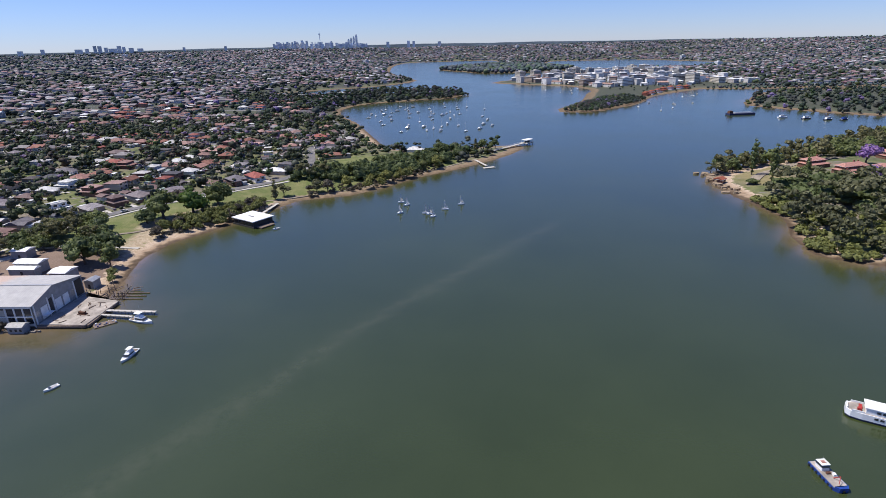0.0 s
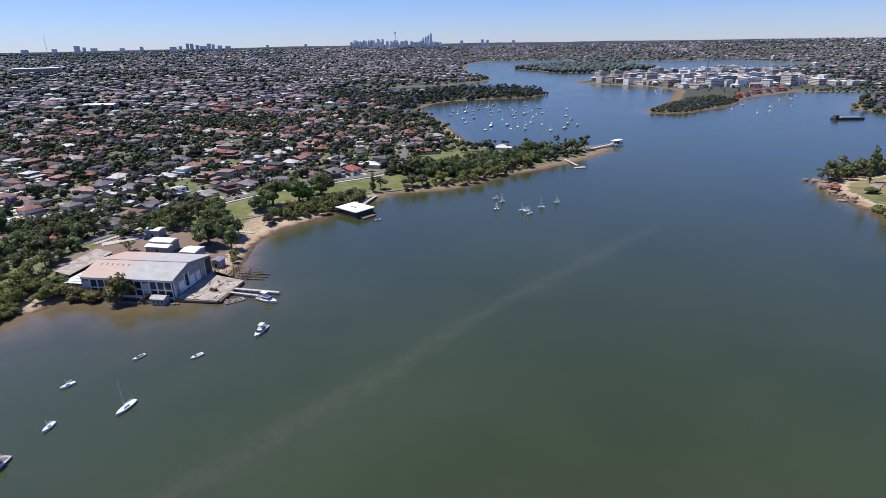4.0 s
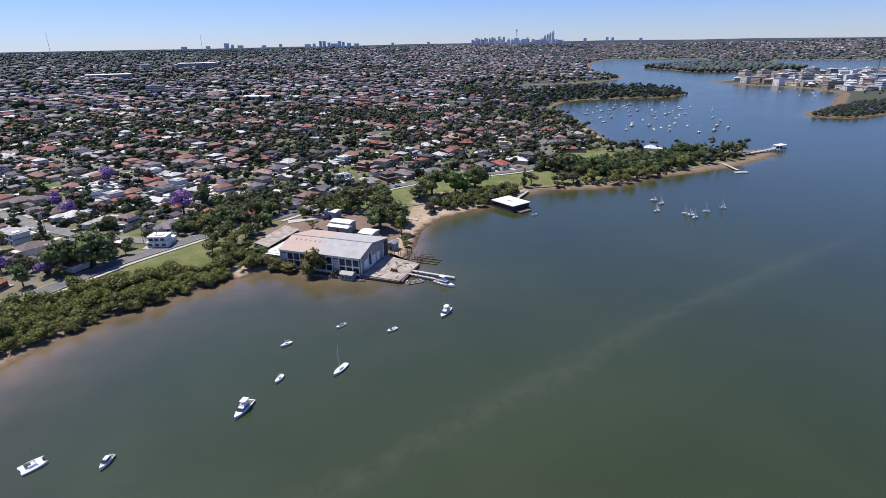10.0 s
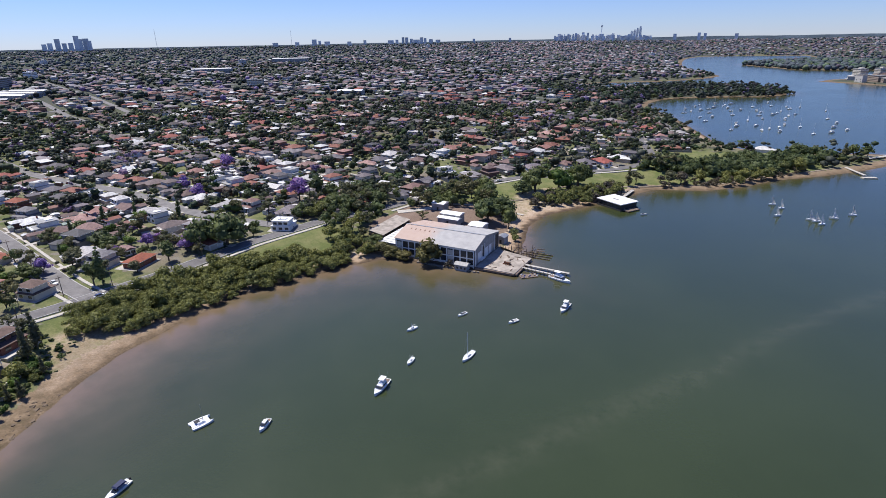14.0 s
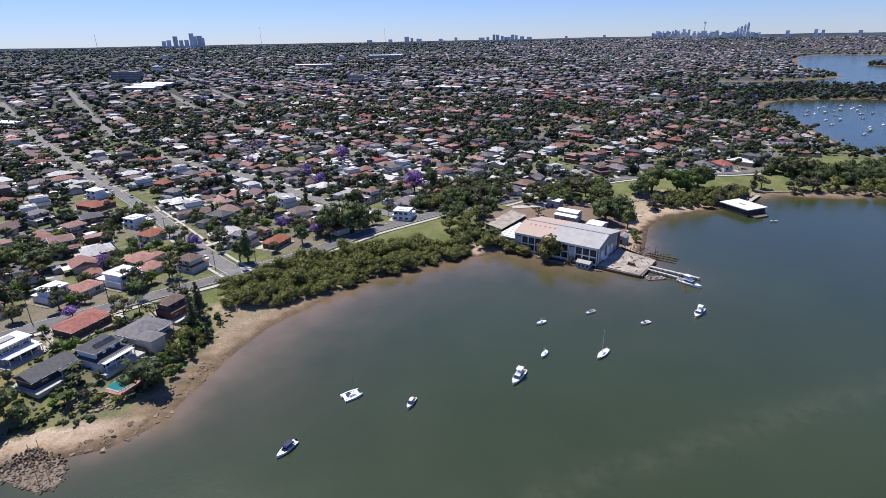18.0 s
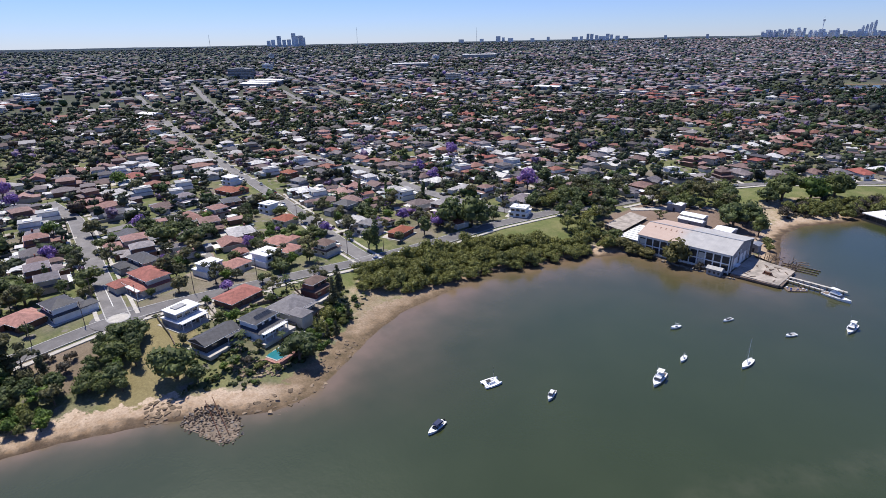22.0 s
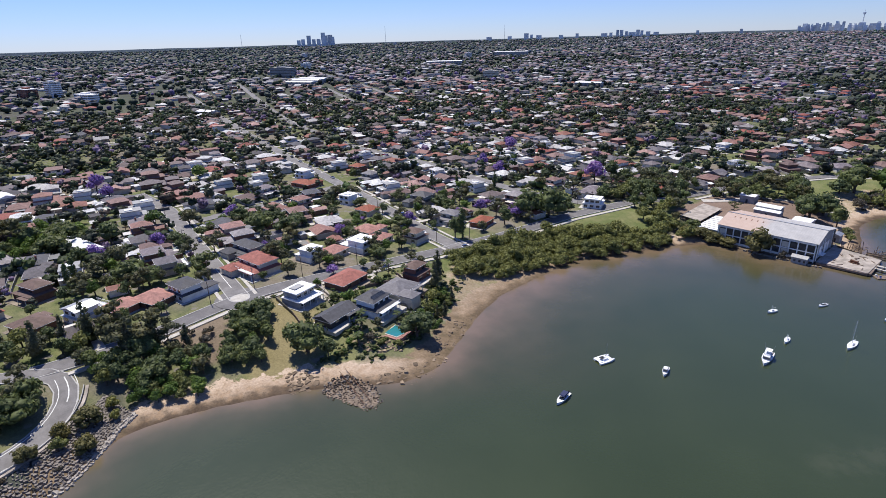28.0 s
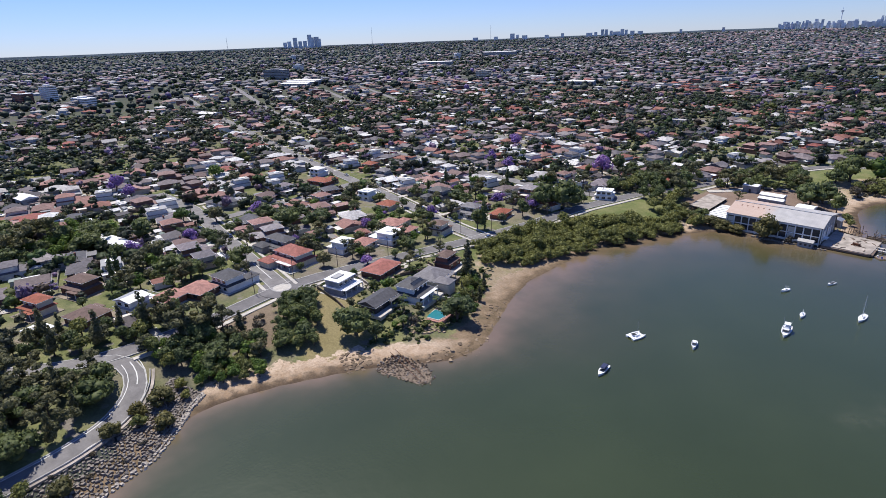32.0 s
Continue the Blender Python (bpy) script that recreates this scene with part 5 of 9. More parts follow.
# Trees on the point, along the streets and round the boat shed that can be told apart.
for _k, _x, _y, _z, _t in [
    ("fig", -76, -160, 1.05, 1.0), ("dark", -69, -156.5, 0.8, 1.0), ("fig", -57, -128, 0.95, 1.0), ("casuarina", -84, -93, 0.9, 1.0), ("casuarina", -80, -98, 0.8, 1.0), ("olive", -73, -105, 0.7, 1), ("olive", -67, -113, 0.65, 1),
    ("gum", -101, -112, 0.7, 0.8), ("palm", -98.7, -107.5, 1, 1), ("palm", -111.6, -101, 1, 1), ("palm", -106.9, -87, 0.9, 1), ("palm", -74, -139, 0.9, 0.9), ("palm", -71, -141, 0.8, 0.9), ("broad", -90, -133, 0.7, 1), ("dark", -95, -137, 0.5, 1), ("grey", -70, -135, 0.45, 1), ("broad", -68, -145, 0.45, 1), ("olive", -66, -122, 0.5, 0.9), ("dark", -96, -116, 0.5, 1), ("grey", -90, -152, 0.5, 1), ("broad", -112, -134, 0.45, 1), ("dark", -113, -110, 0.6, 1), ("grey", -98, -90, 0.6, 1), ("palm", -93, -104, 0.8, 1), ("palm", -69, -127, 0.7, 0.8),
    ("fig", -99, 5, 1.35, 1.2), ("fig", -106, -3, 1.25, 1.2), ("dark", -108, -22, 1.1, 1.1), ("cypress", -109, -53, 1.6, 0.9), ("dark", -112, -55, 1.1, 1.2), ("gum", -121, -14, 0.8, 0.9), ("jacaranda", -109, -11, 0.9, 1), ("jacaranda", -132, -15, 0.9, 1),
    ("jacaranda", -119, 82, 1.8, 1.0), ("dark", -112, 92, 1.5, 1.2), ("fig", -104, 96, 0.9, 1.1), ("jacaranda", -145, -57, 0.9, 1), ("jacaranda", -157, -94, 0.8, 1), ("jacaranda", -117, -123, 0.75, 0.8), ("jacaranda", -182, 59, 1.2, 1),
    ("jacaranda", -207, 68, 1.3, 1), ("jacaranda", -227, 123, 1.5, 1), ("jacaranda", -207, -165, 1.0, 1), ("jacaranda", -341, -162, 1.4, 1.2), ("jacaranda", -318, -160, 1.2, 1.1), ("jacaranda", -208, -193, 1.1, 1), ("jacaranda", -221, -121, 1.2, 1),
    ("fig", -205, -158, 0.7, 1), ("fig", -216, -120, 0.9, 1), ("fig", -200, -112, 0.8, 1), ("gum", -152, -58, 0.8, 0.9), ("gum", -180, -160, 0.8, 0.9), ("gum", -111, -199, 0.95, 1), ("gum", -112, -206, 1.0, 1), ("gum", -109, -193.5, 0.8, 0.9), ("gum", -128, -205, 0.95, 1), ("casuarina", -130, -212, 0.9, 1.1), ("casuarina", -104, -189, 0.7, 0.8), ("scrub", -110, -186, 1.3, 1.2), ("scrub", -107, -181, 1.2, 1.2), ("scrub", -98, -188, 1.4, 1.3), ("bare", -100, -184, 0.6, 0.9), ("bare", -105, -194, 0.6, 1), ("dark", -230, -181, 1.5, 1), ("grey", -197, -187, 1.2, 1), ("broad", -239, -157, 1.3, 1), ("fig", -192, -121, 1.1, 1), ("fig", -177, -112, 1.0, 1), ("grey", -232, -142, 1.1, 1), ("dark", -209, -199, 1.1, 1), ("dark", -253, -212, 1.4, 1), ("broad", -328, -99, 1.4, 1), ("grey", -306, -97, 1.2, 1), ("fig", -164, -183, 0.85, 1), ("dark", -162, -170, 0.8, 1), ("fig", -175, -188, 0.9, 1), ("broad", -169, -202, 0.9, 1), ("dark", -160, -192, 0.8, 1), ("cypress", -186, -205, 1.2, 1), ("cypress", -183, -208, 1.1, 1), ("scrub", -66, -141, 1.4, 1), ("olive", -61, -140, 0.4, 0.8), ("broad", -69, -148, 0.4, 0.9), ("olive", -57, -136, 0.4, 0.8), ("palm", -66.5, -146, 0.8, 0.8), ("fig", 403, 299, 1.0, 0.9), ("dark", 403, 284, 1.3, 1), ("dark", 420, 303, 1.4, 1), ("dark", 432, 240, 1.2, 1), ("fig", 441, 253, 0.9, 1), ("jacaranda", 512, 294, 2.2, 0.9), ("jacaranda", 474, 231, 2.0, 0.8), ("grey", 84, 240, 1.3, 0.9), ("gum", 63, 229, 0.9, 0.7), ("scrub", 84, 229, 2.2, 1), ("bare", 78, 240, 0.8, 0.8),
    ("fig", -36, 39, 0.55, 1), ("bushy", -36, 37.5, 0.62, 0.9), ("bushy", -28.5, 38.2, 0.72, 0.82), ("bushy", -21.5, 37.6, 0.7, 0.75), ("bushy", -15.5, 37.4, 0.6, 0.75), ("bushy", -2.5, 38.2, 1.05, 1.12), ("scrub", 8, 38.5, 1.4, 1.2), ("fig", 2, 101, 1.2, 1.1), ("fig", 5, 116, 1.15, 1.1),
    ("dark", 15, 100, 1.2, 1.2), ("fig", -3, 117, 0.8, 1.1), ("olive", 22, 90, 0.7, 0.8), ("olive", 25, 84, 0.55, 0.8), ("gum", -30, 82, 0.6, 0.6),
    ("fig", 8, 168, 1.4, 1.15), ("green", 20, 181, 1.35, 1.1), ("fig", 29, 198, 1.35, 1.15), ("fig", 2, 160, 0.9, 1.0), ("casuarina", 59, 222, 1.0, 0.9), ("bare", 92, 240, 1.3, 0.9), ("gum", 74, 262, 1.0, 0.9), ("gum", 84, 270, 1.0, 0.9), ("gum", 66, 268, 0.9, 0.9),
    ("dark", 212, 384, 1.3, 1), ("dark", 224, 398, 1.2, 1), ("casuarina", 204, 372, 1.1, 0.8),
    ("cypress", 410.6, 270, 2.5, 0.9), ("cypress", 410, 242, 2.5, 0.9), ("cypress", 439, 250, 1.6, 0.9), ("fig", 396.5, 241.5, 0.7, 0.6), ("dark", 392, 288, 1.4, 1.1), ("gum", 384, 280, 0.8, 0.8),
]:
    plant(_k, _x, _y, _z * (1.0 if _k in ("palm", "cypress", "scrub") else 1.28), _t)


def mid_proto(kind, seed, leaves=30):
    rg = np.random.default_rng(seed)
    lobes = lobes_of(kind, rg)
    lobes = [lobes[i] for i in rg.permutation(len(lobes))[:4 if leaves > 14 else 3]]
    v, f = crown(rg, [(a, b, c - 1.0, r * 1.25, q) for a, b, c, r, q in lobes], leaves, 0.85, 1, 1.02)
    return v, f, [], [0] * len(f), []


def far_proto(seed, detail):
    v, f = lobe_ball(seed, detail)
    return v + (0, 0, 0.7), f, [], [0] * len(f), []


def grove(name, label, outline, kinds, gap, size, seed, things=0, group="", detail=2):
    """A thicket within an outline: the first few as trees of their own, the rest joined."""
    rg = np.random.default_rng(seed)
    xs, ys = [p[0] for p in outline], [p[1] for p in outline]
    c = np.c_[rg.uniform(min(xs), max(xs), 5000), rg.uniform(min(ys), max(ys), 5000)]
    c, pts, cells = c[inside(outline, c[:, 0], c[:, 1])], [], {}
    for x, y in c:
        i, j = int(x // gap), int(y // gap)
        if all((x - a) ** 2 + (y - b) ** 2 > gap * gap for m in (-1, 0, 1) for n in (-1, 0, 1) for a, b in cells.get((i + m, j + n), ())):
            cells.setdefault((i, j), []).append((x, y))
            pts.append((x, y))
    s = shore_distance(np.array([p[0] for p in pts]), np.array([p[1] for p in pts]))
    g = street_gap(np.array([p[0] for p in pts]), np.array([p[1] for p in pts]))
    pts = [p for p, d, e in zip(pts, s, g) if d > 0.5 and e > 0.6]
    for x, y in pts[:things]:
        plant(kinds[int(rg.integers(0, len(kinds)))], x, y, size * rg.uniform(0.8, 1.2), 1.0, group)
    rest = pts[things:]
    if not rest:
        return
    protos, mats = [], []
    for k in kinds if detail < 2 else ():
        v, f, _, i, _ = mid_proto(k if k in LEAVES else "broad", seed, 60 if min(ys) < 450 else 26) if detail == 1 else far_proto(seed % 6, 2)
        m = M["leaf_haze_far"] if detail == 0 else M["leaf_haze_mid"] if min(ys) > 450 else M[{"dark": "leaf_dark", "olive": "leaf_mangrove", "bare": "leaf_dry"}.get(k, LEAVES.get(k, LEAVES["gum"])[2])]
        if m not in mats:
            mats.append(m)
        protos.append((v if detail == 1 else v * (4.2, 4.2, 4.6), f, [], [mats.index(m)] * len(f), []))
    for k in kinds if detail == 2 else ():
        for ob in PROTOS[k]:
            me = ob.children[1].data if ob.children[0].name.startswith("trunk") else ob.children[0].data
            v, t = np.zeros(len(me.vertices) * 3), np.zeros(len(me.polygons) * 3, int)
            me.vertices.foreach_get("co", v)
            me.polygons.foreach_get("vertices", t)
            m = me.materials[0]
            if m not in mats:
                mats.append(m)
            protos.append((v.reshape(-1, 3), t.reshape(-1, 3), [], [mats.index(m)] * (len(t) // 3), []))
    n = len(rest)
    p = np.array(rest)
    sc = size * rg.uniform(0.75, 1.25, (n, 1)) * np.array([[1, 1, 1]])
    me = spread(name, protos, rg.integers(0, len(protos), n), np.c_[p, height(p[:, 0], p[:, 1]) - 0.3], rg.uniform(0, 6.28, n), sc, mats, True)
    tagged(new(name, me), label, "thicket", kind="stuff")
    PLANTED.extend((x, y, 3.0 * size) for x, y in rest)


grove("mangrove_thicket", "dense olive mangrove thicket along the muddy shore", [(-95, -75), (-82, -82), (-70, -67), (-62, -42), (-58, -28), (-46, -6), (-36, 20), (-46, 30), (-71, 8), (-84, -14), (-94, -52)], ["mangrove", "mangrove", "olive"], 3.1, 1.05, 1, 24, "mangroves")
grove("hillside_wood", "dark casuarina wood inside the curve of the road", [(-84, -264), (-86, -251), (-90, -242), (-97, -234), (-105, -230), (-111, -233), (-113, -242), (-122, -244), (-129, -256), (-142, -262), (-150, -300), (-86, -300)], ["dark", "fig", "gum", "casuarina"], 4.6, 0.95, 2, 30, "roadside trees")
grove("upper_wood", "dark trees between the road and the houses", [(-126, -222), (-130, -240), (-138, -252), (-152, -258), (-150, -240), (-138, -222), (-136, -200), (-126, -200)], ["grey", "dark", "olive", "casuarina"], 4.6, 0.95, 23, 20, "roadside trees")
grove("bank_wood", "grey-green trees on the bank below the street", [(-118, -194), (-113, -192), (-106, -196), (-100, -212), (-104, -219), (-116, -219)], ["casuarina", "grey", "broad", "olive"], 4.6, 0.85, 25, 14, "roadside trees")
grove("garden_wood", "tall dark trees between the back gardens", [(-232, -203), (-250, -186), (-268, -200), (-285, -228), (-262, -248), (-238, -240)], ["fig", "dark", "broad", "gum"], 6.0, 1.25, 26, 14, "trees between the gardens")
grove("shore_hedge", "dense green bushes between gardens and shore", [(-77, -99), (-70, -96), (-58, -116), (-55, -126), (-60, -128), (-67, -118)], ["broad", "olive", "casuarina"], 3.0, 0.5, 24, 8, "shoreline bushes")
grove("beach_wood", "thick green trees behind the beach", [(-105, -217), (-111, -209), (-109, -199), (-103, -194), (-92, -188), (-88, -189), (-92, -196), (-90, -203), (-97, -211)], ["dark", "broad", "fig", "dark", "grey"], 4.0, 1.0, 3, 30, "beach trees")
grove("beach_scrub", "bright green scrub edging the sand", [(-95, -209.5), (-91, -200), (-85, -193), (-78, -195), (-81, -203), (-88, -211)], ["broad", "olive", "broad"], 2.9, 0.62, 4, 10, "beach shrubs")
grove("corner_copse", "dense copse of dark green trees beside the lawn", [(-107, -174), (-112, -165), (-103, -161), (-92, -165), (-82, -172), (-80, -178), (-84, -183), (-96, -179)], ["dark", "fig", "dark", "broad"], 4.6, 0.85, 5, 26, "copse by the lawn")
grove("seawall_scrub", "scattered scrub growing through the rock wall", [(-98, -220), (-88, -212), (-78, -222), (-68, -240), (-66, -262), (-74, -262), (-79, -246), (-85, -232)], ["olive", "scrub", "bushy"], 6.0, 0.62, 6, 14, "seawall shrubs")
grove("yard_wood", "mixed trees around the bare yard behind the shed", [(-92, 40), (-76, 44), (-52, 50), (-48, 66), (-58, 74), (-60, 92), (-66, 118), (-88, 108), (-98, 66)], ["gum", "fig", "dark", "olive"], 6.0, 1.1, 7, 18, "trees behind the shed")
grove("ridge_wood", "tall trees above the yard", [(-48, 96), (-20, 112), (-8, 128), (-16, 150), (-36, 146), (-52, 120)], ["dark", "gum", "fig"], 6.0, 1.1, 8, 12, "trees above the yard")
grove("shore_scrub", "grey dry scrub along the park shore", [(16, 140), (24, 152), (42, 166), (54, 192), (62, 206), (46, 208), (30, 186), (12, 160)], ["scrub", "bare", "olive"], 3.0, 0.95, 9, 10, "park scrub")
grove("park_wood", "dark stand of trees on the park point", [(60, 258), (86, 263), (112, 264), (146, 295), (174, 336), (194, 366), (180, 368), (140, 335), (112, 304), (90, 288), (70, 280)], ["fig", "dark", "dark"], 5.2, 1.2, 10, 16, "trees on the park point", detail=1)
grove("bay_wood", "wooded headland across the mooring bay", WOODS, ["fig", "dark", "gum"], 8.0, 1.3, 11, detail=1)
grove("cove_wood", "trees behind the bay beach", [(-120, 760), (-20, 720), (-12, 800), (-30, 900), (-150, 980), (-260, 960)], ["fig", "dark", "gum"], 9.0, 1.3, 12, detail=1)
grove("headland_mangrove", "bright olive mangroves along the headland shore", [(388, 208), (376, 200), (380, 170), (367, 134), (363, 110), (372, 99), (388, 92), (460, 62), (560, 20), (600, 60), (480, 110), (420, 150), (395, 190)], ["mangrove", "mangrove", "gum"], 4.2, 1.2, 13, 10, "headland mangroves", detail=1)
grove("headland_wood", "dark bush covering the headland", [(396, 216), (404, 226), (418, 237), (436, 236), (466, 226), (520, 226), (640, 205), (640, 75), (600, 70), (470, 125), (424, 150), (402, 190)], ["dark", "fig", "gum"], 5.4, 1.25, 14, detail=1)
grove("hook_scrub", "low grey-green scrub along the sandy hook", [(96, 236), (128, 257), (148, 284), (176, 322), (170, 326), (144, 295), (120, 268), (92, 248)], ["scrub", "olive", "scrub"], 4.0, 1.3, 21, 8, "scrub on the hook")
grove("reserve_trees", "olive and dark trees closing the reserve by the shed", [(-62, 38), (-56, 46), (-40, 42), (-33, 33), (-46, 29)], ["mangrove", "olive", "dark"], 4.2, 1.0, 22, 10, "trees in the reserve")
grove("headland_trees", "mixed trees on the tip of the headland", [(384, 270), (392, 296), (470, 335), (560, 395), (640, 450), (700, 420), (600, 340), (520, 330), (470, 312), (430, 300)], ["dark", "fig", "gum"], 6.5, 1.35, 15, detail=1)
grove("island_wood", "low wooded island in the river", ISLAND, ["dark", "dark", "fig"], 13.5, 1.15, 16, detail=1)
grove("flats_wood", "trees on the spit below the apartments", [(344, 700), (388, 690), (470, 775), (520, 850), (500, 900), (440, 860), (400, 800)], ["dark", "dark"], 6.5, 1.0, 17, detail=1)
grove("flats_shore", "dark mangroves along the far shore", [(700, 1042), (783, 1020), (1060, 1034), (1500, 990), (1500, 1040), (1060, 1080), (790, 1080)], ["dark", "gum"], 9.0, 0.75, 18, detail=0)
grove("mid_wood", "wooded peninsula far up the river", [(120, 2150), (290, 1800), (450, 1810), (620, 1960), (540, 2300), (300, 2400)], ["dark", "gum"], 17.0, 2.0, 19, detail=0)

# Garden trees all over the suburb: the nearest by themselves, the rest joined, simpler with distance.
_t = np.concatenate([np.c_[rng.uniform(-800, 300, 23000), rng.uniform(-520, 760, 23000)], np.c_[rng.uniform(-2300, 1500, 60000), rng.uniform(-1500, 2400, 60000)], np.c_[rng.uniform(-4700, 3200, 43000), rng.uniform(-3000, 4700, 43000)]])
_fd = np.hypot(_t[:, 0] - 100, _t[:, 1] + 200)
_set = np.r_[np.zeros(23000), np.ones(60000), np.full(43000, 2)]
_t = _t[seen(_t[:, 0], _t[:, 1]) & (_fd < 4650) & ~((_set == 1) & (_fd < 850)) & ~((_set == 2) & (_fd < 2100)) & ~((_set == 0) & (_fd > 850)) & ~((_set == 1) & (_fd > 2100))]
_fd = np.hypot(_t[:, 0] - 100, _t[:, 1] + 200)
_s = shore_distance(_t[:, 0], _t[:, 1])
_ok = (_s > 14) & (street_gap(_t[:, 0], _t[:, 1]) > 1.2)
_stand = np.sin(_t[:, 0] * 0.013 + 2 * np.sin(_t[:, 1] * 0.009)) * np.sin(_t[:, 1] * 0.017 + 1 + 2 * np.sin(_t[:, 0] * 0.007)) + 0.5 * np.sin(_t[:, 0] * 0.05 + 3 * np.sin(_t[:, 1] * 0.031))
_ok &= rng.random(len(_t)) < np.where(_fd < 850, 0.72, np.where(_fd < 2100, 0.62, 0.9)) + 0.55 * ramp(_stand, 0.1, 0.6)
for _z in (PARK, RESERVE, POINT_LAWN, YARD, POINT_ZONE, [(-124, -194), (-132, -162), (-118, -144), (-92, -150), (-40, -180), (-80, -205)], ISLAND, HEADLAND, [(250, 640), (250, 1700), (840, 1700), (840, 640)], [(-100, 215), (-100, 240), (-40, 240), (-40, 215)]):
    _ok &= ~inside(_z, _t[:, 0], _t[:, 1])
_t = _t[_ok]
_cells = {}
for _x, _y, _r in [(h[0], h[1], 6.2 if h[3] == 0 else 3.2) for h in HOUSES] + [(h[0], h[1], 8.5) for h in HEROES] + PLANTED:
    _cells.setdefault((int(_x // 20), int(_y // 20)), []).append((_x, _y, _r))
_free = [all((x - a) ** 2 + (y - b) ** 2 > r * r for i in (-1, 0, 1) for j in (-1, 0, 1) for a, b, r in _cells.get((int(x // 20) + i, int(y // 20) + j), ())) for x, y in _t]
_t = _t[np.array(_free)]
_fd = np.hypot(_t[:, 0] - 100, _t[:, 1] + 200)
_order = np.argsort(np.hypot(_t[:, 0] + 60, _t[:, 1] + 100))
NEAR_TREES = 200
_nearest = _order[:NEAR_TREES]
for _i in _nearest:
    if _t[_i][1] < -185 and _t[_i][0] > -190:
        plant(["gum", "dark", "grey"][_i % 3], *_t[_i], rng.uniform(0.7, 1.1), 1.0, "garden trees")
        continue
    plant(["gum", "dark", "grey", "broad", "fig", "jacaranda", "cypress", "palm", "scrub"][int(rng.choice(9, p=[0.16, 0.22, 0.2, 0.12, 0.08, 0.07, 0.06, 0.03, 0.06]))], *_t[_i], rng.uniform(0.6, 1.15), rng.uniform(0.75, 1.0), "garden trees")
_left = np.ones(len(_t), bool)
_left[_nearest] = False


for _name, _lo, _hi, _protos, _size in (("suburban_trees", 0, 480, [mid_proto(k, 30 + i) for i, k in enumerate(["gum", "broad", "fig", "broad", "broad", "broad", "gum"])], (0.45, 1.35)),
                                        ("inland_trees", 480, 850, [mid_proto(k, 40 + i, 9) for i, k in enumerate(["gum", "broad", "fig", "broad", "fig", "broad", "gum"])], (0.6, 1.5)),
                                        ("distant_trees", 850, 2100, [far_proto(k, 1) for k in range(6)], (3.0, 7.4)), ("horizon_trees", 2100, 4700, [far_proto(k, 1) for k in range(6)], (4.6, 9.5))):
    _p = _t[_left & (_fd >= _lo) & (_fd < _hi)]
    _n = len(_p)
    _r = _size[0] + (_size[1] - _size[0]) * rng.random(_n) ** 1.6
    _me = spread(_name, _protos, rng.integers(0, len(_protos), _n), np.c_[_p, height(_p[:, 0], _p[:, 1]) - 0.3], rng.uniform(0, 6.28, _n), np.c_[_r, _r, _r * rng.uniform(0.8, 1.2, _n)], [M["leaf_many" if _lo < 800 else "leaf_haze_mid" if _lo < 2000 else "leaf_haze_far"]], True)
    tagged(new(_name, _me), "mixed garden and street trees among the houses, some jacarandas", "trees", kind="stuff")

# ---- boat shed, wharf and jetties ----
def corrugated_roof():
    n = Nodes("corrugated fibro roof")
    where = n.place()
    xyz = n.add("SeparateXYZ")
    n.link(where, xyz.inputs[0])
    band = n.math("FRACT", n.math("MULTIPLY", xyz.outputs[0], 1.05))
    sheet_tone = n.ramp(n.noise(where, 0.35, 3), [(0.3, (0.34, 0.335, 0.33)), (0.7, (0.43, 0.42, 0.41))])
    rusty = n.mix(n.noise(where, 0.5, 4), (0.42, 0.3, 0.24, 1), (0.5, 0.4, 0.34, 1))
    c = n.mix(n.ramp(n.math("ADD", n.math("MULTIPLY", xyz.outputs[0], -0.035), n.math("MULTIPLY", n.noise(where, 0.2), 0.35)), [(0.2, (0, 0, 0)), (0.42, (1, 1, 1))]), sheet_tone, rusty)
    c = n.mix(1.0, c, n.ramp(band, [(0, (0.82,) * 3), (0.08, (1,) * 3), (0.92, (1,) * 3), (1, (0.85,) * 3)]), "MULTIPLY")
    n.bump(n.math("SINE", n.math("MULTIPLY", xyz.outputs[0], 40)), 0.4, 0.02)
    return n.done(c, 0.75, 0.0, 0.3)


shed = thing("boat_shed", "large old boat shed with a pale corrugated roof tinged with rust", "boat shed")
X0, X1, Y0, Y1, EAVE, RIDGE = -22.5, 20.5, 41.2, 71.2, 9.3, 12.6
_mid = (Y0 + Y1) / 2 - 2.5
_roofmat = corrugated_roof()
for _a, _b, _za, _zb in ((Y0 - 0.5, _mid, EAVE - 0.05, RIDGE), (_mid, Y1 + 0.5, RIDGE, EAVE - 0.05)):
    part("roof_slope", Shape().add([(X0 - 0.5, _a, _za), (X1 + 0.5, _a, _za), (X1 + 0.5, _b, _zb), (X0 - 0.5, _b, _zb), (X0 - 0.5, _a, _za + 0.15), (X1 + 0.5, _a, _za + 0.15), (X1 + 0.5, _b, _zb + 0.15), (X0 - 0.5, _b, _zb + 0.15)],
                                  [(0, 3, 2, 1), (4, 5, 6, 7), (0, 1, 5, 4), (1, 2, 6, 5), (2, 3, 7, 6), (3, 0, 4, 7)]), _roofmat, shed)
part("ridge_cap", Shape().box(X0 - 0.4, X1 + 0.4, _mid - 0.35, _mid + 0.35, RIDGE + 0.1, RIDGE + 0.28), M["steel"], shed)
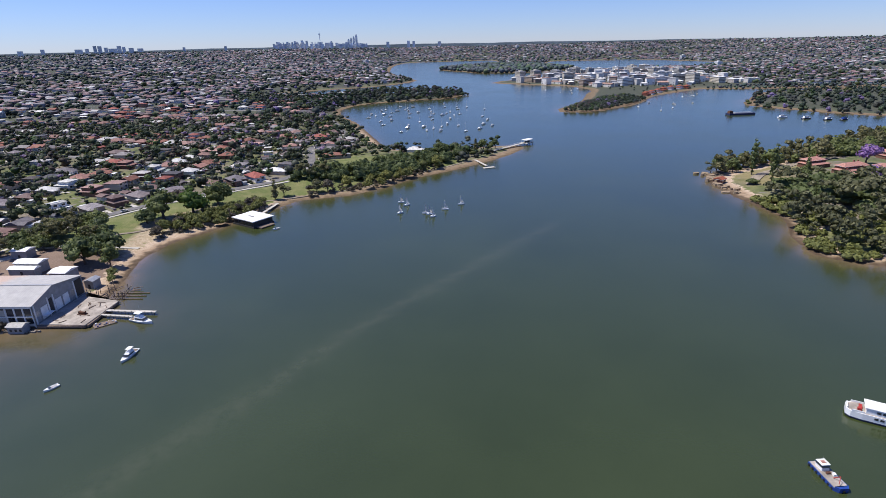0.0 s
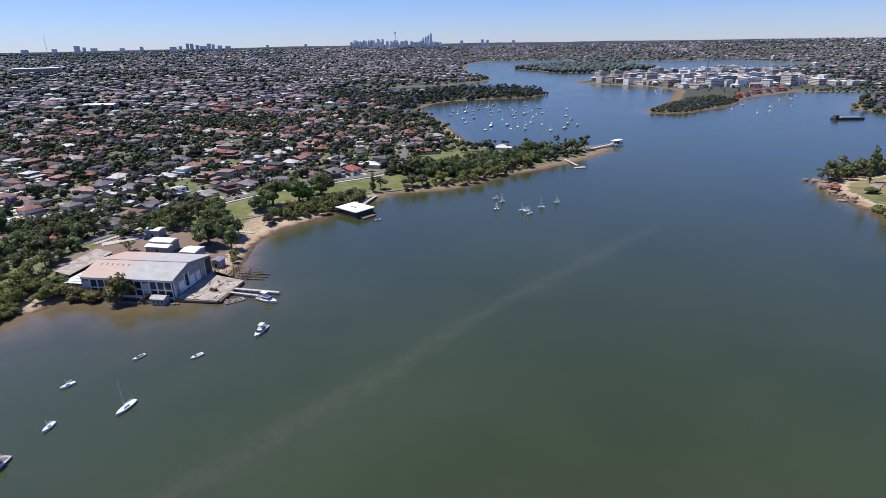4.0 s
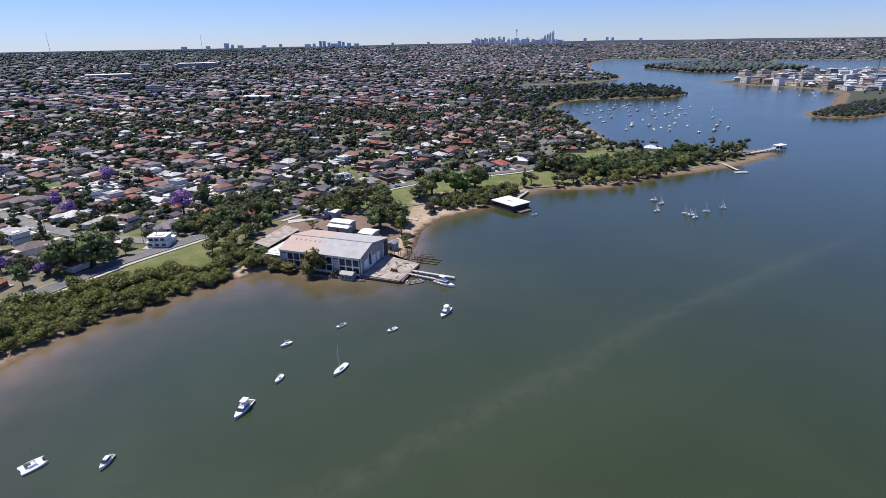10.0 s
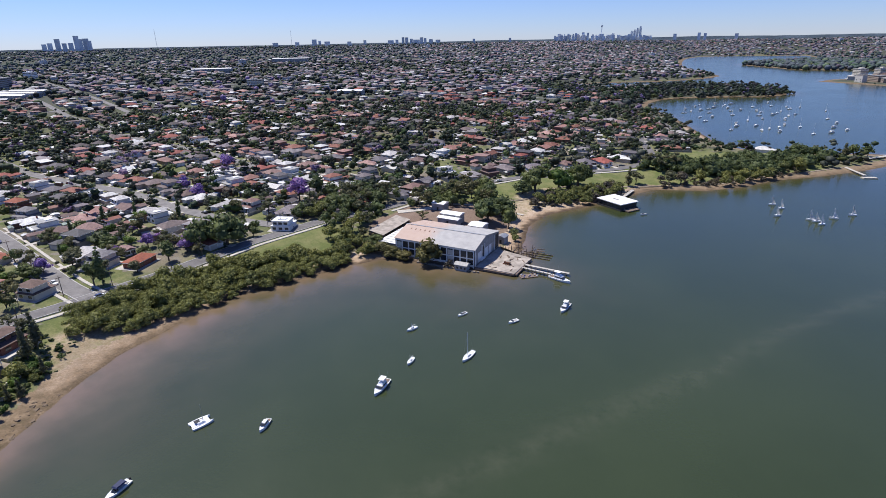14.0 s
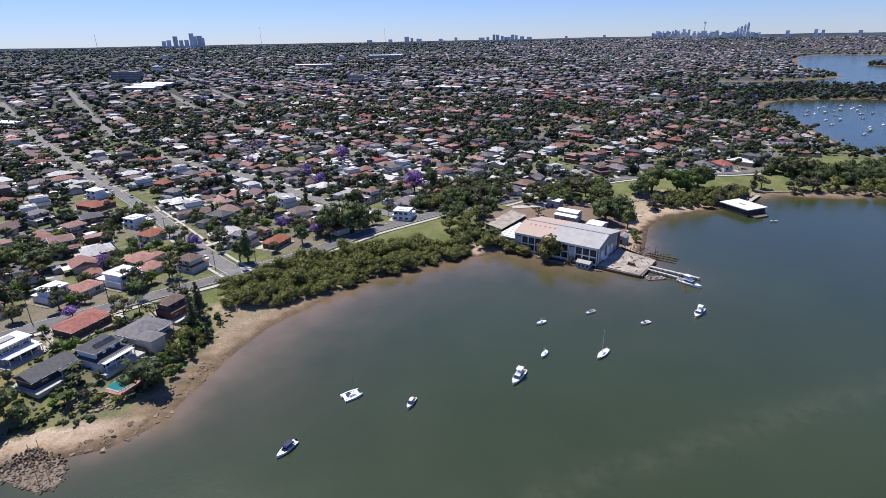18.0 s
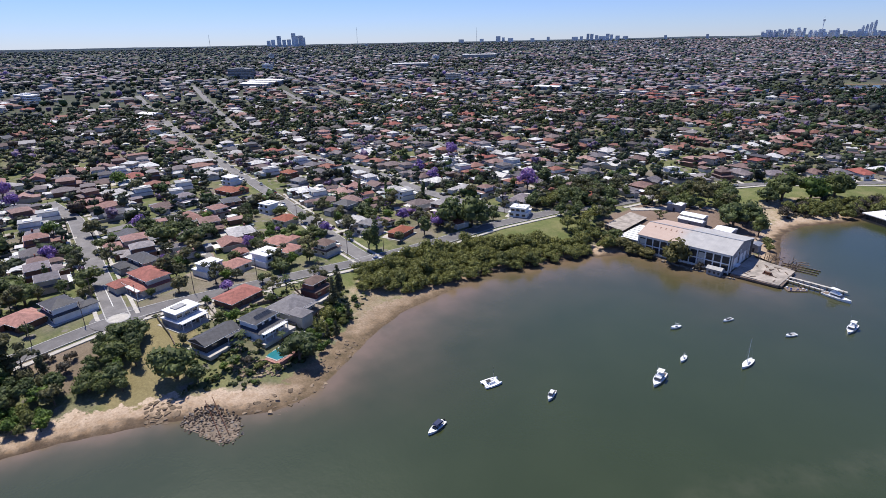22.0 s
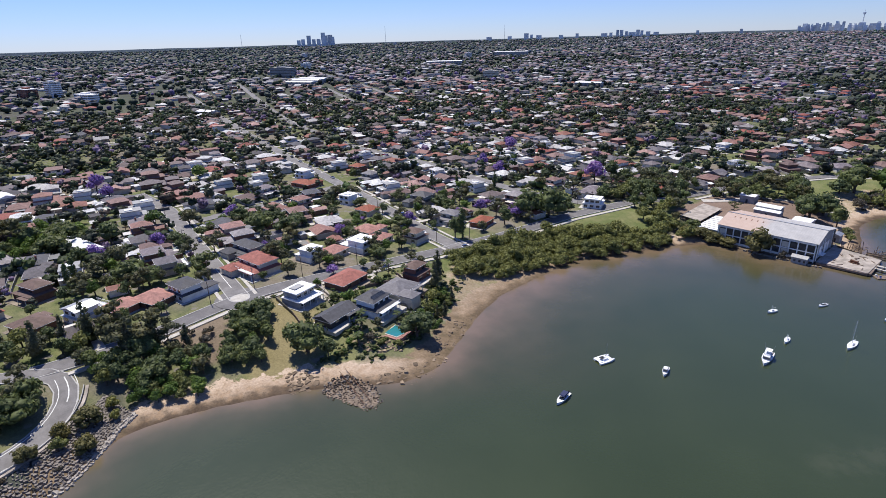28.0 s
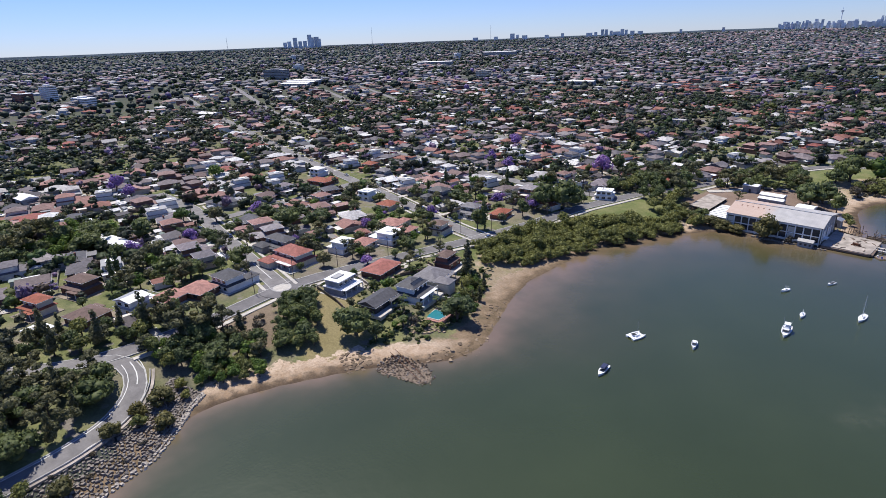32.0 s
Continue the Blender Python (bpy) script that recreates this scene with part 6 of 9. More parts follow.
for _k in range(6):
    _x = X0 + 4 + _k * 2.6
    part("skylight", Shape().add([(_x, Y0 + 3, EAVE + 0.65), (_x + 0.5, Y0 + 3, EAVE + 0.65), (_x + 0.5, _mid - 3, RIDGE - 0.55), (_x, _mid - 3, RIDGE - 0.55)], [(0, 1, 2, 3)]), M["rust"], shed)
for _k in range(9):
    _x = X0 + 5 + _k * 4.2
    part("roof_vent", Shape().box(_x, _x + 2.4, _mid + 4.5, _mid + 5.0, RIDGE - 1.15, RIDGE - 0.75), M["steel"], shed)
_gable = [(X1, Y0, 1.0), (X1, Y1, 1.0), (X1, Y1, EAVE - 0.1), (X1, _mid, RIDGE - 0.1), (X1, Y0, EAVE - 0.1)]
part("gable_wall", Shape().add(_gable + [(x - 0.3, y, z) for x, y, z in _gable], [(0, 1, 2, 3, 4), (9, 8, 7, 6, 5)]), M["grey"], shed)
_g2 = [(X0 + 0.3 - (x - X1), y, z) for x, y, z in _gable]
part("gable_wall", Shape().add(_g2 + [(x - 0.3, y, z) for x, y, z in _g2], [(4, 3, 2, 1, 0), (5, 6, 7, 8, 9)]), M["grey"], shed)
part("rear_wall", Shape().box(X0, X1 - 0.32, Y1 - 0.3, Y1, -0.5, EAVE - 0.06), M["grey"], shed)
# The long river front: white frame of posts and rails with dark bays behind.
part("front_backing", Shape().box(X0, X1 - 0.32, Y0 + 0.35, Y0 + 0.5, -0.5, EAVE - 0.1), M["dark"], shed)
for _k in range(13):
    _x = X0 + 0.2 + _k * (X1 - X0 - 1.0) / 12
    part("post", Shape().box(_x, _x + 0.5, Y0, Y0 + 0.34, -0.8, EAVE - 0.1), M["white"], shed)
for _z in (0.6, 4.4, 8.2):
    part("rail", Shape().box(X0, X1 - 0.35, Y0 + 0.05, Y0 + 0.32, _z, _z + (1.0 if _z != 4.4 else 0.45)), M["white"], shed)
for _k in range(12):
    _x = X0 + 0.9 + _k * (X1 - X0 - 1.0) / 12
    for _z in (1.7, 5.0):
        if not (_k in (10,) and _z < 2):
            part("window", Shape().box(_x, _x + 2.7, Y0 + 0.24, Y0 + 0.34, _z, _z + 2.5), M["glass" if _k % 4 else "cream"], shed)
# The gable end towards the wharf: tall openings and panels.
for _y, _w, _h, _m, _n in ((Y0 + 1.2, 1.8, 4.5, "steel", "panel"), (Y0 + 4.0, 3.6, 5.0, "white", "panel"), (Y0 + 8.6, 2.2, 6.5, "dark", "doorway"), (Y0 + 12.2, 3.6, 4.6, "white", "panel"), (Y0 + 16.8, 3.4, 4.6, "white", "panel"),
                           (Y0 + 21.2, 2.6, 4.4, "steel", "panel"), (Y0 + 24.6, 4.8, 7.2, "dark", "doorway")):
    part(_n, Shape().box(X1 - 0.05, X1 + 0.1, _y, _y + _w, 1.6, 1.6 + _h), M[_m], shed)
for _y in (Y0 + 0.4, Y0 + 8.0, Y0 + 11.2, Y0 + 24.0):
    part("pilaster", Shape().box(X1, X1 + 0.3, _y, _y + 0.5, 1.0, EAVE - 0.2), M["white"], shed)
tagged(part("awning", Shape().box(X1 + 0.1, X1 + 1.9, Y0 + 4, Y0 + 9, 3.0, 3.15), M["white"], shed), "")

lean_to = thing("annex", "low white-roofed annex against the shed's end", "shed")
part("wall", Shape().box(-33, -22.9, 43, 66, 0, 5.2), M["grey"], lean_to)
part("roof", Shape().box(-33.6, -22.8, 42.4, 66.6, 5.2, 5.5), M["white"], lean_to)
for _k in range(7):
    part("batten", Shape().box(-33.5, -22.9, 44 + _k * 3.2, 44.2 + _k * 3.2, 5.5, 5.65), M["grey"], lean_to)
slip = thing("storage_shed", "long grey sheeted roof over an old slipway", "shed")
part("roof", Shape().add([(-46, 52, 6.4), (-34.2, 48, 6.4), (-34.2, 76, 6.8), (-46, 80, 6.8), (-46, 52, 6.6), (-34.2, 48, 6.6), (-34.2, 76, 7.0), (-46, 80, 7.0)], [(0, 3, 2, 1), (4, 5, 6, 7), (0, 1, 5, 4), (1, 2, 6, 5), (2, 3, 7, 6), (3, 0, 4, 7)]), M["concrete"], slip)
for _x, _y in ((-45.5, 53), (-35, 49.5), (-35, 75), (-45.5, 79)):
    part("post", Shape().box(_x, _x + 0.4, _y, _y + 0.4, 2, 6.5), M["timber"], slip)
hut = thing("waterside_hut", "small white hut on the water's edge", "hut")
part("wall", Shape().box(12.5, 18.5, 36.4, 40.2, -0.6, 2.7), M["grey"], hut)
part("roof", Shape().hip(12.1, 18.9, 36.0, 40.6, 2.704, 0.9, gable=True), M["kerb"], hut)
for _x in (13.4, 15.4, 17.2):
    part("window", Shape().box(_x, _x + 0.9, 36.34, 36.45, 0.9, 1.9), M["glass"], hut)
for _n, (_x, _y, _w, _d, _h) in enumerate([(-14, 88, 12, 6, 4.2), (-13, 82, 12.5, 4, 3.2), (4, 83, 8, 8, 4.0), (20, 78, 4, 5, 3.4), (-30, 104, 8, 6, 4.0)]):
    o = thing("site_shed", "white-roofed site building behind the boat shed", "shed", "site sheds", pose(_x, _y, ground_at(_x, _y), 0, 0, -3))
    part("wall", Shape().box(-_w / 2, _w / 2, -_d / 2, _d / 2, -1, _h), M["grey"], o)
    part("roof", Shape().hip(-_w / 2 - 0.4, _w / 2 + 0.4, -_d / 2 - 0.4, _d / 2 + 0.4, _h + 0.004, 0.8, gable=True), M["white" if _n != 3 else "steel"], o)
    part("door", Shape().box(-0.6, 0.6, -_d / 2 - 0.05, -_d / 2 + 0.05, 0, 2.1), M["dark"], o)

wharf = tagged(thing("wharf", "", "wharf"), "weathered timber-edged concrete wharf deck with debris", "wharf")
part("deck", Shape().slab([(21.2, 41.4), (40.4, 40.2), (41.4, 61.6), (23.4, 66.6), (21.6, 71.5)], 1.05, 1.5), M["concrete"], wharf)
part("fascia", Shape().box(21.4, 40.2, 39.95, 40.9, 0.35, 1.2), M["timber"], wharf)
part("fascia", Shape().box(40.5, 41.45, 40.6, 61.4, 0.35, 1.2), M["timber"], wharf)
for _k in range(11):
    part("pile", Shape().tube((22.2 + _k * 1.8, 40.6, -3), (22.2 + _k * 1.8, 40.6, 1.25), 0.2, 0.18, 8), M["timber"], wharf)
for _k in range(8):
    part("pile", Shape().tube((41.0, 43 + _k * 2.5, -3), (41.0, 43 + _k * 2.5, 1.25), 0.2, 0.18, 8), M["timber"], wharf)
for _k in range(16):
    _x, _y, _a = rng.uniform(25, 39), rng.uniform(43, 60), rng.uniform(0, 180)
    o = thing("timber_beam", "loose weathered beam lying on the wharf deck", "timber", "wharf debris", pose(_x, _y, 1.5, 0, 0, _a))
    part("beam", Shape().box(-rng.uniform(0.6, 2.2), rng.uniform(0.6, 2.0), -0.13, 0.13, 0, 0.26), M["timber"], o)
o = thing("machine", "rusting winch frame on the wharf deck", "machinery", at=pose(33.5, 49.5, 1.5, 0, 0, -12))
part("base", Shape().box(-1.9, 1.9, -0.8, 0.8, 0, 0.35), M["rust"], o)
part("drum", Shape().tube((-1.2, 0, 0.8), (1.2, 0, 0.8), 0.45, 0.45, 10), M["rust"], o)
for _x in (-1.4, 1.3):
    part("bracket", Shape().box(_x, _x + 0.14, -0.6, 0.6, 0.3, 1.3), M["rust"], o)
for _a, _b, _w in (((39.6, 53.4), (62.4, 51.6), 1.5), ((38.8, 49.8), (54.8, 47.6), 1.2)):
    o = thing("jetty", "narrow white-topped finger jetty on timber piles", "jetty")
    d = (Vector(_b) - Vector(_a)).normalized()
    nrm = Vector((-d.y, d.x)) * _w / 2
    part("deck", Shape().slab([tuple(Vector(_a) - nrm), tuple(Vector(_b) - nrm), tuple(Vector(_b) + nrm), tuple(Vector(_a) + nrm)], 1.0, 1.3), M["path"], o)
    for _k in range(8):
        p = Vector(_a).lerp(Vector(_b), (_k + 0.5) / 8)
        for _s in (-1, 1):
            q = p + nrm * _s
            part("pile", Shape().tube((q.x, q.y, -3), (q.x, q.y, 1.55), 0.14, 0.13, 7), M["timber"], o)
# Tumbled remains of the old slipway beside the wharf.
_ruin = thing("slipway_ruin", "collapsed timber slipway with leaning piles", "ruin")
for _k in range(46):
    _x, _y = rng.uniform(25, 41), rng.uniform(63, 76)
    if rng.random() < 0.35:
        part("pile", Shape().tube((_x, _y, -1.5), (_x + rng.normal(0, 0.4), _y + rng.normal(0, 0.4), rng.uniform(2.0, 4.6)), 0.16, 0.13, 6), M["timber"], _ruin)
    else:
        _a, _l = rng.choice([0.05, 1.45]) + rng.normal(0, 0.12), rng.uniform(2, 5)
        part("beam", Shape().tube((_x, _y, rng.uniform(0.3, 1.2)), (_x + _l * math.cos(_a), _y + _l * math.sin(_a), rng.uniform(0.3, 1.4)), 0.15, 0.15, 6), M["timber"], _ruin)
for _y in (66, 69, 72):
    part("rail", Shape().box(34, 49, _y - 0.12, _y + 0.12, 0.05, 0.4), M["timber"], _ruin)
o = thing("pontoon", "small floating pontoon heaped with gear", "pontoon", at=pose(46, 43.6, 0, 0, 0, 40))
part("deck", Shape().box(-4, 4, -1.9, 1.9, -0.3, 0.35), M["timber"], o)
for _k in range(18):
    _x, _y, _s = rng.uniform(-3.6, 3.4), rng.uniform(-1.6, 1.4), rng.uniform(0.25, 0.8)
    part("crate", Shape().box(_x, _x + _s, _y, _y + _s * 0.7, 0.354, 0.354 + _s * 0.6, inset=0.04), M[["white", "concrete", "blue", "timber"][_k % 4]], o)
_wall = thing("sea_wall", "low stone sea wall in front of the shed", "wall")
for _k in range(34):
    _x = -8 + _k * 0.95 + rng.uniform(-0.2, 0.2)
    part("stone", Shape().box(_x, _x + rng.uniform(0.7, 1.1), 36.6 + rng.uniform(-0.7, 0.5) + (0.6 if _x > 10 else 0), 38.2, -0.8, rng.uniform(0.3, 0.8), inset=0.12), M["boulder"], _wall)

# ---- boat club float, ferry pier and small jetty ----
club = thing("floating_boathouse", "white flat-roofed floating boathouse with dark sides", "boathouse", at=pose(60.5, 172.5, 0, 0, 0, -33))
part("hull", Shape().box(-10, 10, -7.6, 7.6, -0.6, 0.8), M["dark"], club)
part("wall", Shape().box(-9.4, 9.4, -7.0, 7.0, 0.8, 3.9), M["dark"], club)
part("roof", Shape().box(-10.2, 10.2, -7.8, 7.8, 3.904, 4.35), M["white"], club)
part("deck", Shape().box(10.02, 14.5, -5.5, 4.5, 0.2, 0.8), M["timber"], club)
part("roof_hatch", Shape().box(-2.5, 2.0, -1.2, -0.4, 4.354, 4.7), M["grey"], club)
for _k in range(5):
    part("opening", Shape().box(-8 + _k * 3.4, -5.4 + _k * 3.4, -7.08, -6.95, 1.0, 3.2), M["glass"], club)
for _k in range(4):
    part("rail_post", Shape().tube((11 + _k * 1.1, -5.3, 0.8), (11 + _k * 1.1, -5.3, 1.9), 0.05, 0.05, 6), M["steel"], club)
o = thing("gangway", "sloping gangway from the park to the boathouse", "gangway")
d = (Vector((64, 211)) - Vector((60.2, 184))).normalized()
nrm = Vector((-d.y, d.x)) * 1.1
part("deck", Shape().slab([tuple(Vector((60.2, 184)) - nrm), tuple(Vector((64, 211)) - nrm), tuple(Vector((64, 211)) + nrm), tuple(Vector((60.2, 184)) + nrm)], 1.3, 1.6), M["path"], o)
for _s in (-1, 1):
    q0, q1 = Vector((60.2, 184)) + nrm * _s, Vector((64, 211)) + nrm * _s
    part("handrail", Shape().tube((q0.x, q0.y, 2.6), (q1.x, q1.y, 2.6), 0.06, 0.06, 6), M["steel"], o)


def pier_line(name, label, a, b, width, z, rails=True, count=12):
    o = thing(name, label, "pier")
    a, b = Vector(a), Vector(b)
    d = (b - a).normalized()
    nrm = Vector((-d.y, d.x)) * width / 2
    part("deck", Shape().slab([tuple(a - nrm), tuple(b - nrm), tuple(b + nrm), tuple(a + nrm)], z - 0.3, z), M["path"], o)
    for k in range(count):
        p = a.lerp(b, (k + 0.5) / count)
        for s in (-1, 1):
            q = p + nrm * s * 0.9
            part("pile", Shape().tube((q.x, q.y, -4), (q.x, q.y, z - 0.3), 0.2, 0.2, 7), M["timber"], o)
    if rails:
        for s in (-1, 1):
            q0, q1 = a + nrm * s * 0.95, b + nrm * s * 0.95
            part("handrail", Shape().tube((q0.x, q0.y, z + 1.05), (q1.x, q1.y, z + 1.05), 0.07, 0.07, 6), M["white"], o)
    return o


pier_line("ferry_pier", "long ferry pier with white handrails", (212, 374), (255, 424), 3.0, 2.4)
o = thing("pier_shelter", "white-roofed waiting shelter at the end of the pier", "shelter", at=pose(259.5, 428, 0, 0, 0, 50))
part("deck", Shape().box(-7, 7, -4.5, 4.5, 1.9, 2.3), M["path"], o)
part("roof", Shape().hip(-6, 6, -3.5, 3.5, 5.2, 1.0), M["white"], o)
for _x in (-5.4, 0, 5.2):
    for _y in (-3.1, 3.0):
        part("post", Shape().box(_x, _x + 0.2, _y, _y + 0.2, 2.3, 5.2), M["white"], o)
        part("pile", Shape().tube((_x, _y, -4), (_x, _y, 1.9), 0.25, 0.25, 8), M["timber"], o)
part("screen", Shape().box(-5, 5, -0.08, 0.08, 2.3, 4.2), M["glass"], o)
pier_line("small_jetty", "short pale jetty with a floating landing", (202.6, 348), (211.5, 322), 2.2, 1.2, False, 6)
o = thing("landing", "low floating landing stage", "landing", at=pose(213.5, 318, 0, 0, 0, 20))
part("deck", Shape().box(-5, 5, -2, 2, -0.3, 0.55), M["path"], o)

# ---- boats ----
def hull_shape(length, beam, depth, rake=0.14, flare=0.75, n=9, stern=0.85):
    """A hull with a pointed bow at +x: rings from transom to stem."""
    s = Shape()
    rows = []
    for k in range(n):
        t = k / (n - 1)
        x = -length / 2 + length * t
        w = beam / 2 * (stern + (1 - stern) * math.sin(min(1, t * 2.2) * math.pi / 2)) * (1 - max(0, (t - 0.45) / 0.55) ** 2.2)
        w = max(w, 0.03)
        sheer = depth * (0.78 + 0.3 * t * t)
        x += rake * length * 0.25 * t * t
        rows.append([(x, -w, sheer), (x - rake * length * 0.06 * t, -w * flare, 0.02), (x - rake * length * 0.1 * t, 0, -0.35 * depth * (1 - t ** 3)), (x - rake * length * 0.06 * t, w * flare, 0.02), (x, w, sheer)])
    v = [p for r in rows for p in r]
    f = []
    for k in range(n - 1):
        for j in range(4):
            f.append((k * 5 + j, (k + 1) * 5 + j, (k + 1) * 5 + j + 1, k * 5 + j + 1))
    f.append((0, 1, 2, 3, 4))
    s.add(v, f)
    deck = Shape()
    dv, df = [], []
    for r in rows:
        dv += [(r[0][0], r[0][1] * 0.97, r[0][2] - 0.06), (r[4][0], r[4][1] * 0.97, r[4][2] - 0.06)]
    for k in range(n - 1):
        df.append((2 * k, 2 * k + 2, 2 * k + 3, 2 * k + 1))
    deck.add(dv, df)
    return s, deck


def cabin_shape(x0, x1, y, z0, z1, slope=0.5, side=0.15):
    return Shape().add([(x0, -y, z0), (x1, -y * 0.9, z0), (x1, y * 0.9, z0), (x0, y, z0), (x0 + 0.12, -y + side, z1), (x1 - slope, -y * 0.9 + side, z1), (x1 - slope, y * 0.9 - side, z1), (x0 + 0.12, y - side, z1)],
                       [(0, 3, 2, 1), (4, 5, 6, 7), (0, 1, 5, 4), (1, 2, 6, 5), (2, 3, 7, 6), (3, 0, 4, 7)])


def cruiser(length, beam, fly=True, name="motor_cruiser", label="white motor cruiser with a flybridge on a mooring", canvas=None):
    o = thing(name, label, "boat", "moored boats")
    h, d = hull_shape(length, beam, 1.15)
    part("hull", h, M["gel"], o)
    part("deck", d, M["gel"], o)
    part("cabin", cabin_shape(-length * 0.22, length * 0.22, beam * 0.36, 0.95, 2.1, 1.0), M["gel"], o)
    part("windscreen", cabin_shape(-length * 0.18, length * 0.235, beam * 0.372, 1.4, 1.9, 0.55, 0.02), M["glass"], o)
    part("cockpit", Shape().box(-length * 0.46, -length * 0.25, -beam * 0.34, beam * 0.34, 0.86, 0.95), M["timber"], o)
    part("waterline", Shape().box(-length * 0.497, -length * 0.49, -beam * 0.36, beam * 0.36, 0.0, 0.5), M["navy"], o)
    if fly:
        part("flybridge", cabin_shape(-length * 0.2, length * 0.08, beam * 0.3, 2.1, 2.7, 0.3), M["gel"], o)
        part("hardtop", Shape().box(-length * 0.24, length * 0.03, -beam * 0.3, beam * 0.3, 3.7, 3.82), M[canvas or "white"], o)
        for x in (-length * 0.22, length * 0.0):
            for y in (-beam * 0.28, beam * 0.28):
                part("strut", Shape().tube((x, y, 2.6), (x, y, 3.72), 0.04, 0.04, 6), M["steel"], o)
        for y in (-beam * 0.3, beam * 0.3):
            part("outrigger", Shape().tube((-length * 0.1, y, 2.6), (-length * 0.22, y * 1.6, 6.2), 0.04, 0.02, 5), M["steel"], o)
    elif canvas:
        part("canopy", cabin_shape(-length * 0.4, length * 0.1, beam * 0.4, 2.0, 2.3, 0.4), M[canvas], o)
    rail = Shape()
    for k in range(6):
        t = 0.55 + k * 0.08
        x = -length / 2 + length * t
        w = beam / 2 * (1 - max(0, (t - 0.45) / 0.55) ** 2.2) * 0.93
        for s in (-1, 1):
            rail.tube((x, s * w, 1.05), (x, s * w, 1.7), 0.025, 0.025, 5)
    part("bow_rail", rail, M["steel"], o)
    return o


def yacht(length, beam, mast, name="sailing_yacht", label="white sailing yacht with a bare mast", sail=False, colour="gel", plain=False):
    o = thing(name, label, "boat", "moored boats")
    h, d = hull_shape(length, beam, 0.95, stern=0.6)
    part("hull", h, M[colour], o)
    part("deck", d, M["gel"], o)
    part("coachroof", cabin_shape(-length * 0.12, length * 0.22, beam * 0.27, 0.78, 1.25, 0.6), M["gel"], o)
    part("portlight", cabin_shape(-length * 0.08, length * 0.17, beam * 0.275, 0.9, 1.08, 0.3, 0.02), M["glass"], o)
    part("mast", Shape().tube((length * 0.08, 0, 0.8), (length * 0.08, 0, mast), 0.11, 0.07, 8), M["white"], o)
    part("boom", Shape().tube((length * 0.08, 0, 1.9), (-length * 0.32, 0, 1.95), 0.09, 0.08, 7), M["white" if not sail else "steel"], o)
    if plain:
        return o
    part("spreader", Shape().tube((length * 0.08, -0.8, mast * 0.62), (length * 0.08, 0.8, mast * 0.62), 0.03, 0.03, 5), M["steel"], o)
    for x, z in ((length * 0.5, 1.1), (-length * 0.48, 0.9)):
        part("stay", Shape().tube((x, 0, z), (length * 0.08, 0, mast * 0.98), 0.02, 0.02, 4), M["steel"], o)
    if sail:
        part("sail", Shape().add([(length * 0.06, 0, 1.2), (-length * 0.42, 0.25, 1.25), (-length * 0.1, 0.35, mast * 0.55), (length * 0.06, 0.05, mast * 0.97)], [(0, 1, 2), (0, 2, 3), (2, 1, 0), (3, 2, 0)]), M["white"], o)
    return o


def runabout(length, beam, canvas=None, label="small white runabout on a mooring", dark=False):
    o = thing("runabout", label, "boat", "moored boats")
    h, d = hull_shape(length, beam, 0.8)
    part("hull", h, M["gel"], o)
    part("deck", d, M["gel"], o)
    part("cockpit", Shape().box(-length * 0.38, length * 0.1, -beam * 0.3, beam * 0.3, 0.6, 0.68), M["dark" if dark else "grey"], o)
    part("windscreen", cabin_shape(length * 0.05, length * 0.2, beam * 0.33, 0.68, 1.1, 0.4), M["glass"], o)
    part("outboard", Shape().box(-length * 0.55, -length * 0.48, -0.2, 0.2, 0.1, 1.0, inset=0.04), M["black"], o)
    if canvas:
        part("canopy", cabin_shape(-length * 0.3, length * 0.12, beam * 0.4, 1.5, 1.8, 0.3), M[canvas], o)
        for x in (-length * 0.28, length * 0.05):
            for y in (-beam * 0.38, beam * 0.38):
                part("strut", Shape().tube((x, y, 0.7), (x, y, 1.55), 0.03, 0.03, 5), M["steel"], o)
    return o


def catamaran(length, beam):
    o = thing("catamaran", "white sailing catamaran with a short mast", "boat", "moored boats")
    for s in (-1, 1):
        h, d = hull_shape(length, 1.75, 0.9)
        for shape, nm in ((h, "hull"), (d, "deck")):
            shape.v = [(x, y + s * (beam / 2 - 0.6), z) for x, y, z in shape.v]
            part(nm, shape, M["gel"], o)
    part("bridge_deck", Shape().box(-length * 0.47, length * 0.4, -beam / 2 + 0.6, beam / 2 - 0.6, 0.55, 0.8), M["gel"], o)
    part("cabin", cabin_shape(-length * 0.2, length * 0.2, beam * 0.3, 0.8, 1.5, 0.7), M["gel"], o)
    part("hatch", Shape().box(-length * 0.3, -length * 0.05, -beam * 0.16, beam * 0.2, 1.5, 1.62), M["dark"], o)
    part("mast", Shape().tube((length * 0.12, 0, 0.9), (length * 0.12, 0, 7.5), 0.08, 0.05, 7), M["steel"], o)
    part("boom", Shape().tube((length * 0.12, 0, 2.0), (-length * 0.3, 0.1, 2.1), 0.12, 0.1, 7), M["dark"], o)
    return o


def moor(ob, a, b, size=1.0):
    """Lay a boat with its bow at a and its stern at b."""
    a, b = Vector(a), Vector(b)
    c = (a + b) / 2
    ob.matrix_world = pose(c.x, c.y, 0.0, 0, 0, math.degrees(math.atan2(a.y - b.y, a.x - b.x))) @ Matrix.Scale(size, 4)
    return ob


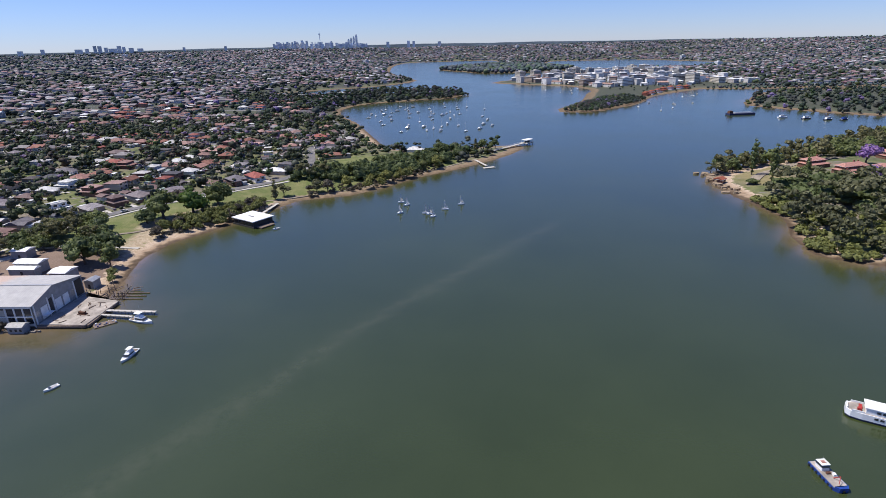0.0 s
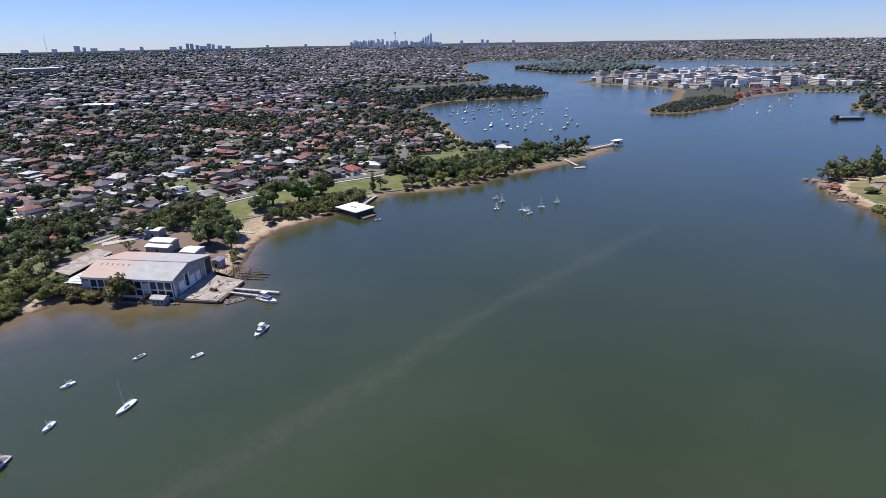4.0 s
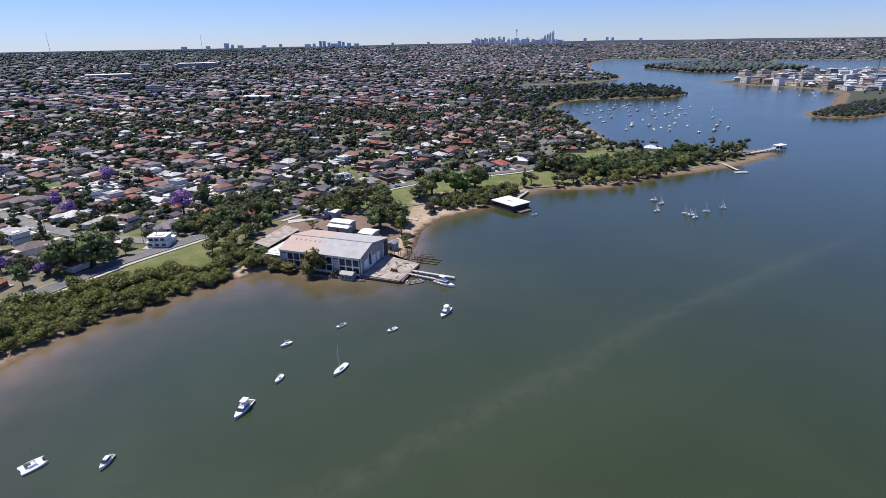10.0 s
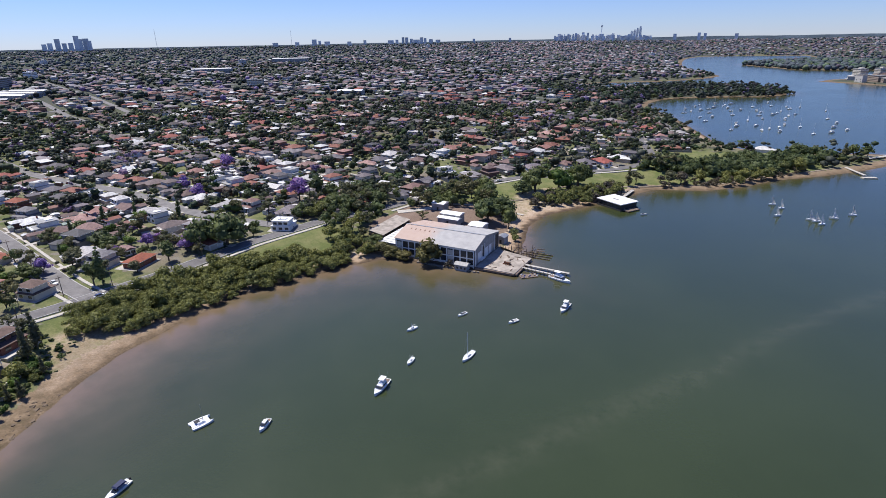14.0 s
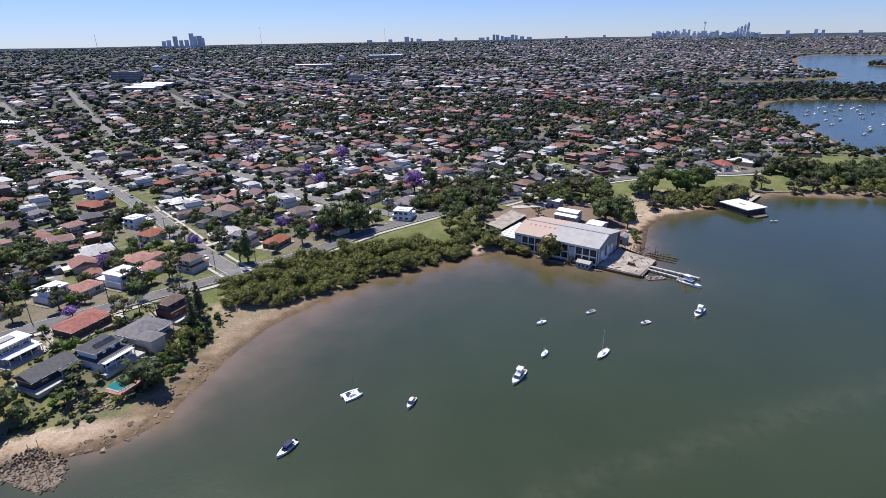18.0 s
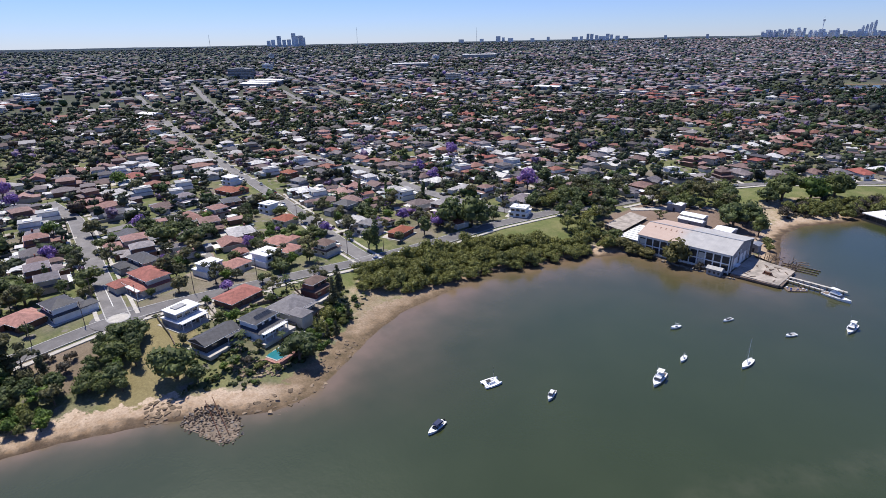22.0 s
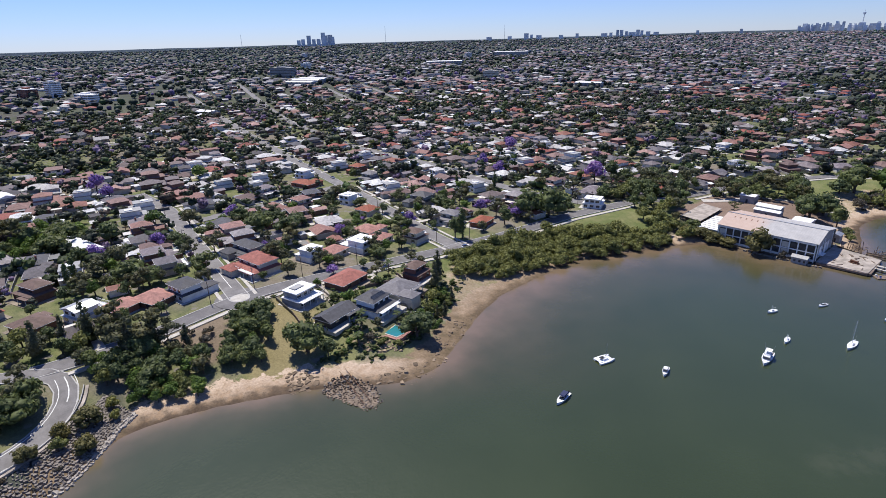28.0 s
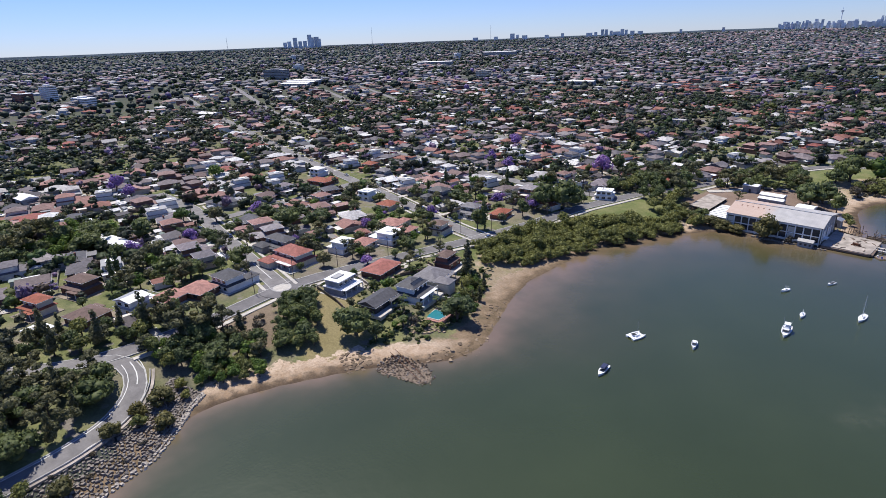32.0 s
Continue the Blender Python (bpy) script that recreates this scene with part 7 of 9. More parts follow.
moor(cruiser(11.5, 3.9), (68.9, 13.6), (69.6, 25.5), 0.76)
moor(cruiser(11.0, 3.9), (33.4, -62.0), (32.2, -51.5), 0.8)
moor(catamaran(7.0, 4.6), (-2.8, -90.2), (-5.0, -96.4), 0.82)
moor(cruiser(6.8, 2.5, False, "cabin_boat", "small white cabin cruiser on a mooring"), (14.2, -89.3), (12.4, -83.2), 0.78)
moor(runabout(6.8, 2.4, "navy", "white runabout with a navy blue canopy"), (-1.0, -123), (-1.8, -116.4))
moor(yacht(8.6, 2.7, 11.2), (49.3, -33.4), (50.1, -25.0), 0.87)
moor(yacht(5.4, 2.0, 3.6, "small_yacht", "small white yacht with a low mast", plain=True), (33.8, -42.8), (33.4, -37.6), 0.84)
moor(yacht(5.2, 1.9, 3.4, "small_yacht", "slim white day sailer on a mooring", plain=True), (22.0, -23.4), (24.1, -18.6), 0.86)
moor(runabout(5.4, 1.9, None, "open white dinghy with a dark interior", True), (33.9, -5.2), (35.8, 0.0), 0.85)
moor(runabout(5.0, 2.1, None, "white open runabout on a mooring"), (53.6, -1.8), (56.0, 2.6), 0.9)
_b = moor(cruiser(10.5, 3.6, True, "work_boat", "white work boat tied beside the jetty", "white"), (64.8, 43.6), (54.6, 47.2))
tagged(_b, group="boats at the wharf")
o = runabout(4.2, 1.7, None, "small dinghy by the floating boathouse")
moor(o, (77, 158), (80, 161))

tug = tagged(thing("work_barge", "", "boat"), "blue-hulled work barge with a pale deck, wheelhouse and crane", "work boat")
part("hull", Shape().slab([(-8.6, -3.2), (7.0, -3.4), (8.8, -2.0), (8.8, 2.0), (7.0, 3.4), (-8.6, 3.2)], -0.6, 1.5), M["blue"], tug)
part("deck", Shape().slab([(-8.3, -2.9), (6.8, -3.1), (8.4, -1.8), (8.4, 1.8), (6.8, 3.1), (-8.3, 2.9)], 1.5, 1.6), M["concrete"], tug)
part("bulwark", Shape().slab([(7.2, -3.0), (8.9, -1.9), (8.9, 1.9), (7.2, 3.0), (7.6, 1.8), (7.6, -1.8)], 1.6, 2.3), M["blue"], tug)
part("wheelhouse", cabin_shape(-6.2, -2.2, 1.9, 1.6, 4.4, 0.4), M["white"], tug)
part("windows", cabin_shape(-6.25, -2.1, 1.93, 3.2, 4.0, 0.3, 0.05), M["glass"], tug)
part("wheelhouse_roof", Shape().box(-6.4, -2.4, -2.0, 2.0, 4.42, 4.6), M["white"], tug)
part("hatch", Shape().box(-5.2, -3.6, -0.9, 0.9, 4.6, 4.8), M["tile_pink"], tug)
part("winch", Shape().tube((-0.6, -0.9, 2.1), (-0.6, 0.9, 2.1), 0.55, 0.55, 9), M["rust"], tug)
part("crate", Shape().box(-0.2, 1.2, 1.2, 2.6, 1.6, 2.5, inset=0.06), M["white"], tug)
part("crane_arm", Shape().tube((2.0, 0.5, 1.6), (4.4, 1.2, 4.4), 0.22, 0.18, 6), M["redpaint"], tug)
part("crane_jib", Shape().tube((4.4, 1.2, 4.4), (6.4, -0.6, 2.4), 0.18, 0.12, 6), M["redpaint"], tug)
for _k in range(7):
    for _s in (-1, 1):
        part("fender", Shape().tube((-7.5 + _k * 2.3, _s * 3.35, 0.7), (-7.5 + _k * 2.3, _s * 3.62, 0.7), 0.5, 0.5, 10), M["black"], tug)
part("fender", Shape().tube((8.85, 0, 0.7), (9.2, 0, 0.7), 0.6, 0.6, 10), M["black"], tug)
for _x, _z in ((-5.6, 7.0), (-4.4, 6.4), (-3.4, 6.0)):
    part("antenna", Shape().tube((_x, 0.6, 4.6), (_x, 0.6, _z), 0.04, 0.03, 5), M["steel"], tug)
moor(tug, (275.4, -43.4), (274.5, -33.6), 0.56)

ferry = tagged(thing("ferry", "", "ferry"), "white two-deck river ferry with rows of dark windows", "ferry")
FERRY = [(-15, -3.1), (10, -3.5), (13.4, -3.1), (14.8, -1.8), (14.8, 1.8), (13.4, 3.1), (10, 3.5), (-15, 3.1)]
part("hull", Shape().slab([(x * 0.985, y * 0.93) for x, y in FERRY], -0.8, 0.5), M["navy"], ferry)
part("side", Shape().slab(FERRY, 0.5, 3.0), M["gel"], ferry)
part("deck", Shape().slab([(x * 0.975, y * 0.93) for x, y in FERRY], 3.0, 3.06), M["concrete"], ferry)
part("bulwark", Shape().box(14.3, 14.6, -1.8, 1.8, 3.06, 3.7).box(9.5, 13.2, 3.0, 3.2, 3.06, 3.7).box(9.5, 13.2, -3.2, -3.0, 3.06, 3.7), M["gel"], ferry)
part("upper_cabin", Shape().box(-14, 9.2, -2.75, 2.75, 3.06, 5.3), M["gel"], ferry)
part("upper_roof", Shape().box(-14.6, 9.8, -3.0, 3.0, 5.3, 5.5, inset=0.1), M["white"], ferry)
part("wheelhouse", cabin_shape(-3.0, 0.4, 1.6, 5.5, 7.2, 0.5), M["gel"], ferry)
for _k in range(12):
    for _s in (-1, 1):
        for _z, _y, _x in ((1.7, 3.42, -12.6), (3.9, 2.78, -13.0)):
            part("window", Shape().box(_x + _k * 1.65, _x + _k * 1.65 + 1.15, _s * (_y - 0.012 * (11 - _k) * (_z < 2)) - 0.1, _s * (_y - 0.012 * (11 - _k) * (_z < 2)) + 0.1, _z, _z + 0.75), M["glass"], ferry)
part("foredeck_seat", Shape().box(10.1, 11.0, -2.0, 0.4, 3.07, 3.6), M["redpaint"], ferry)
part("companionway", Shape().box(10.4, 11.6, 0.9, 2.0, 3.07, 4.0), M["redpaint"], ferry)
part("stripe", Shape().slab([(x * 1.004, y * 1.012) for x, y in FERRY], 0.5, 0.72), M["navy"], ferry)
moor(ferry, (294.4, -12.6), (316.5, -25.6), 0.8)

# Sailing dinghies racing off the park.
_d0 = yacht(4.4, 1.6, 6.2, "sailing_dinghy", "small sailing dinghy with a white sail up", True)
for _k, (_x, _y) in enumerate([(147.6, 213), (149.2, 188), (165.8, 187.1), (168.4, 184.6), (170.4, 179.7), (177.9, 195.3), (188.3, 206.6), (152.1, 205.9)]):
    tagged(copy_thing(_d0, pose(_x, _y, 0.0, 0, 0, 200 + 25 * math.sin(_k * 2.1))), group="racing dinghies")
drop_thing(_d0)

# Moorings in the bay and off the far shore.
_y0, _y1, _c0 = yacht(9.5, 3.0, 11.5, label="white yacht on a bay mooring", plain=True), yacht(8, 2.6, 10, label="small white yacht on a bay mooring", plain=True), cruiser(10, 3.6, False, "motor_cruiser", "white motor cruiser on a bay mooring")
_bays = []
while len(_bays) < 54:
    _x, _y = rng.uniform(40, 235), rng.uniform(500, 850)
    _row = (_x - 20) / 215
    if shore_distance(np.array([_x]), np.array([_y]))[0] < -28 and _y > 480 + 40 * _row and _y > 520 + 0.0 * _x and (_x - 150) ** 2 / 110 ** 2 + (_y - 660) ** 2 / 190 ** 2 < 1 and all((_x - a) ** 2 + (_y - b) ** 2 > 260 for a, b in _bays):
        _bays.append((_x, _y))
for _k, (_x, _y) in enumerate(_bays):
    tagged(copy_thing((_y0, _y1, _c0, _y0, _c0)[_k % 5], pose(_x, _y, 0, 0, 0, rng.normal(250, 14))), group="boats in the bay")
for _k, (_x, _y) in enumerate([(471.9, 740.5), (505, 793), (490, 692), (538, 770), (595, 884), (572, 781), (516, 717), (640, 930), (620, 900), (420, 1000), (400, 1020), (430, 1060), (450, 1090), (380, 1080)]):
    tagged(copy_thing((_y0, _c0)[_k % 2], pose(_x, _y, 0, 0, 0, rng.normal(250, 14))), group="boats off the far shore")
for _o in (_y0, _y1, _c0):
    drop_thing(_o)
o = thing("barge", "long dark steel barge moored in the river", "barge", at=pose(577, 630, 0, 0, 0, 8))
part("hull", Shape().slab([(-20, -5), (17, -5), (20, 0), (17, 5), (-20, 5)], -0.8, 2.2), M["navy"], o)
part("cargo", Shape().box(-12, 14, -3.6, 3.6, 2.204, 3.4, inset=0.6), M["steel"], o)
part("deckhouse", Shape().box(-19, -14, -3, 3, 2.204, 5.5, inset=0.2), M["rust"], o)
for _k, (_x, _y) in enumerate([(612, 592), (634, 578), (654, 566), (672, 563)]):
    o = thing("work_pontoon", "white workboat moored beside the island", "boat", "boats by the island", pose(_x, _y, 0, 0, 0, 5 + 6 * _k))
    h, d = hull_shape(13, 4, 1.5)
    part("hull", h, M["gel" if _k == 0 else "navy"], o)
    part("deck", d, M["gel"], o)
    part("cabin", cabin_shape(-4, 3, 1.5, 1.2, 3.4, 0.8), M["white" if _k < 3 else "blue"], o)
    part("window", cabin_shape(-3.6, 3.1, 1.53, 2.2, 2.9, 0.6, 0.02), M["glass"], o)

# ---- apartments, landmarks and the skyline ----
def block(w, d, storeys, wall="white", roof="grey", balconies=True, name="apartment_block", label="", group=""):
    """A flat-roofed apartment building with a window band on each floor."""
    o = thing(name, label, "building", group)
    h = storeys * 3.1
    part("wall", Shape().box(-w / 2, w / 2, -d / 2, d / 2, -3, h), M[wall], o)
    part("roof", Shape().box(-w / 2 - 0.4, w / 2 + 0.4, -d / 2 - 0.4, d / 2 + 0.4, h + 0.004, h + 0.7), M[roof], o)
    part("plant_room", Shape().box(-w * 0.2, w * 0.15, -d * 0.25, d * 0.2, h + 0.7, h + 3.0), M[wall], o)
    for s in range(storeys):
        part("ribbon_window", Shape().box(-w / 2 - 0.06, w / 2 + 0.06, -d / 2 - 0.06, d / 2 + 0.06, s * 3.1 + 1.1, s * 3.1 + 2.0), M["glass"], o)
        if balconies:
            part("balcony", Shape().box(-w / 2 + 1, w / 2 - 1, -d / 2 - 1.6, -d / 2 - 0.01, s * 3.1 - 0.05, s * 3.1 + 0.15), M["white"], o)
    return o


def stand(ob, x, y, turn, label="", group=""):
    ob.matrix_world = pose(x, y, ground_at(x, y), 0, 0, turn)
    return tagged(ob, label, "", group)


_apt = [block(34, 16, 5, label="white mid-rise waterfront apartment block"), block(24, 18, 7, "cream", label="pale seven-storey apartment tower"), block(40, 15, 4, "cream", "white", label="long cream low-rise apartment block"), block(30, 16, 6, "grey", "white", label="grey mid-rise waterfront apartment block"), block(36, 14, 4, "wall_3", "grey", label="tan brick mid-rise apartment block")]
_spots = []
_rg = np.random.default_rng(23)
while len(_spots) < 40:
    _x, _y = _rg.uniform(330, 800), _rg.uniform(1060, 1800)
    _f = (_x - 380) / 560
    if 1080 + 80 * _f < _y < 1500 + 330 * _f and shore_distance(np.array([_x]), np.array([_y]))[0] > 28 and all((_x - a) ** 2 + (_y - b) ** 2 > 36 ** 2 for a, b in _spots):
        _spots.append((_x, _y))
for _k, (_x, _y) in enumerate(_spots):
    copy_thing(_apt[int(_rg.integers(0, 5))], pose(_x, _y, ground_at(_x, _y), 0, 0, float(_rg.choice([5, 30, 95, 120]))))["group"] = "waterfront apartments"
for _o in _apt:
    drop_thing(_o)
_c = np.c_[_rg.uniform(340, 860, 2200), _rg.uniform(1060, 1900, 2200)]
_f = (_c[:, 0] - 380) / 560
_c = _c[(_c[:, 1] > 1090 + 60 * _f) & (_c[:, 1] < 1560 + 330 * _f) & (shore_distance(_c[:, 0], _c[:, 1]) > 25)]
_c = np.array([p for k, p in enumerate(_c) if min([(p[0] - a) ** 2 + (p[1] - b) ** 2 for a, b in _spots]) > 27 ** 2])
_c = np.array([p for k, p in enumerate(_c) if k == 0 or ((_c[:k] - p) ** 2).sum(1).min() > 17 ** 2])[:420]
_me = spread("distant_apartments", [simple_house(24, 16, 10, 0, flat=True), simple_house(20, 16, 15, 0, flat=True), simple_house(17, 13, 7, 3), simple_house(28, 14, 6, 3, gable=True)], _rg.integers(0, 4, len(_c)), np.c_[_c, height(_c[:, 0], _c[:, 1])], _rg.uniform(0, 6.28, len(_c)),
             _rg.uniform(0.8, 1.2, (len(_c), 3)), [palette("assorted apartment facades", [(0.76, 0.75, 0.73), (0.6, 0.57, 0.52), (0.5, 0.47, 0.44), (0.72, 0.7, 0.66), (0.38, 0.3, 0.25), (0.78, 0.78, 0.77)], "tone", 0.8, 0.12, 0.6), palette("assorted flat roofs", [(0.72, 0.72, 0.71), (0.5, 0.49, 0.48), (0.34, 0.33, 0.33), (0.66, 0.65, 0.63), (0.4, 0.25, 0.2), (0.75, 0.75, 0.74)], "tone2", 0.8, 0.15, 0.6), M["glass"]])
tagged(new("distant_apartments", _me), "pale apartment and townhouse blocks packed behind the far shore", "apartments", kind="stuff")
grove("flats_trees", "street trees between the apartment blocks", [(360, 1240), (445, 1200), (490, 1080), (560, 930), (690, 1045), (980, 1040), (980, 1800), (620, 1620), (420, 1430)], ["dark", "broad"], 24.0, 0.85, 31, detail=1)
for _list in PROTOS.values():
    for _ob in _list:
        drop_thing(_ob)
for _k, (_x, _y) in enumerate([(528, 905), (545, 925), (566, 952), (586, 978), (610, 1004), (634, 1022), (652, 1030)]):
    o = house(20, 12, 2, wall="white" if _k % 3 else "redbrick", tiles="tile_red", detail=False, porch=False, rise=3)
    stand(o, _x + 14, _y + 16, 48, "red-roofed waterfront townhouse row", "waterfront townhouses")
o = thing("tower_crane", "slender tower crane above the apartments", "crane", at=pose(560, 1180, ground_at(560, 1180)))
part("mast", Shape().box(-0.9, 0.9, -0.9, 0.9, -1, 52), M["steel"], o)
part("jib", Shape().box(-12, 38, -0.7, 0.7, 52, 53.6), M["steel"], o)

# Long roofs and blocks that stand out of the suburb.
for _x, _y, _w, _d, _h, _a, _m, _label in [(-905, 340, 64, 17, 7, 20, "white", "long white warehouse roof among houses"), (-880, 312, 64, 17, 7, 20, "white", "long white warehouse roof among houses"), (-855, 284, 60, 17, 7, 20, "white", "long white warehouse roof among houses"),
                                           (-1191, 960, 105, 30, 9, 40, "white", "large flat white industrial roof"), (-1310, 1411, 120, 28, 14, 30, "white", "long pale hospital block"), (-470, 620, 46, 14, 6, 10, "white", "pale two-storey school building inland"),
                                           (-640, 30, 30, 14, 6, 14, "white", "white-roofed hall among houses"), (-360, -210, 18, 9, 5, 10, "white", "low white-roofed units among trees"), (-227, -194, 28, 7, 4.5, 12, "white", "long pale roof among dark trees")]:
    o = thing("large_building", _label, "building", at=pose(_x, _y, ground_at(_x, _y), 0, 0, _a))
    part("wall", Shape().box(-_w / 2, _w / 2, -_d / 2, _d / 2, -4, _h), M["grey"], o)
    part("roof", Shape().hip(-_w / 2 - 0.5, _w / 2 + 0.5, -_d / 2 - 0.5, _d / 2 + 0.5, _h + 0.004, 1.6, gable=True), M[_m], o)
    for _k in range(int(_w / 8)):
        part("window", Shape().box(-_w / 2 + 2 + _k * 8, -_w / 2 + 6 + _k * 8, -_d / 2 - 0.1, -_d / 2 + 0.1, 1, 3), M["glass"], o)
for _x, _y, _w, _s, _a, _wall, _label in [(-1074, 365, 60, 6, 15, "grey", "grey apartment building inland"), (-1015, -67, 26, 7, 10, "white", "white apartment tower with a red flank"), (-1030, -100, 40, 4, 10, "redbrick", "red brick apartment block"),
                                          (-931, -40, 50, 3, 10, "white", "pale low commercial building"), (-1120, 400, 44, 5, 15, "grey", "grey apartment building inland"), (-760, 690, 30, 5, 20, "cream", "cream apartment building inland")]:
    stand(block(_w, 16, _s, _wall, "white" if _s < 5 else "grey", False), _x, _y, _a, _label)

# The large red-roofed house and cottages on the headland.
for _x, _y, _w, _d, _s, _a, _roof in [(470, 292, 22, 15, 2, 20, "tile_rose"), (482, 268, 26, 13, 2, 20, "tile_rose"), (505, 262, 20, 13, 2, -10, "tile_rose"), (496, 282, 18, 12, 1, 20, "tile_rose"), (520, 245, 26, 13, 2, 10, "tile_rose"),
                                      (492, 238, 20, 12, 1, 15, "tile_rose"), (548, 318, 18, 12, 2, 5, "tile_rose"), (538, 268, 16, 12, 2, 5, "tile_rose"), (468, 252, 18, 12, 1, 20, "tile_rose"), (462, 228, 22, 13, 1, 12, "tile_rose"), (560, 250, 22, 12, 2, 5, "tile_rose")]:
    o = house(_w, _d, _s, wall="brick", tiles=_roof, chimney=True, porch=False, detail=True, rise=2.6)
    stand(o, _x, _y, _a, "rose-tiled brick mansion wing on the headland", "headland mansion")
o = house(7, 7, 1, "gable", "redbrick", "tile_red", porch=False)
stand(o, 379, 253, 40, "small sandstone cottage on the headland tip")
_ledge = thing("headland_ledge", "weathered orange sandstone ledge at the headland tip", "rock")
for _k in range(30):
    _x, _y = 371 + rng.uniform(-1, 12), 222 + _k * 2.1
    _r = rng.uniform(1.2, 3.2)
    part("stone", Shape().slab([(_x + _r * math.cos(a) * rng.uniform(0.7, 1.1), _y + _r * math.sin(a) * rng.uniform(0.7, 1.1)) for a in np.arange(0, 6.28, 0.9)], -0.8, rng.uniform(0.6, 2.4)), M["rock"], _ledge)
strip("drive", [(395, 240), (415, 268), (450, 295), (476, 318), (520, 330)], 3.5, 0.3, M["yardgravel"], label="gravel drive on the headland")

# Tower walls carry the haze in their pale, bluish base colours.
CITY = surface("blue-grey hazed curtain wall", (0.72, 0.78, 0.84, 1), 0.5, scale=0.03, grain=0.15, stain=0.35)
PALE = surface("pale hazed concrete tower", (0.83, 0.85, 0.87, 1), 0.6, scale=0.03, grain=0.15, stain=0.3)


def tower(az, far, top, width, depth, material, eye=(110, -185), label="distant glass office tower on the skyline", group="city skyline", steps=1):
    a = math.radians(az)
    x, y = eye[0] - math.sin(a) * far, eye[1] + math.cos(a) * far
    z = ground_at(x, y)
    o = thing("office_tower", label, "tower", group, pose(x, y, 0, 0, 0, az))
    part("shaft", Shape().box(-width / 2, width / 2, -depth / 2, depth / 2, z - 6, top - (10 if steps > 1 else 0)), material, o)
    if steps > 1:
        part("crown", Shape().box(-width * 0.32, width * 0.32, -depth * 0.32, depth * 0.32, top - 10, top), material, o)
    return o


_rg = np.random.default_rng(5)
for _k in range(52):
    _f = _k / 51
    _az = 16.3 - 8.7 * _f + _rg.normal(0, 0.12)
    _bulk = 0.55 + 0.45 * math.exp(-((_f - 0.3) / 0.3) ** 2)
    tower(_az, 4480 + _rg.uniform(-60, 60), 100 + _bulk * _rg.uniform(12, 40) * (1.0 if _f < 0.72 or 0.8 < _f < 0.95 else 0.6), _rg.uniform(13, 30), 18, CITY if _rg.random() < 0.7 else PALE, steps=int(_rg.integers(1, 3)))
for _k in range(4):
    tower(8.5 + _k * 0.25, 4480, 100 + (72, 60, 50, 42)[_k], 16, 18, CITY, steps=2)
_a = math.radians(11.95)
_o = thing("observation_tower", "slender observation tower with a turret on the skyline", "tower", "city skyline", pose(110 - math.sin(_a) * 4470, -185 + math.cos(_a) * 4470, 0))
part("shaft", Shape().tube((0, 0, 70), (0, 0, 172), 3.0, 2.4, 8), CITY, _o)
part("turret", Shape().tube((0, 0, 172), (0, 0, 183), 6, 9, 10), CITY, _o)
part("spire", Shape().tube((0, 0, 183), (0, 0, 200), 1.2, 0.8, 6), CITY, _o)
for _az, _h, _w in [(61.35, 22, 26), (60.95, 30, 28), (60.4, 62, 30), (59.95, 28, 26), (59.5, 30, 28), (59.05, 86, 30), (58.8, 60, 26), (58.4, 64, 34), (58.15, 46, 24)]:
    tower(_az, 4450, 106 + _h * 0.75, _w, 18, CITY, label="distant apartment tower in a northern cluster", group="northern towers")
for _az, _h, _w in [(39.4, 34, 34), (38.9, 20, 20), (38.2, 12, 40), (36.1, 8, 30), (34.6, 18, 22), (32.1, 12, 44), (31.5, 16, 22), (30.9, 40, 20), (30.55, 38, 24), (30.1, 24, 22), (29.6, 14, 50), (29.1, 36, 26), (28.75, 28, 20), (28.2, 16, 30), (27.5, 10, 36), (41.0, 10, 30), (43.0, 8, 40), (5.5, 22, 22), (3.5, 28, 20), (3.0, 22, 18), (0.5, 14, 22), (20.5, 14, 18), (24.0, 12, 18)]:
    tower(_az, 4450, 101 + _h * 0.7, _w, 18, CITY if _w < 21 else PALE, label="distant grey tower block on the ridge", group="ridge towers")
for _az, _h in ((53.1, 95), (41.5, 80), (66.5, 60)):
    _a = math.radians(_az)
    _o = thing("radio_mast", "thin lattice radio mast on the far ridge", "mast", "radio masts", pose(110 - math.sin(_a) * 4440, -185 + math.cos(_a) * 4440, 0))
    part("mast", Shape().tube((0, 0, 70), (0, 0, 110 + _h), 1.5, 0.8, 4), M["steel"], _o)
# Mid-rise blocks scattered over the far country.
_blk = [block(22, 16, 5, "white", "white", False, "apartment_block", "pale block standing among far suburbs"), block(34, 14, 3, "cream", "white", False, "apartment_block", "low pale block among far suburbs")]
for _k in range(30):
    _az, _d = _rg.uniform(-30, 82), _rg.uniform(1500, 4200)
    _a = math.radians(_az)
    _x, _y = 110 - math.sin(_a) * _d, -185 + math.cos(_a) * _d
    if shore_distance(np.array([_x]), np.array([_y]))[0] > 60 and not (240 < _x < 1000 and _y < 1900):
        copy_thing(_blk[_k % 2], pose(_x, _y, ground_at(_x, _y), 0, 0, _rg.uniform(0, 90)))["group"] = "far blocks"
for _o in _blk:
    drop_thing(_o)

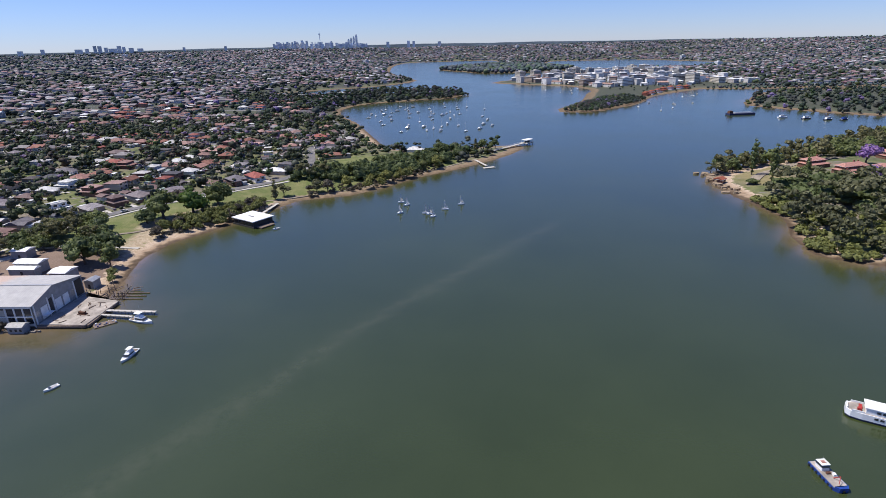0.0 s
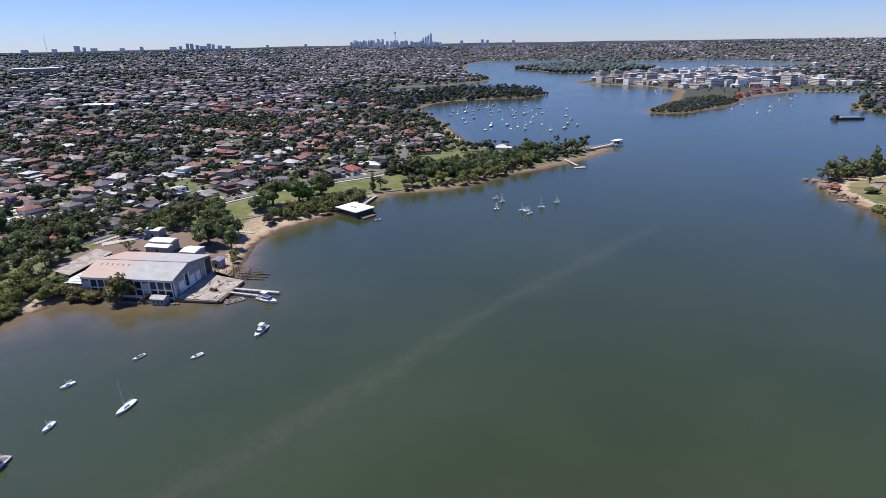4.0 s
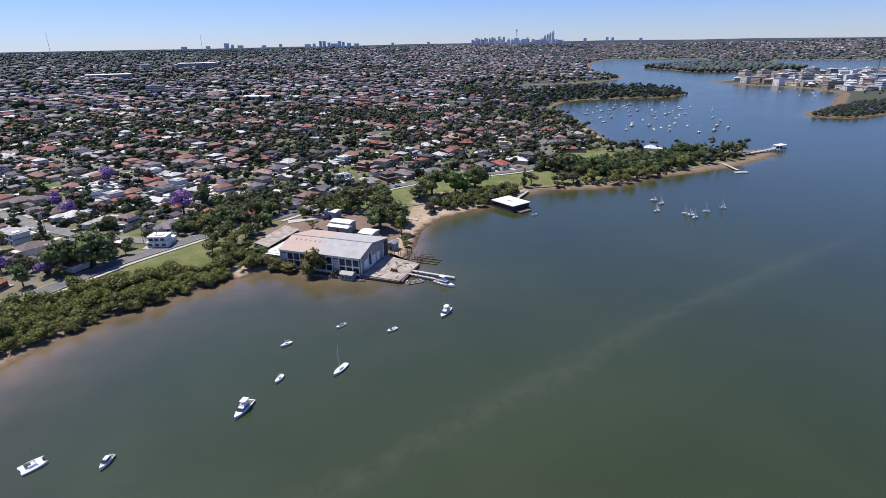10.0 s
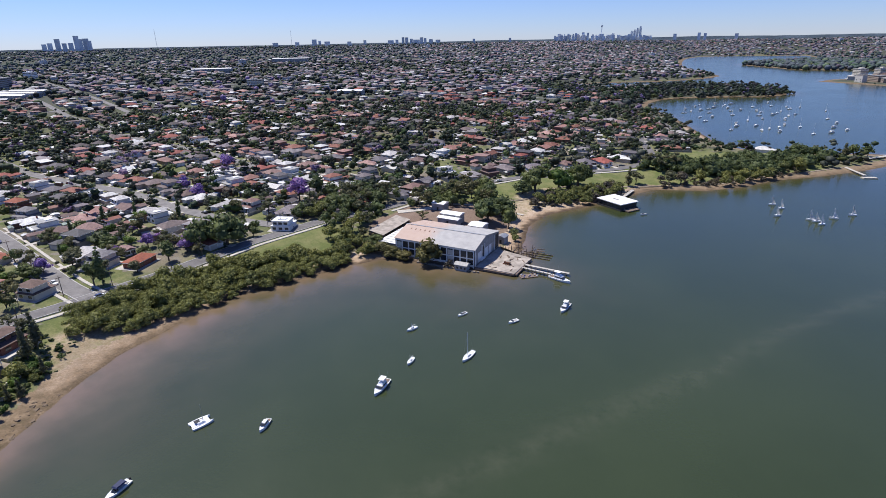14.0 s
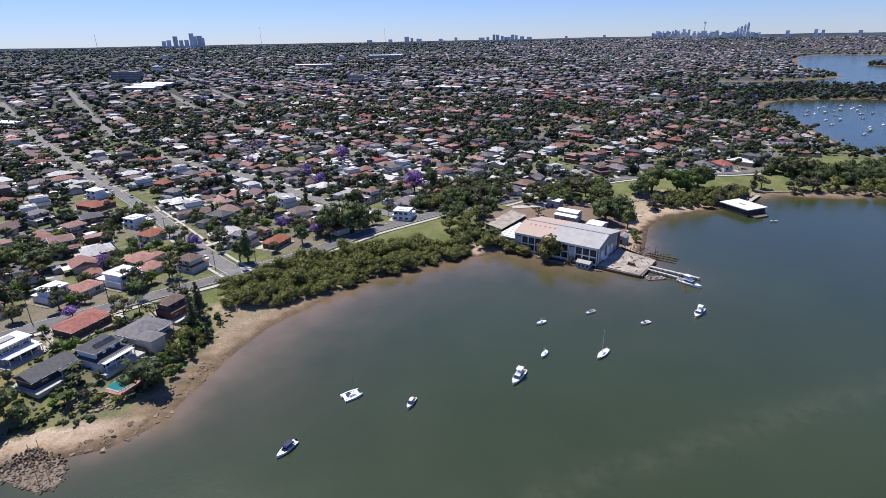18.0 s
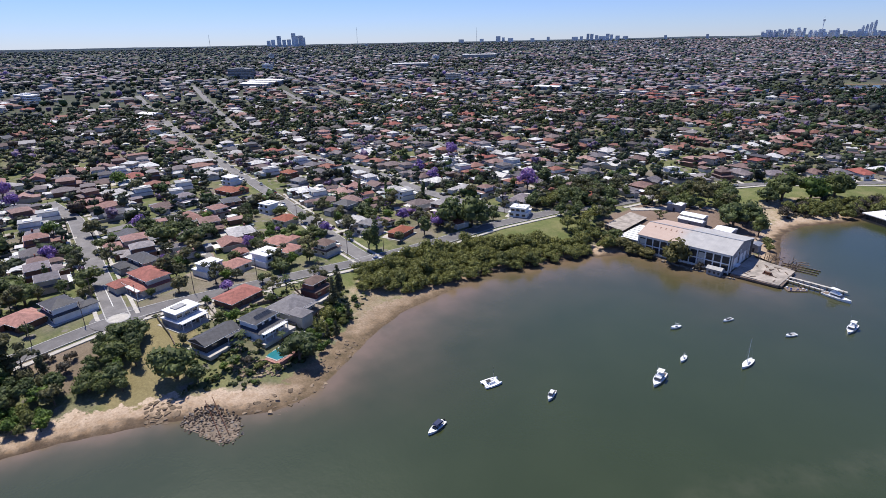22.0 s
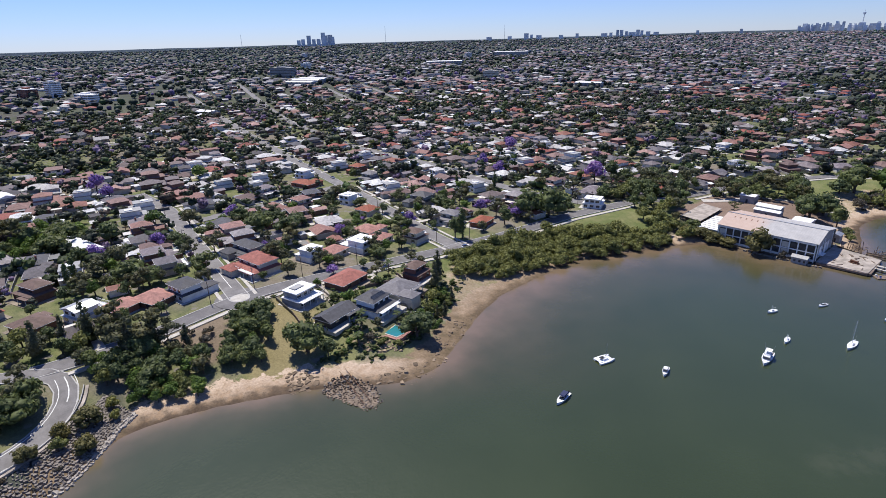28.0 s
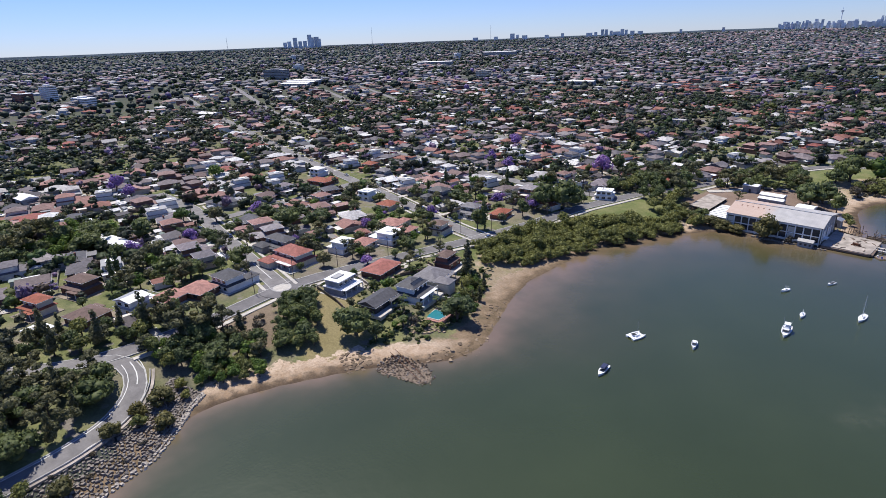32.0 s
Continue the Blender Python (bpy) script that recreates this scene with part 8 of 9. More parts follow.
# The ridge that closes the view all round; haze is painted in its blue-grey.
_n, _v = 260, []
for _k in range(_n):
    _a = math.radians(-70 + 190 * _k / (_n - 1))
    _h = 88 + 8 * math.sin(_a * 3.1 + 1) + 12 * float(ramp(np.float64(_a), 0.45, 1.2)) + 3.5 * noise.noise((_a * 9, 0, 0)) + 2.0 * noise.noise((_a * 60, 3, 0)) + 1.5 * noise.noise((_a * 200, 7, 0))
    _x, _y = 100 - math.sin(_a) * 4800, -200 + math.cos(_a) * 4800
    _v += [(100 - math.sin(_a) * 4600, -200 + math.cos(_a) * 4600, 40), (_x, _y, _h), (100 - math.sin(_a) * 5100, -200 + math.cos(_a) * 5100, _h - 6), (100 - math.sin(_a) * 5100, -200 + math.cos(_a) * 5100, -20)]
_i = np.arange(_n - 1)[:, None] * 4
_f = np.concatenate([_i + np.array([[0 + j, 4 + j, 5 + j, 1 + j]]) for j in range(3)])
tagged(new("backdrop", mesh_from("backdrop", _v, [_f], surface("far wooded ridge in haze colour", (0.075, 0.1, 0.13, 1), 0.95, scale=0.02, grain=0.35, stain=0.3, spec=0.0))), "hazy blue-grey wooded ridge on the horizon", "backdrop", kind="structure")

# ---- the point: rocks, pool, paths ----
def stone_shape(r, rg, flat=0.6, n=7):
    """A rough stone: an uneven prism with a smaller, tilted top."""
    a = np.sort(rg.uniform(0, 6.28, n))
    lo = [(math.cos(t) * r * q, math.sin(t) * r * q, -r * 0.5) for t, q in zip(a, rg.uniform(0.75, 1.1, n))]
    hi = [(x * 0.72, y * 0.72, r * flat + rg.uniform(-0.15, 0.15) * r) for x, y, _ in lo]
    return Shape().add(lo + hi, [tuple(range(n, 2 * n))] + [(k, (k + 1) % n, n + (k + 1) % n, n + k) for k in range(n)])


_rg = np.random.default_rng(12)
STONES = [stone_shape(1.0, _rg).mesh("stone", M["boulder"]) for _ in range(8)]
SLABS = [stone_shape(1.0, _rg, 0.28, 8).mesh("stone", M["rock"]) for _ in range(8)]
PALE = [stone_shape(1.0, _rg).mesh("stone", M["paleboulder"]) for _ in range(5)]
FLAT = [stone_shape(1.0, _rg, 0.2, 9).mesh("stone", M["shelf"]) for _ in range(6)]
DARK = [stone_shape(1.0, _rg).mesh("stone", M["wetrock"]) for _ in range(8)]


def scatter(owner, meshes, spots, size, lift=0.0, tilt=10):
    for x, y in spots:
        o = new("stone", meshes[int(_rg.integers(0, len(meshes)))])
        o.parent = owner
        s = _rg.uniform(*size)
        z = max(ground_at(x, y), -0.3) + lift
        o.matrix_world = pose(x, y, z, _rg.normal(0, tilt), _rg.normal(0, tilt), _rg.uniform(0, 360)) @ Matrix.Diagonal((s * _rg.uniform(0.8, 1.4), s, s * _rg.uniform(0.7, 1.1), 1))


revetment = tagged(thing("rock_revetment", "", "revetment"), "terraced grey boulder revetment below the curving road", "revetment")
FOOT_LINE = [(-54, -266), (-60, -248), (-65.5, -232), (-73, -223.5), (-80, -217), (-83, -212)]
HEAD_LINE = [(-70, -268), (-78, -251), (-83.7, -237), (-91, -226), (-95, -220.5), (-98, -216)]


def along(line, t):
    """The place at a share t of a line's points."""
    k = min(int(t * (len(line) - 1)), len(line) - 2)
    return Vector(line[k]).lerp(Vector(line[k + 1]), t * (len(line) - 1) - k)


_low, _high = [], []
for _row in range(16):
    for _k in range(66):
        _t = (_k + 0.5 * (_row % 2) + _rg.uniform(-0.2, 0.2)) / 66
        _p = along(FOOT_LINE, min(max(_t, 0), 0.999)).lerp(along(HEAD_LINE, min(max(_t, 0), 0.999)), (_row + _rg.uniform(-0.14, 0.14)) / 16)
        (_low if _row < 4 else _high).append((_p.x, _p.y))
scatter(revetment, PALE, _low[:132], (0.5, 0.85), 0.1, 10)
scatter(revetment, STONES, _low[132:], (0.45, 0.85), 0.12, 12)
_h = np.array(_high)
_m = len(_h)
_stone = [stone_shape(1.0, _rg) for _ in range(6)]
_r = _rg.uniform(0.42, 0.85, _m)
_me = spread("upper_stones", [(s.v, s.f3, s.f4, [0] * len(s.f3), [0] * len(s.f4)) for s in _stone], _rg.integers(0, 6, _m), np.c_[_h, height(_h[:, 0], _h[:, 1]) + 0.05], _rg.uniform(0, 6.28, _m), np.c_[_r * 1.2, _r, _r], [M["boulder"]])
tagged(part("upper_stones", _me, None, revetment), kind="stuff")


def spots_in(outline, n, gap):
    """Places within an outline, no closer than gap."""
    out, xs, ys = [], [p[0] for p in outline], [p[1] for p in outline]
    for _ in range(n * 30):
        x, y = _rg.uniform(min(xs), max(xs)), _rg.uniform(min(ys), max(ys))
        if inside(outline, x, y) and all((x - a) ** 2 + (y - b) ** 2 > gap * gap for a, b in out):
            out.append((x, y))
        if len(out) == n:
            break
    return out


TONGUE = [(-56, -157.5), (-49, -155), (-43, -155), (-37.5, -158), (-36.5, -161), (-38.7, -164), (-47, -166), (-53, -168.5), (-57, -166), (-58, -161)]
boulders = tagged(thing("boulder_ramp", "", "rocks"), "dark weedy boulder heap of an old boat ramp", "rocks")
_c = Vector((-48, -161.5))
part("mud_bank", Shape().slab([tuple(_c.lerp(Vector(p), 0.9)) for p in TONGUE], -0.5, 0.06), M["wetrock"], boulders)
scatter(boulders, DARK + STONES[:3], spots_in(TONGUE, 210, 0.72), (0.32, 0.72), 0.25, 16)
for _o in (-1.1, 1.1):
    part("rail", Shape().tube((-59, -157.6 + _o, 1.3), (-40.5, -161.4 + _o, 0.75), 0.09, 0.09, 6), M["rust"], boulders)
ledges = tagged(thing("rock_shelf", "", "rocks"), "weathered sandstone shelf along the point's shore", "rocks")
scatter(ledges, FLAT, spots_in([(-71, -171), (-66.5, -165), (-61, -165), (-57, -170), (-61, -175)], 26, 1.5), (0.8, 1.5), -0.08, 3)
scatter(ledges, FLAT + SLABS[:2], spots_in([(-50, -152), (-44, -154), (-38, -147), (-37, -135), (-42, -128), (-46, -138)], 36, 1.7), (0.7, 1.6), -0.16, 3)
scatter(ledges, FLAT, spots_in([(-50, -128), (-42, -130), (-48, -115), (-56, -100), (-58, -106)], 26, 1.6), (0.6, 1.4), -0.12, 3)
garden = tagged(thing("rock_garden", "", "rocks"), "terraced sandstone rocks below the waterfront houses", "rocks")
scatter(garden, SLABS, spots_in([(-70, -146), (-66.6, -138.6), (-58, -133), (-54, -137), (-62, -146)], 55, 1.0), (0.5, 1.1), 0.1, 8)

_z = ground_at(-64, -131) + 0.35
pool = thing("swimming_pool", "small turquoise swimming pool with pale paving", "pool", at=pose(-64, -131.5, _z, 0, 0, 14) @ Matrix.Diagonal((0.85, 0.85, 1, 1)))
part("paving", Shape().box(-6.5, 5.5, -5.5, 5.5, -2.0, 0.1), M["tile_pink"], pool)
part("coping", Shape().slab([(-3.6, -4.2), (3.4, -4.2), (4.4, 0), (3.4, 4.2), (-3.6, 4.2)], 0.104, 0.24), M["path"], pool)
part("pool_water", Shape().slab([(-3.2, -3.7), (3.1, -3.7), (4.0, 0), (3.1, 3.7), (-3.2, 3.7)], 0.2, 0.26), M["pool"], pool)
for _k in range(9):
    part("fence_post", Shape().tube((5.3, -5.2 + _k * 1.3, 0.1), (5.3, -5.2 + _k * 1.3, 1.3), 0.04, 0.04, 5), M["steel"], pool)
part("fence_rail", Shape().tube((5.3, -5.2, 1.3), (5.3, 5.2, 1.3), 0.04, 0.04, 5), M["steel"], pool)
lawn_edge = thing("lawn_wall", "low garden wall round a waterfront lawn", "wall", at=pose(-72, -108, ground_at(-72, -108), 0, 0, 14))
part("wall", Shape().box(-0.2, 0.2, -8, 8, -1, 0.9), M["cream"], lawn_edge)

# Roundabout, paths and road paint.
_z = ground_at(-124.3, -161.6) + 0.3
ring = tagged(thing("roundabout", "", "roundabout", at=pose(-124.3, -161.6, _z)), "small pale concrete roundabout island with a low kerb", "roundabout")
part("apron", Shape().tube((0, 0, -0.6), (0, 0, 0.03), 9.5, 9.5, 28), M["asphalt_new"], ring)
part("island", Shape().tube((0, 0, 0.0), (0, 0, 0.16), 3.5, 3.3, 24), M["path"], ring)
part("kerb", Shape().tube((0, 0, 0.0), (0, 0, 0.1), 3.9, 3.8, 24), M["kerb"], ring)
FOOT = SHORE_STREET[1:]
strip("footpath", FOOT, 1.0, 0.34, M["path"], -6.6, "pale concrete footpath along the waterfront street", 4)
strip("footpath", PARK_STREET[1:8], 1.1, 0.34, M["path"], -6.2, "pale concrete path beside the park", 6)
strip("footpath", [(-20, 128), (6, 150), (20, 190), (50, 214), (80, 232), (115, 250), (140, 285), (175, 318), (205, 352)], 0.8, 0.3, M["yardgravel"], 0, "winding pale path through the park", 6)
strip("footpath", [(-40, 112), (-12, 122), (14, 128), (24, 124)], 1.0, 0.3, M["path"], 0, "boardwalk path down to the beach", 4)
strip("footpath", [(36, 600), (44, 560), (40, 530), (52, 490), (76, 455), (96, 430)], 1.1, 0.35, M["path"], 0, "pale path behind the bay beach", 8)
strip("yard_track", [(-50, 88), (-40, 96), (-30, 112), (-36, 130), (-50, 140)], 2.6, 0.3, M["path"], 0, "pale dirt track up from the yard", 6)
for _line, _off in ((COVE_ROAD[:10], 0.0), (COVE_ROAD[:10], 2.5), (COVE_ROAD[:10], -2.5)):
    strip("road_line", _line, 0.16 if _off == 0 else 0.11, 0.33, M["line"], _off, "white painted road line", 3)
strip("guard_rail", COVE_ROAD[:9], 0.12, 0.75, M["kerb"], -3.45, "low concrete barrier along the seaward edge", 3)
strip("footpath", COVE_ROAD[:9], 0.45, 0.34, M["concrete"], -4.3, "pale path beside the curving road", 3)
for _line in (LONG_STREETS["round"][:3], LONG_STREETS["mid"][:5]):
    for _off in (-6.4, 6.4):
        strip("footpath", _line, 0.7, 0.32, M["path"], _off, "narrow concrete footpath along the verge", 5)
_p = np.array([(-136, -160), (-160, -156.7)])
strip("road_line", [tuple(q) for q in _p], 0.14, 0.34, M["line"], 0, "white painted centre line", 4)

# ---- cars ----
PAINT = palette("car paint", [(0.75, 0.75, 0.75), (0.04, 0.04, 0.045), (0.5, 0.51, 0.53), (0.7, 0.7, 0.71), (0.35, 0.02, 0.02), (0.12, 0.13, 0.15), (0.03, 0.06, 0.18), (0.78, 0.78, 0.77)], "object", 0.3, 0.04, 1, 0.6)


def car():
    o = thing("car", "parked car at the kerb of a suburban street", "car", "parked cars")
    b = Shape().add([(-2.2, -0.88, 0.3), (2.2, -0.85, 0.3), (2.2, 0.85, 0.3), (-2.2, 0.88, 0.3), (-2.25, -0.88, 0.85), (2.2, -0.82, 0.75), (2.2, 0.82, 0.75), (-2.25, 0.88, 0.85), (-2.1, -0.82, 0.98), (0.95, -0.82, 0.98), (0.95, 0.82, 0.98), (-2.1, 0.82, 0.98)],
                    [(0, 3, 2, 1), (0, 1, 5, 4), (2, 3, 7, 6), (1, 2, 6, 5), (3, 0, 4, 7), (4, 5, 9, 8), (6, 7, 11, 10), (5, 6, 10, 9), (7, 4, 8, 11), (8, 9, 10, 11)])
    part("body", b, PAINT, o)
    part("glasshouse", Shape().add([(-1.9, -0.78, 0.98), (0.9, -0.78, 0.98), (0.9, 0.78, 0.98), (-1.9, 0.78, 0.98), (-1.4, -0.62, 1.45), (0.2, -0.62, 1.45), (0.2, 0.62, 1.45), (-1.4, 0.62, 1.45)], [(0, 1, 5, 4), (1, 2, 6, 5), (2, 3, 7, 6), (3, 0, 4, 7), (4, 5, 6, 7)]), M["glass"], o)
    part("roof", Shape().box(-1.42, 0.22, -0.63, 0.63, 1.452, 1.5), PAINT, o)
    for x in (-1.35, 1.4):
        for y in (-0.86, 0.86):
            part("wheel", Shape().tube((x, y - 0.1, 0.33), (x, y + 0.1, 0.33), 0.33, 0.33, 12), M["black"], o)
    return o


_car = car()
_spots = []
for _line, _w, _step in ((LONG_STREETS["round"], 7.5, 17), (LONG_STREETS["mid"], 7.5, 19), (SHORE_STREET, 7.5, 16), (LONG_STREETS["wide"], 8.5, 24), (PARK_STREET[:8], 7, 15)):
    _p = np.array(_line, float)
    for _a, _b in zip(_p, _p[1:]):
        _l = np.hypot(*(_b - _a))
        for _k in range(int(_l / _step)):
            if _rg.random() < 0.42:
                _d = (_b - _a) / _l
                _q = _a + _d * (_k + _rg.uniform(0.2, 0.8)) * _step
                _s = _rg.choice([-1, 1])
                _spots.append((*(_q + np.array((-_d[1], _d[0])) * _s * (_w / 2 - 1.2)), math.degrees(math.atan2(_d[1], _d[0])) + (180 if _s > 0 else 0)))
_spots = [s for s in _spots if np.hypot(s[0] + 124.3, s[1] + 161.6) > 14][:60]
for _x, _y, _a in _spots:
    copy_thing(_car, pose(_x, _y, ground_at(_x, _y) + 0.3, 0, 0, _a))
drop_thing(_car)

# ---- power poles ----
def pole():
    o = thing("power_pole", "timber power pole with a crossarm", "pole", "power poles")
    part("pole", Shape().tube((0, 0, -1), (0, 0, 9.5), 0.16, 0.11, 7), M["timber"], o)
    part("crossarm", Shape().box(-1.2, 1.2, -0.07, 0.07, 8.6, 8.8), M["timber"], o)
    return o


_pole = pole()
for _line in (LONG_STREETS["round"][:4], LONG_STREETS["mid"][:5], SHORE_STREET[2:], LONG_STREETS["wide"][:4]):
    _p = np.array(_line, float)
    for _a, _b in zip(_p, _p[1:]):
        _l = np.hypot(*(_b - _a))
        _d = (_b - _a) / _l
        for _k in range(max(1, int(_l / 38))):
            _q = _a + _d * (_k + 0.5) * _l / max(1, int(_l / 38)) + np.array((-_d[1], _d[0])) * 5.4
            copy_thing(_pole, pose(*_q, ground_at(*_q), 0, 0, math.degrees(math.atan2(_d[1], _d[0])) + 90))
drop_thing(_pole)

# ---- fences, drives and shrubs between the lots ----
_near = HOUSES[np.hypot(HOUSES[:, 0] - 60, HOUSES[:, 1] + 150) < 700]
_near = _near[_near[:, 3] == 0]
_n = len(_near)
_c, _s = np.cos(_near[:, 2]), np.sin(_near[:, 2])
_post = ([(-0.06, -11, -1.0), (0.06, -11, -1.0), (0.06, 14, -1.0), (-0.06, 14, -1.0), (-0.06, -11, 1.7), (0.06, -11, 1.7), (0.06, 14, 1.7), (-0.06, 14, 1.7)], [], [(4, 5, 6, 7), (0, 1, 5, 4), (1, 2, 6, 5), (2, 3, 7, 6), (3, 0, 4, 7)], [], [0] * 5)
_fx, _fy = _near[:, 0] + _c * 8.2, _near[:, 1] + _s * 8.2
_me = spread("garden_fences", [_post], np.zeros(_n, int), np.c_[_fx, _fy, height(_fx, _fy)], _near[:, 2], np.ones((_n, 3)), [palette("fence boards", [(0.2, 0.15, 0.11), (0.35, 0.32, 0.28), (0.1, 0.11, 0.1), (0.5, 0.47, 0.42)], "island", 0.9)])
tagged(new("garden_fences", _me), "timber and metal paling fences between gardens", "fence", kind="stuff")
_v, _f = [], []
for _k in range(_n):
    _x, _y, _a, _ = _near[_k]
    _o = len(_v)
    for _dx, _dy in ((2.6, -15.2), (5.6, -15.2), (5.6, -7), (2.6, -7)):
        _wx, _wy = _x + _dx * _c[_k] - _dy * _s[_k], _y + _dx * _s[_k] + _dy * _c[_k]
        _v.append((_wx, _wy))
    _f.append((_o, _o + 1, _o + 2, _o + 3))
_v = np.array(_v)
_dz = height(_v[:, 0], _v[:, 1]) + 0.3
tagged(new("driveways", mesh_from("driveways", np.c_[_v, _dz], [_f], M["path"])), "pale concrete driveways", "driveway", kind="stuff")
# Paved yards, carports and garden sheds behind the houses.
_yards = np.repeat(_near, 4, 0)
_m = len(_yards)
_ox, _oy = rng.uniform(-8, 8, _m), rng.choice([-1, 1, 1], _m) * rng.uniform(7.5, 14, _m)
_px, _py = _yards[:, 0] + _ox * np.cos(_yards[:, 2]) - _oy * np.sin(_yards[:, 2]), _yards[:, 1] + _ox * np.sin(_yards[:, 2]) + _oy * np.cos(_yards[:, 2])
_ok = (street_gap(_px, _py) > 3.5) & (shore_distance(_px, _py) > 22) & ~inside(POINT_ZONE, _px, _py) & ~inside(RESERVE, _px, _py) & ~inside(PARK, _px, _py) & ~inside(YARD, _px, _py)
_px, _py, _m = _px[_ok], _py[_ok], int(_ok.sum())
_pz, _turn = height(_px, _py), _yards[_ok, 2] + rng.normal(0, 0.03, _m)
_slab = Shape().box(-3.2, 3.2, -2.2, 2.2, -0.8, 0.12)
_half = rng.random(_m) < 0.55
_paved = palette("assorted yard paving", [(0.5, 0.47, 0.42), (0.4, 0.36, 0.31), (0.56, 0.54, 0.5), (0.36, 0.27, 0.22), (0.3, 0.29, 0.28)], "tone", 0.9, 0.2, 0.8)
_n = int(_half.sum())
_me = spread("garden_paving", [(_slab.v, [], _slab.f4, [], [0] * len(_slab.f4))], np.zeros(_n, int), np.c_[_px, _py, _pz][_half], _turn[_half], rng.uniform(0.6, 1.35, (_n, 3)) * (1, 1, 0) + (0, 0, 1), [_paved])
tagged(new("garden_paving", _me), "pale concrete and brick paved yards behind the houses", "paving", kind="stuff")
_w, _r = Shape().box(-1.9, 1.9, -1.5, 1.5, -1.2, 2.2), Shape().hip(-2.15, 2.15, -1.75, 1.75, 2.204, 0.45, 0.1, True)
_f4 = _w.f4 + [[i + len(_w.v) for i in f] for f in _r.f4]
_hut = (_w.v + _r.v, [[i + len(_w.v) for i in f] for f in _r.f3], _f4, [1] * len(_r.f3), [0] * len(_w.f4) + [1] * len(_r.f4))
_n = _m - _n
_lean = palette("assorted shed sheeting", [(0.72, 0.72, 0.7), (0.55, 0.55, 0.54), (0.66, 0.62, 0.55), (0.3, 0.31, 0.32), (0.75, 0.75, 0.74), (0.24, 0.3, 0.26), (0.6, 0.6, 0.6)], "tone", 0.55, 0.12, 0.8)
_me = spread("garden_sheds", [_hut], np.zeros(_n, int), np.c_[_px, _py, _pz][~_half], _turn[~_half], rng.uniform(0.7, 1.45, (_n, 3)) * (1, 1, 0) + (0, 0, 1), [M["wall_many"], _lean])
tagged(new("garden_sheds", _me), "pale metal sheds and carports behind the houses", "sheds", kind="stuff")
_pts = np.repeat(_near, 9, 0)
_m = len(_pts)
_ox, _oy = rng.uniform(-9, 9, _m), rng.choice([-1, 1], _m) * rng.uniform(7.5, 16, _m)
_px, _py = _pts[:, 0] + _ox * np.cos(_pts[:, 2]) - _oy * np.sin(_pts[:, 2]), _pts[:, 1] + _ox * np.sin(_pts[:, 2]) + _oy * np.cos(_pts[:, 2])
_ok = (street_gap(_px, _py) > 0.8) & (shore_distance(_px, _py) > 12)
_px, _py, _m = _px[_ok], _py[_ok], int(_ok.sum())
_r = rng.uniform(0.6, 2.0, _m)
_me = spread("garden_shrubs", [far_proto(k, 1) for k in range(6)], rng.integers(0, 6, _m), np.c_[_px, _py, height(_px, _py) - 0.2], rng.uniform(0, 6.28, _m), np.c_[_r, _r, _r * 0.9], [M["leaf_many"]], True)
tagged(new("garden_shrubs", _me), "hedges and shrubs in the gardens", "shrubs", kind="stuff")

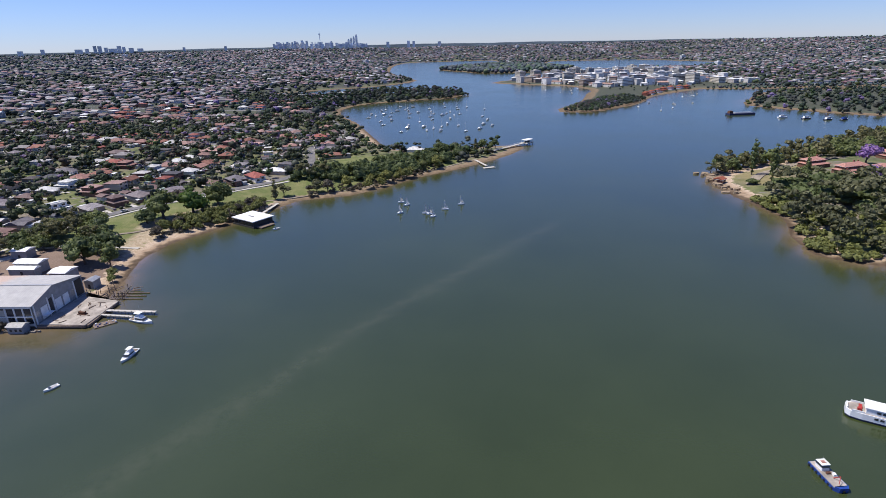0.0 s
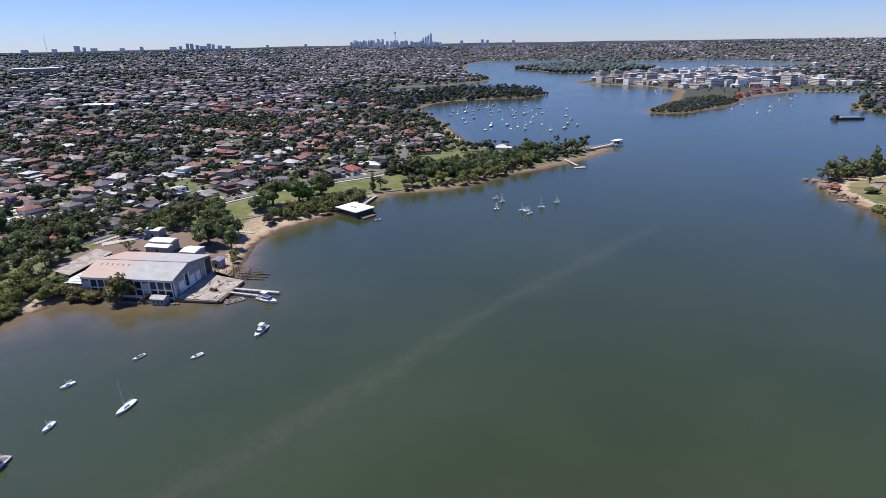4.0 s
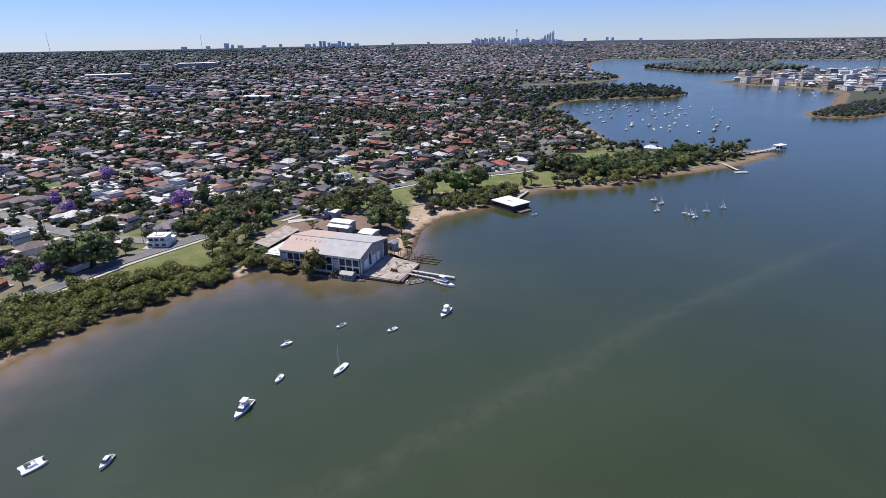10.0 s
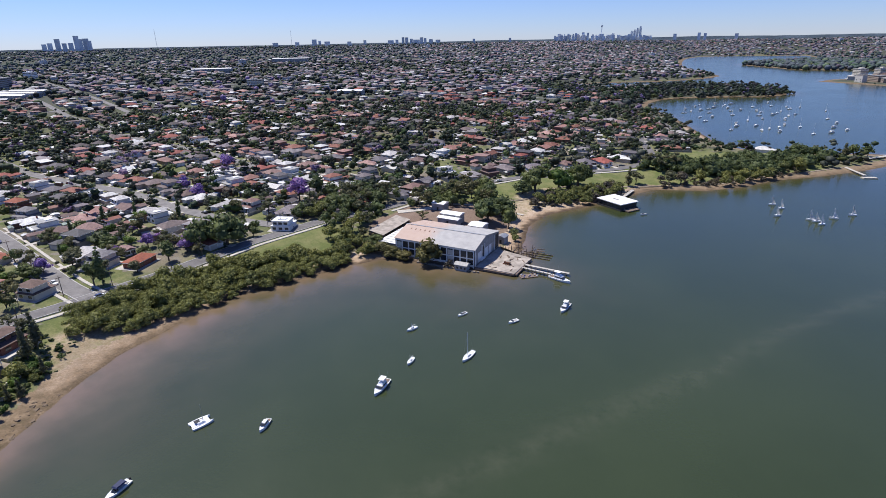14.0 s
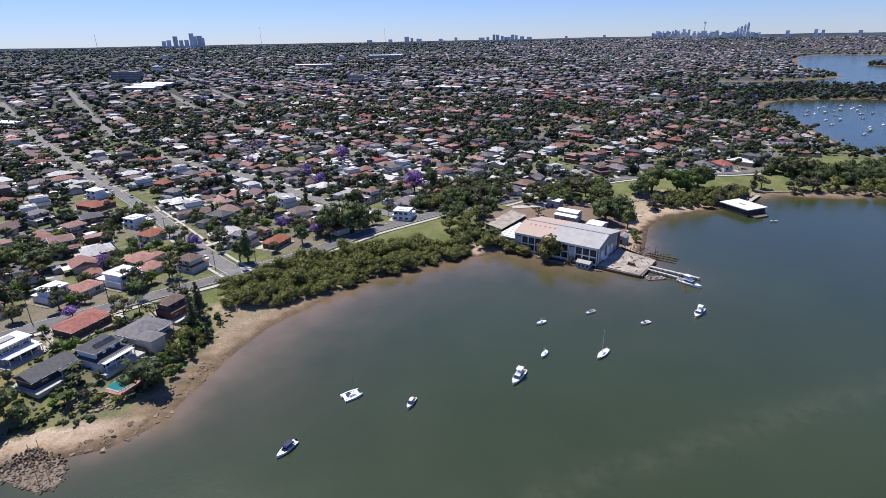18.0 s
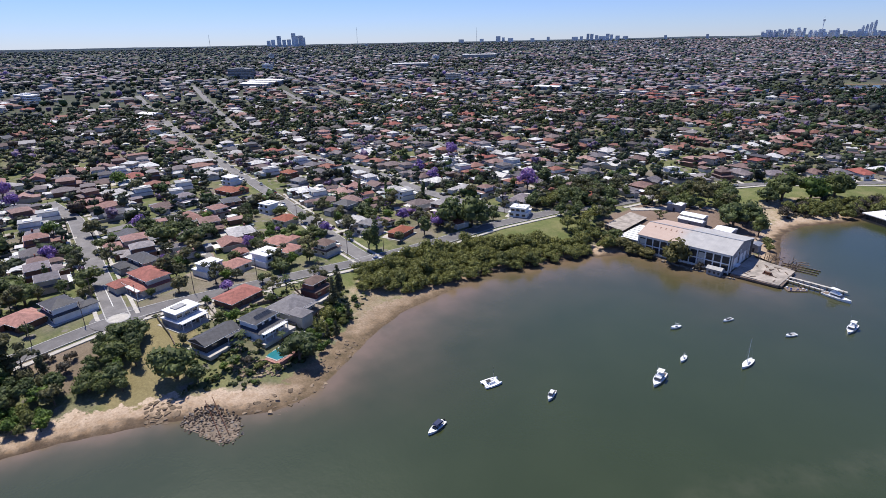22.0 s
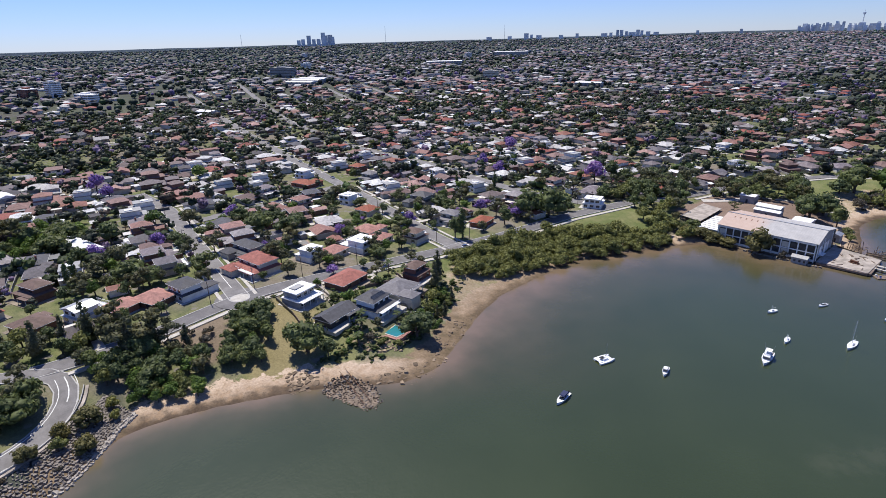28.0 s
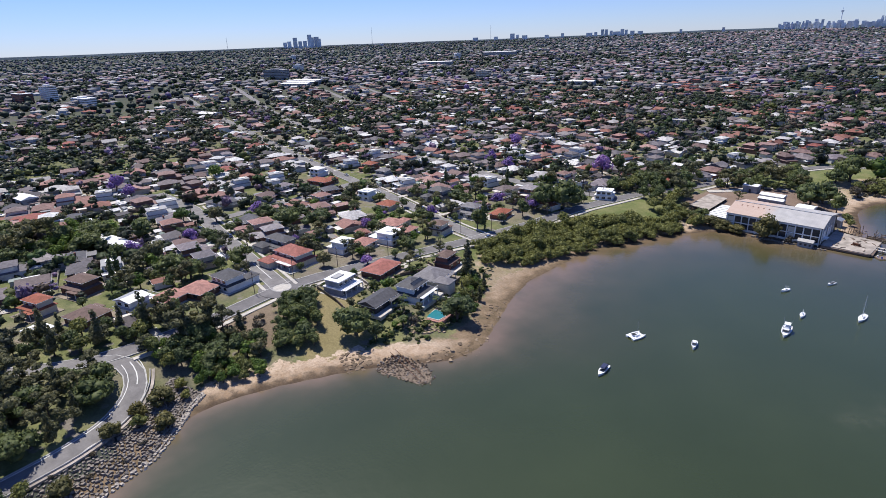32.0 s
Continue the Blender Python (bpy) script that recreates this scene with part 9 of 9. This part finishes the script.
# Drives and garden walls of the lots on the point.
for _n, (_ax, _ay, _bx, _by, _w) in enumerate([(-119, -139, -110, -141, 1.6), (-114, -126, -109, -127, 1.5), (-113, -133, -90, -139, 1.1), (-106, -112, -96, -114, 1.6), (-97, -104, -84, -107, 1.2), (-104, -92, -96, -97, 1.4)]):
    strip("drive", [(_ax, _ay), (_bx, _by)], _w, 0.34, M["path" if _n % 2 else "concrete"], 0, "pale concrete drive up to a waterfront house", 3)
for _ax, _ay, _bx, _by, _m in [(-113, -152, -97, -153.5, "dark"), (-97, -153.5, -88, -155, "timber"), (-113, -134.5, -97, -136.5, "concrete"), (-97, -121, -92, -106, "timber"), (-72, -122, -64, -112, "cream"), (-98, -104, -76, -108, "timber")]:
    _o = thing("garden_wall", "low garden wall between waterfront lots", "wall", "garden walls")
    _d = Vector((_bx - _ax, _by - _ay)).normalized()
    _q = Vector((-_d.y, _d.x)) * 0.12
    for _k in range(5):
        _p0, _p1 = Vector((_ax, _ay)).lerp(Vector((_bx, _by)), _k / 5), Vector((_ax, _ay)).lerp(Vector((_bx, _by)), (_k + 1) / 5)
        _z = ground_at(*((_p0 + _p1) / 2))
        part("panel", Shape().slab([tuple(_p0 - _q), tuple(_p1 - _q), tuple(_p1 + _q), tuple(_p0 + _q)], _z - 1.0, _z + 1.35), M[_m], _o)

# Hedges and garden beds round the houses on the point.
_gx, _gy = rng.uniform(-118, -56, 620), rng.uniform(-162, -84, 620)
_ok = inside(POINT_ZONE, _gx, _gy) & ~inside(POINT_LAWN, _gx, _gy) & (shore_distance(_gx, _gy) > 11) & (street_gap(_gx, _gy) > 2.5) & (np.hypot(_gx + 64, _gy + 131.5) > 5.5)
for _x, _y, _a, _kw, _l in HEROES[:6]:
    _c, _s = math.cos(math.radians(_a)), math.sin(math.radians(_a))
    _u, _w = (_gx - _x) * _c + (_gy - _y) * _s, -(_gx - _x) * _s + (_gy - _y) * _c
    _ok &= (np.abs(_u) > _kw["w"] * 0.43 + 1.1) | (np.abs(_w) > _kw["d"] * 0.43 + 2.4)
_gx, _gy = _gx[_ok], _gy[_ok]
_m = len(_gx)
_r = rng.uniform(0.13, 0.28, _m)
_me = spread("point_gardens", [mid_proto(k, 60 + i, 16) for i, k in enumerate(["broad", "gum", "broad", "fig"])], rng.integers(0, 4, _m), np.c_[_gx, _gy, height(_gx, _gy) - 0.4], rng.uniform(0, 6.28, _m), np.c_[_r * 1.3, _r * 1.3, _r], [M["leaf_green2"]], True)
tagged(new("point_gardens", _me), "clipped hedges and leafy garden beds round the waterfront houses", "shrubs", kind="stuff")
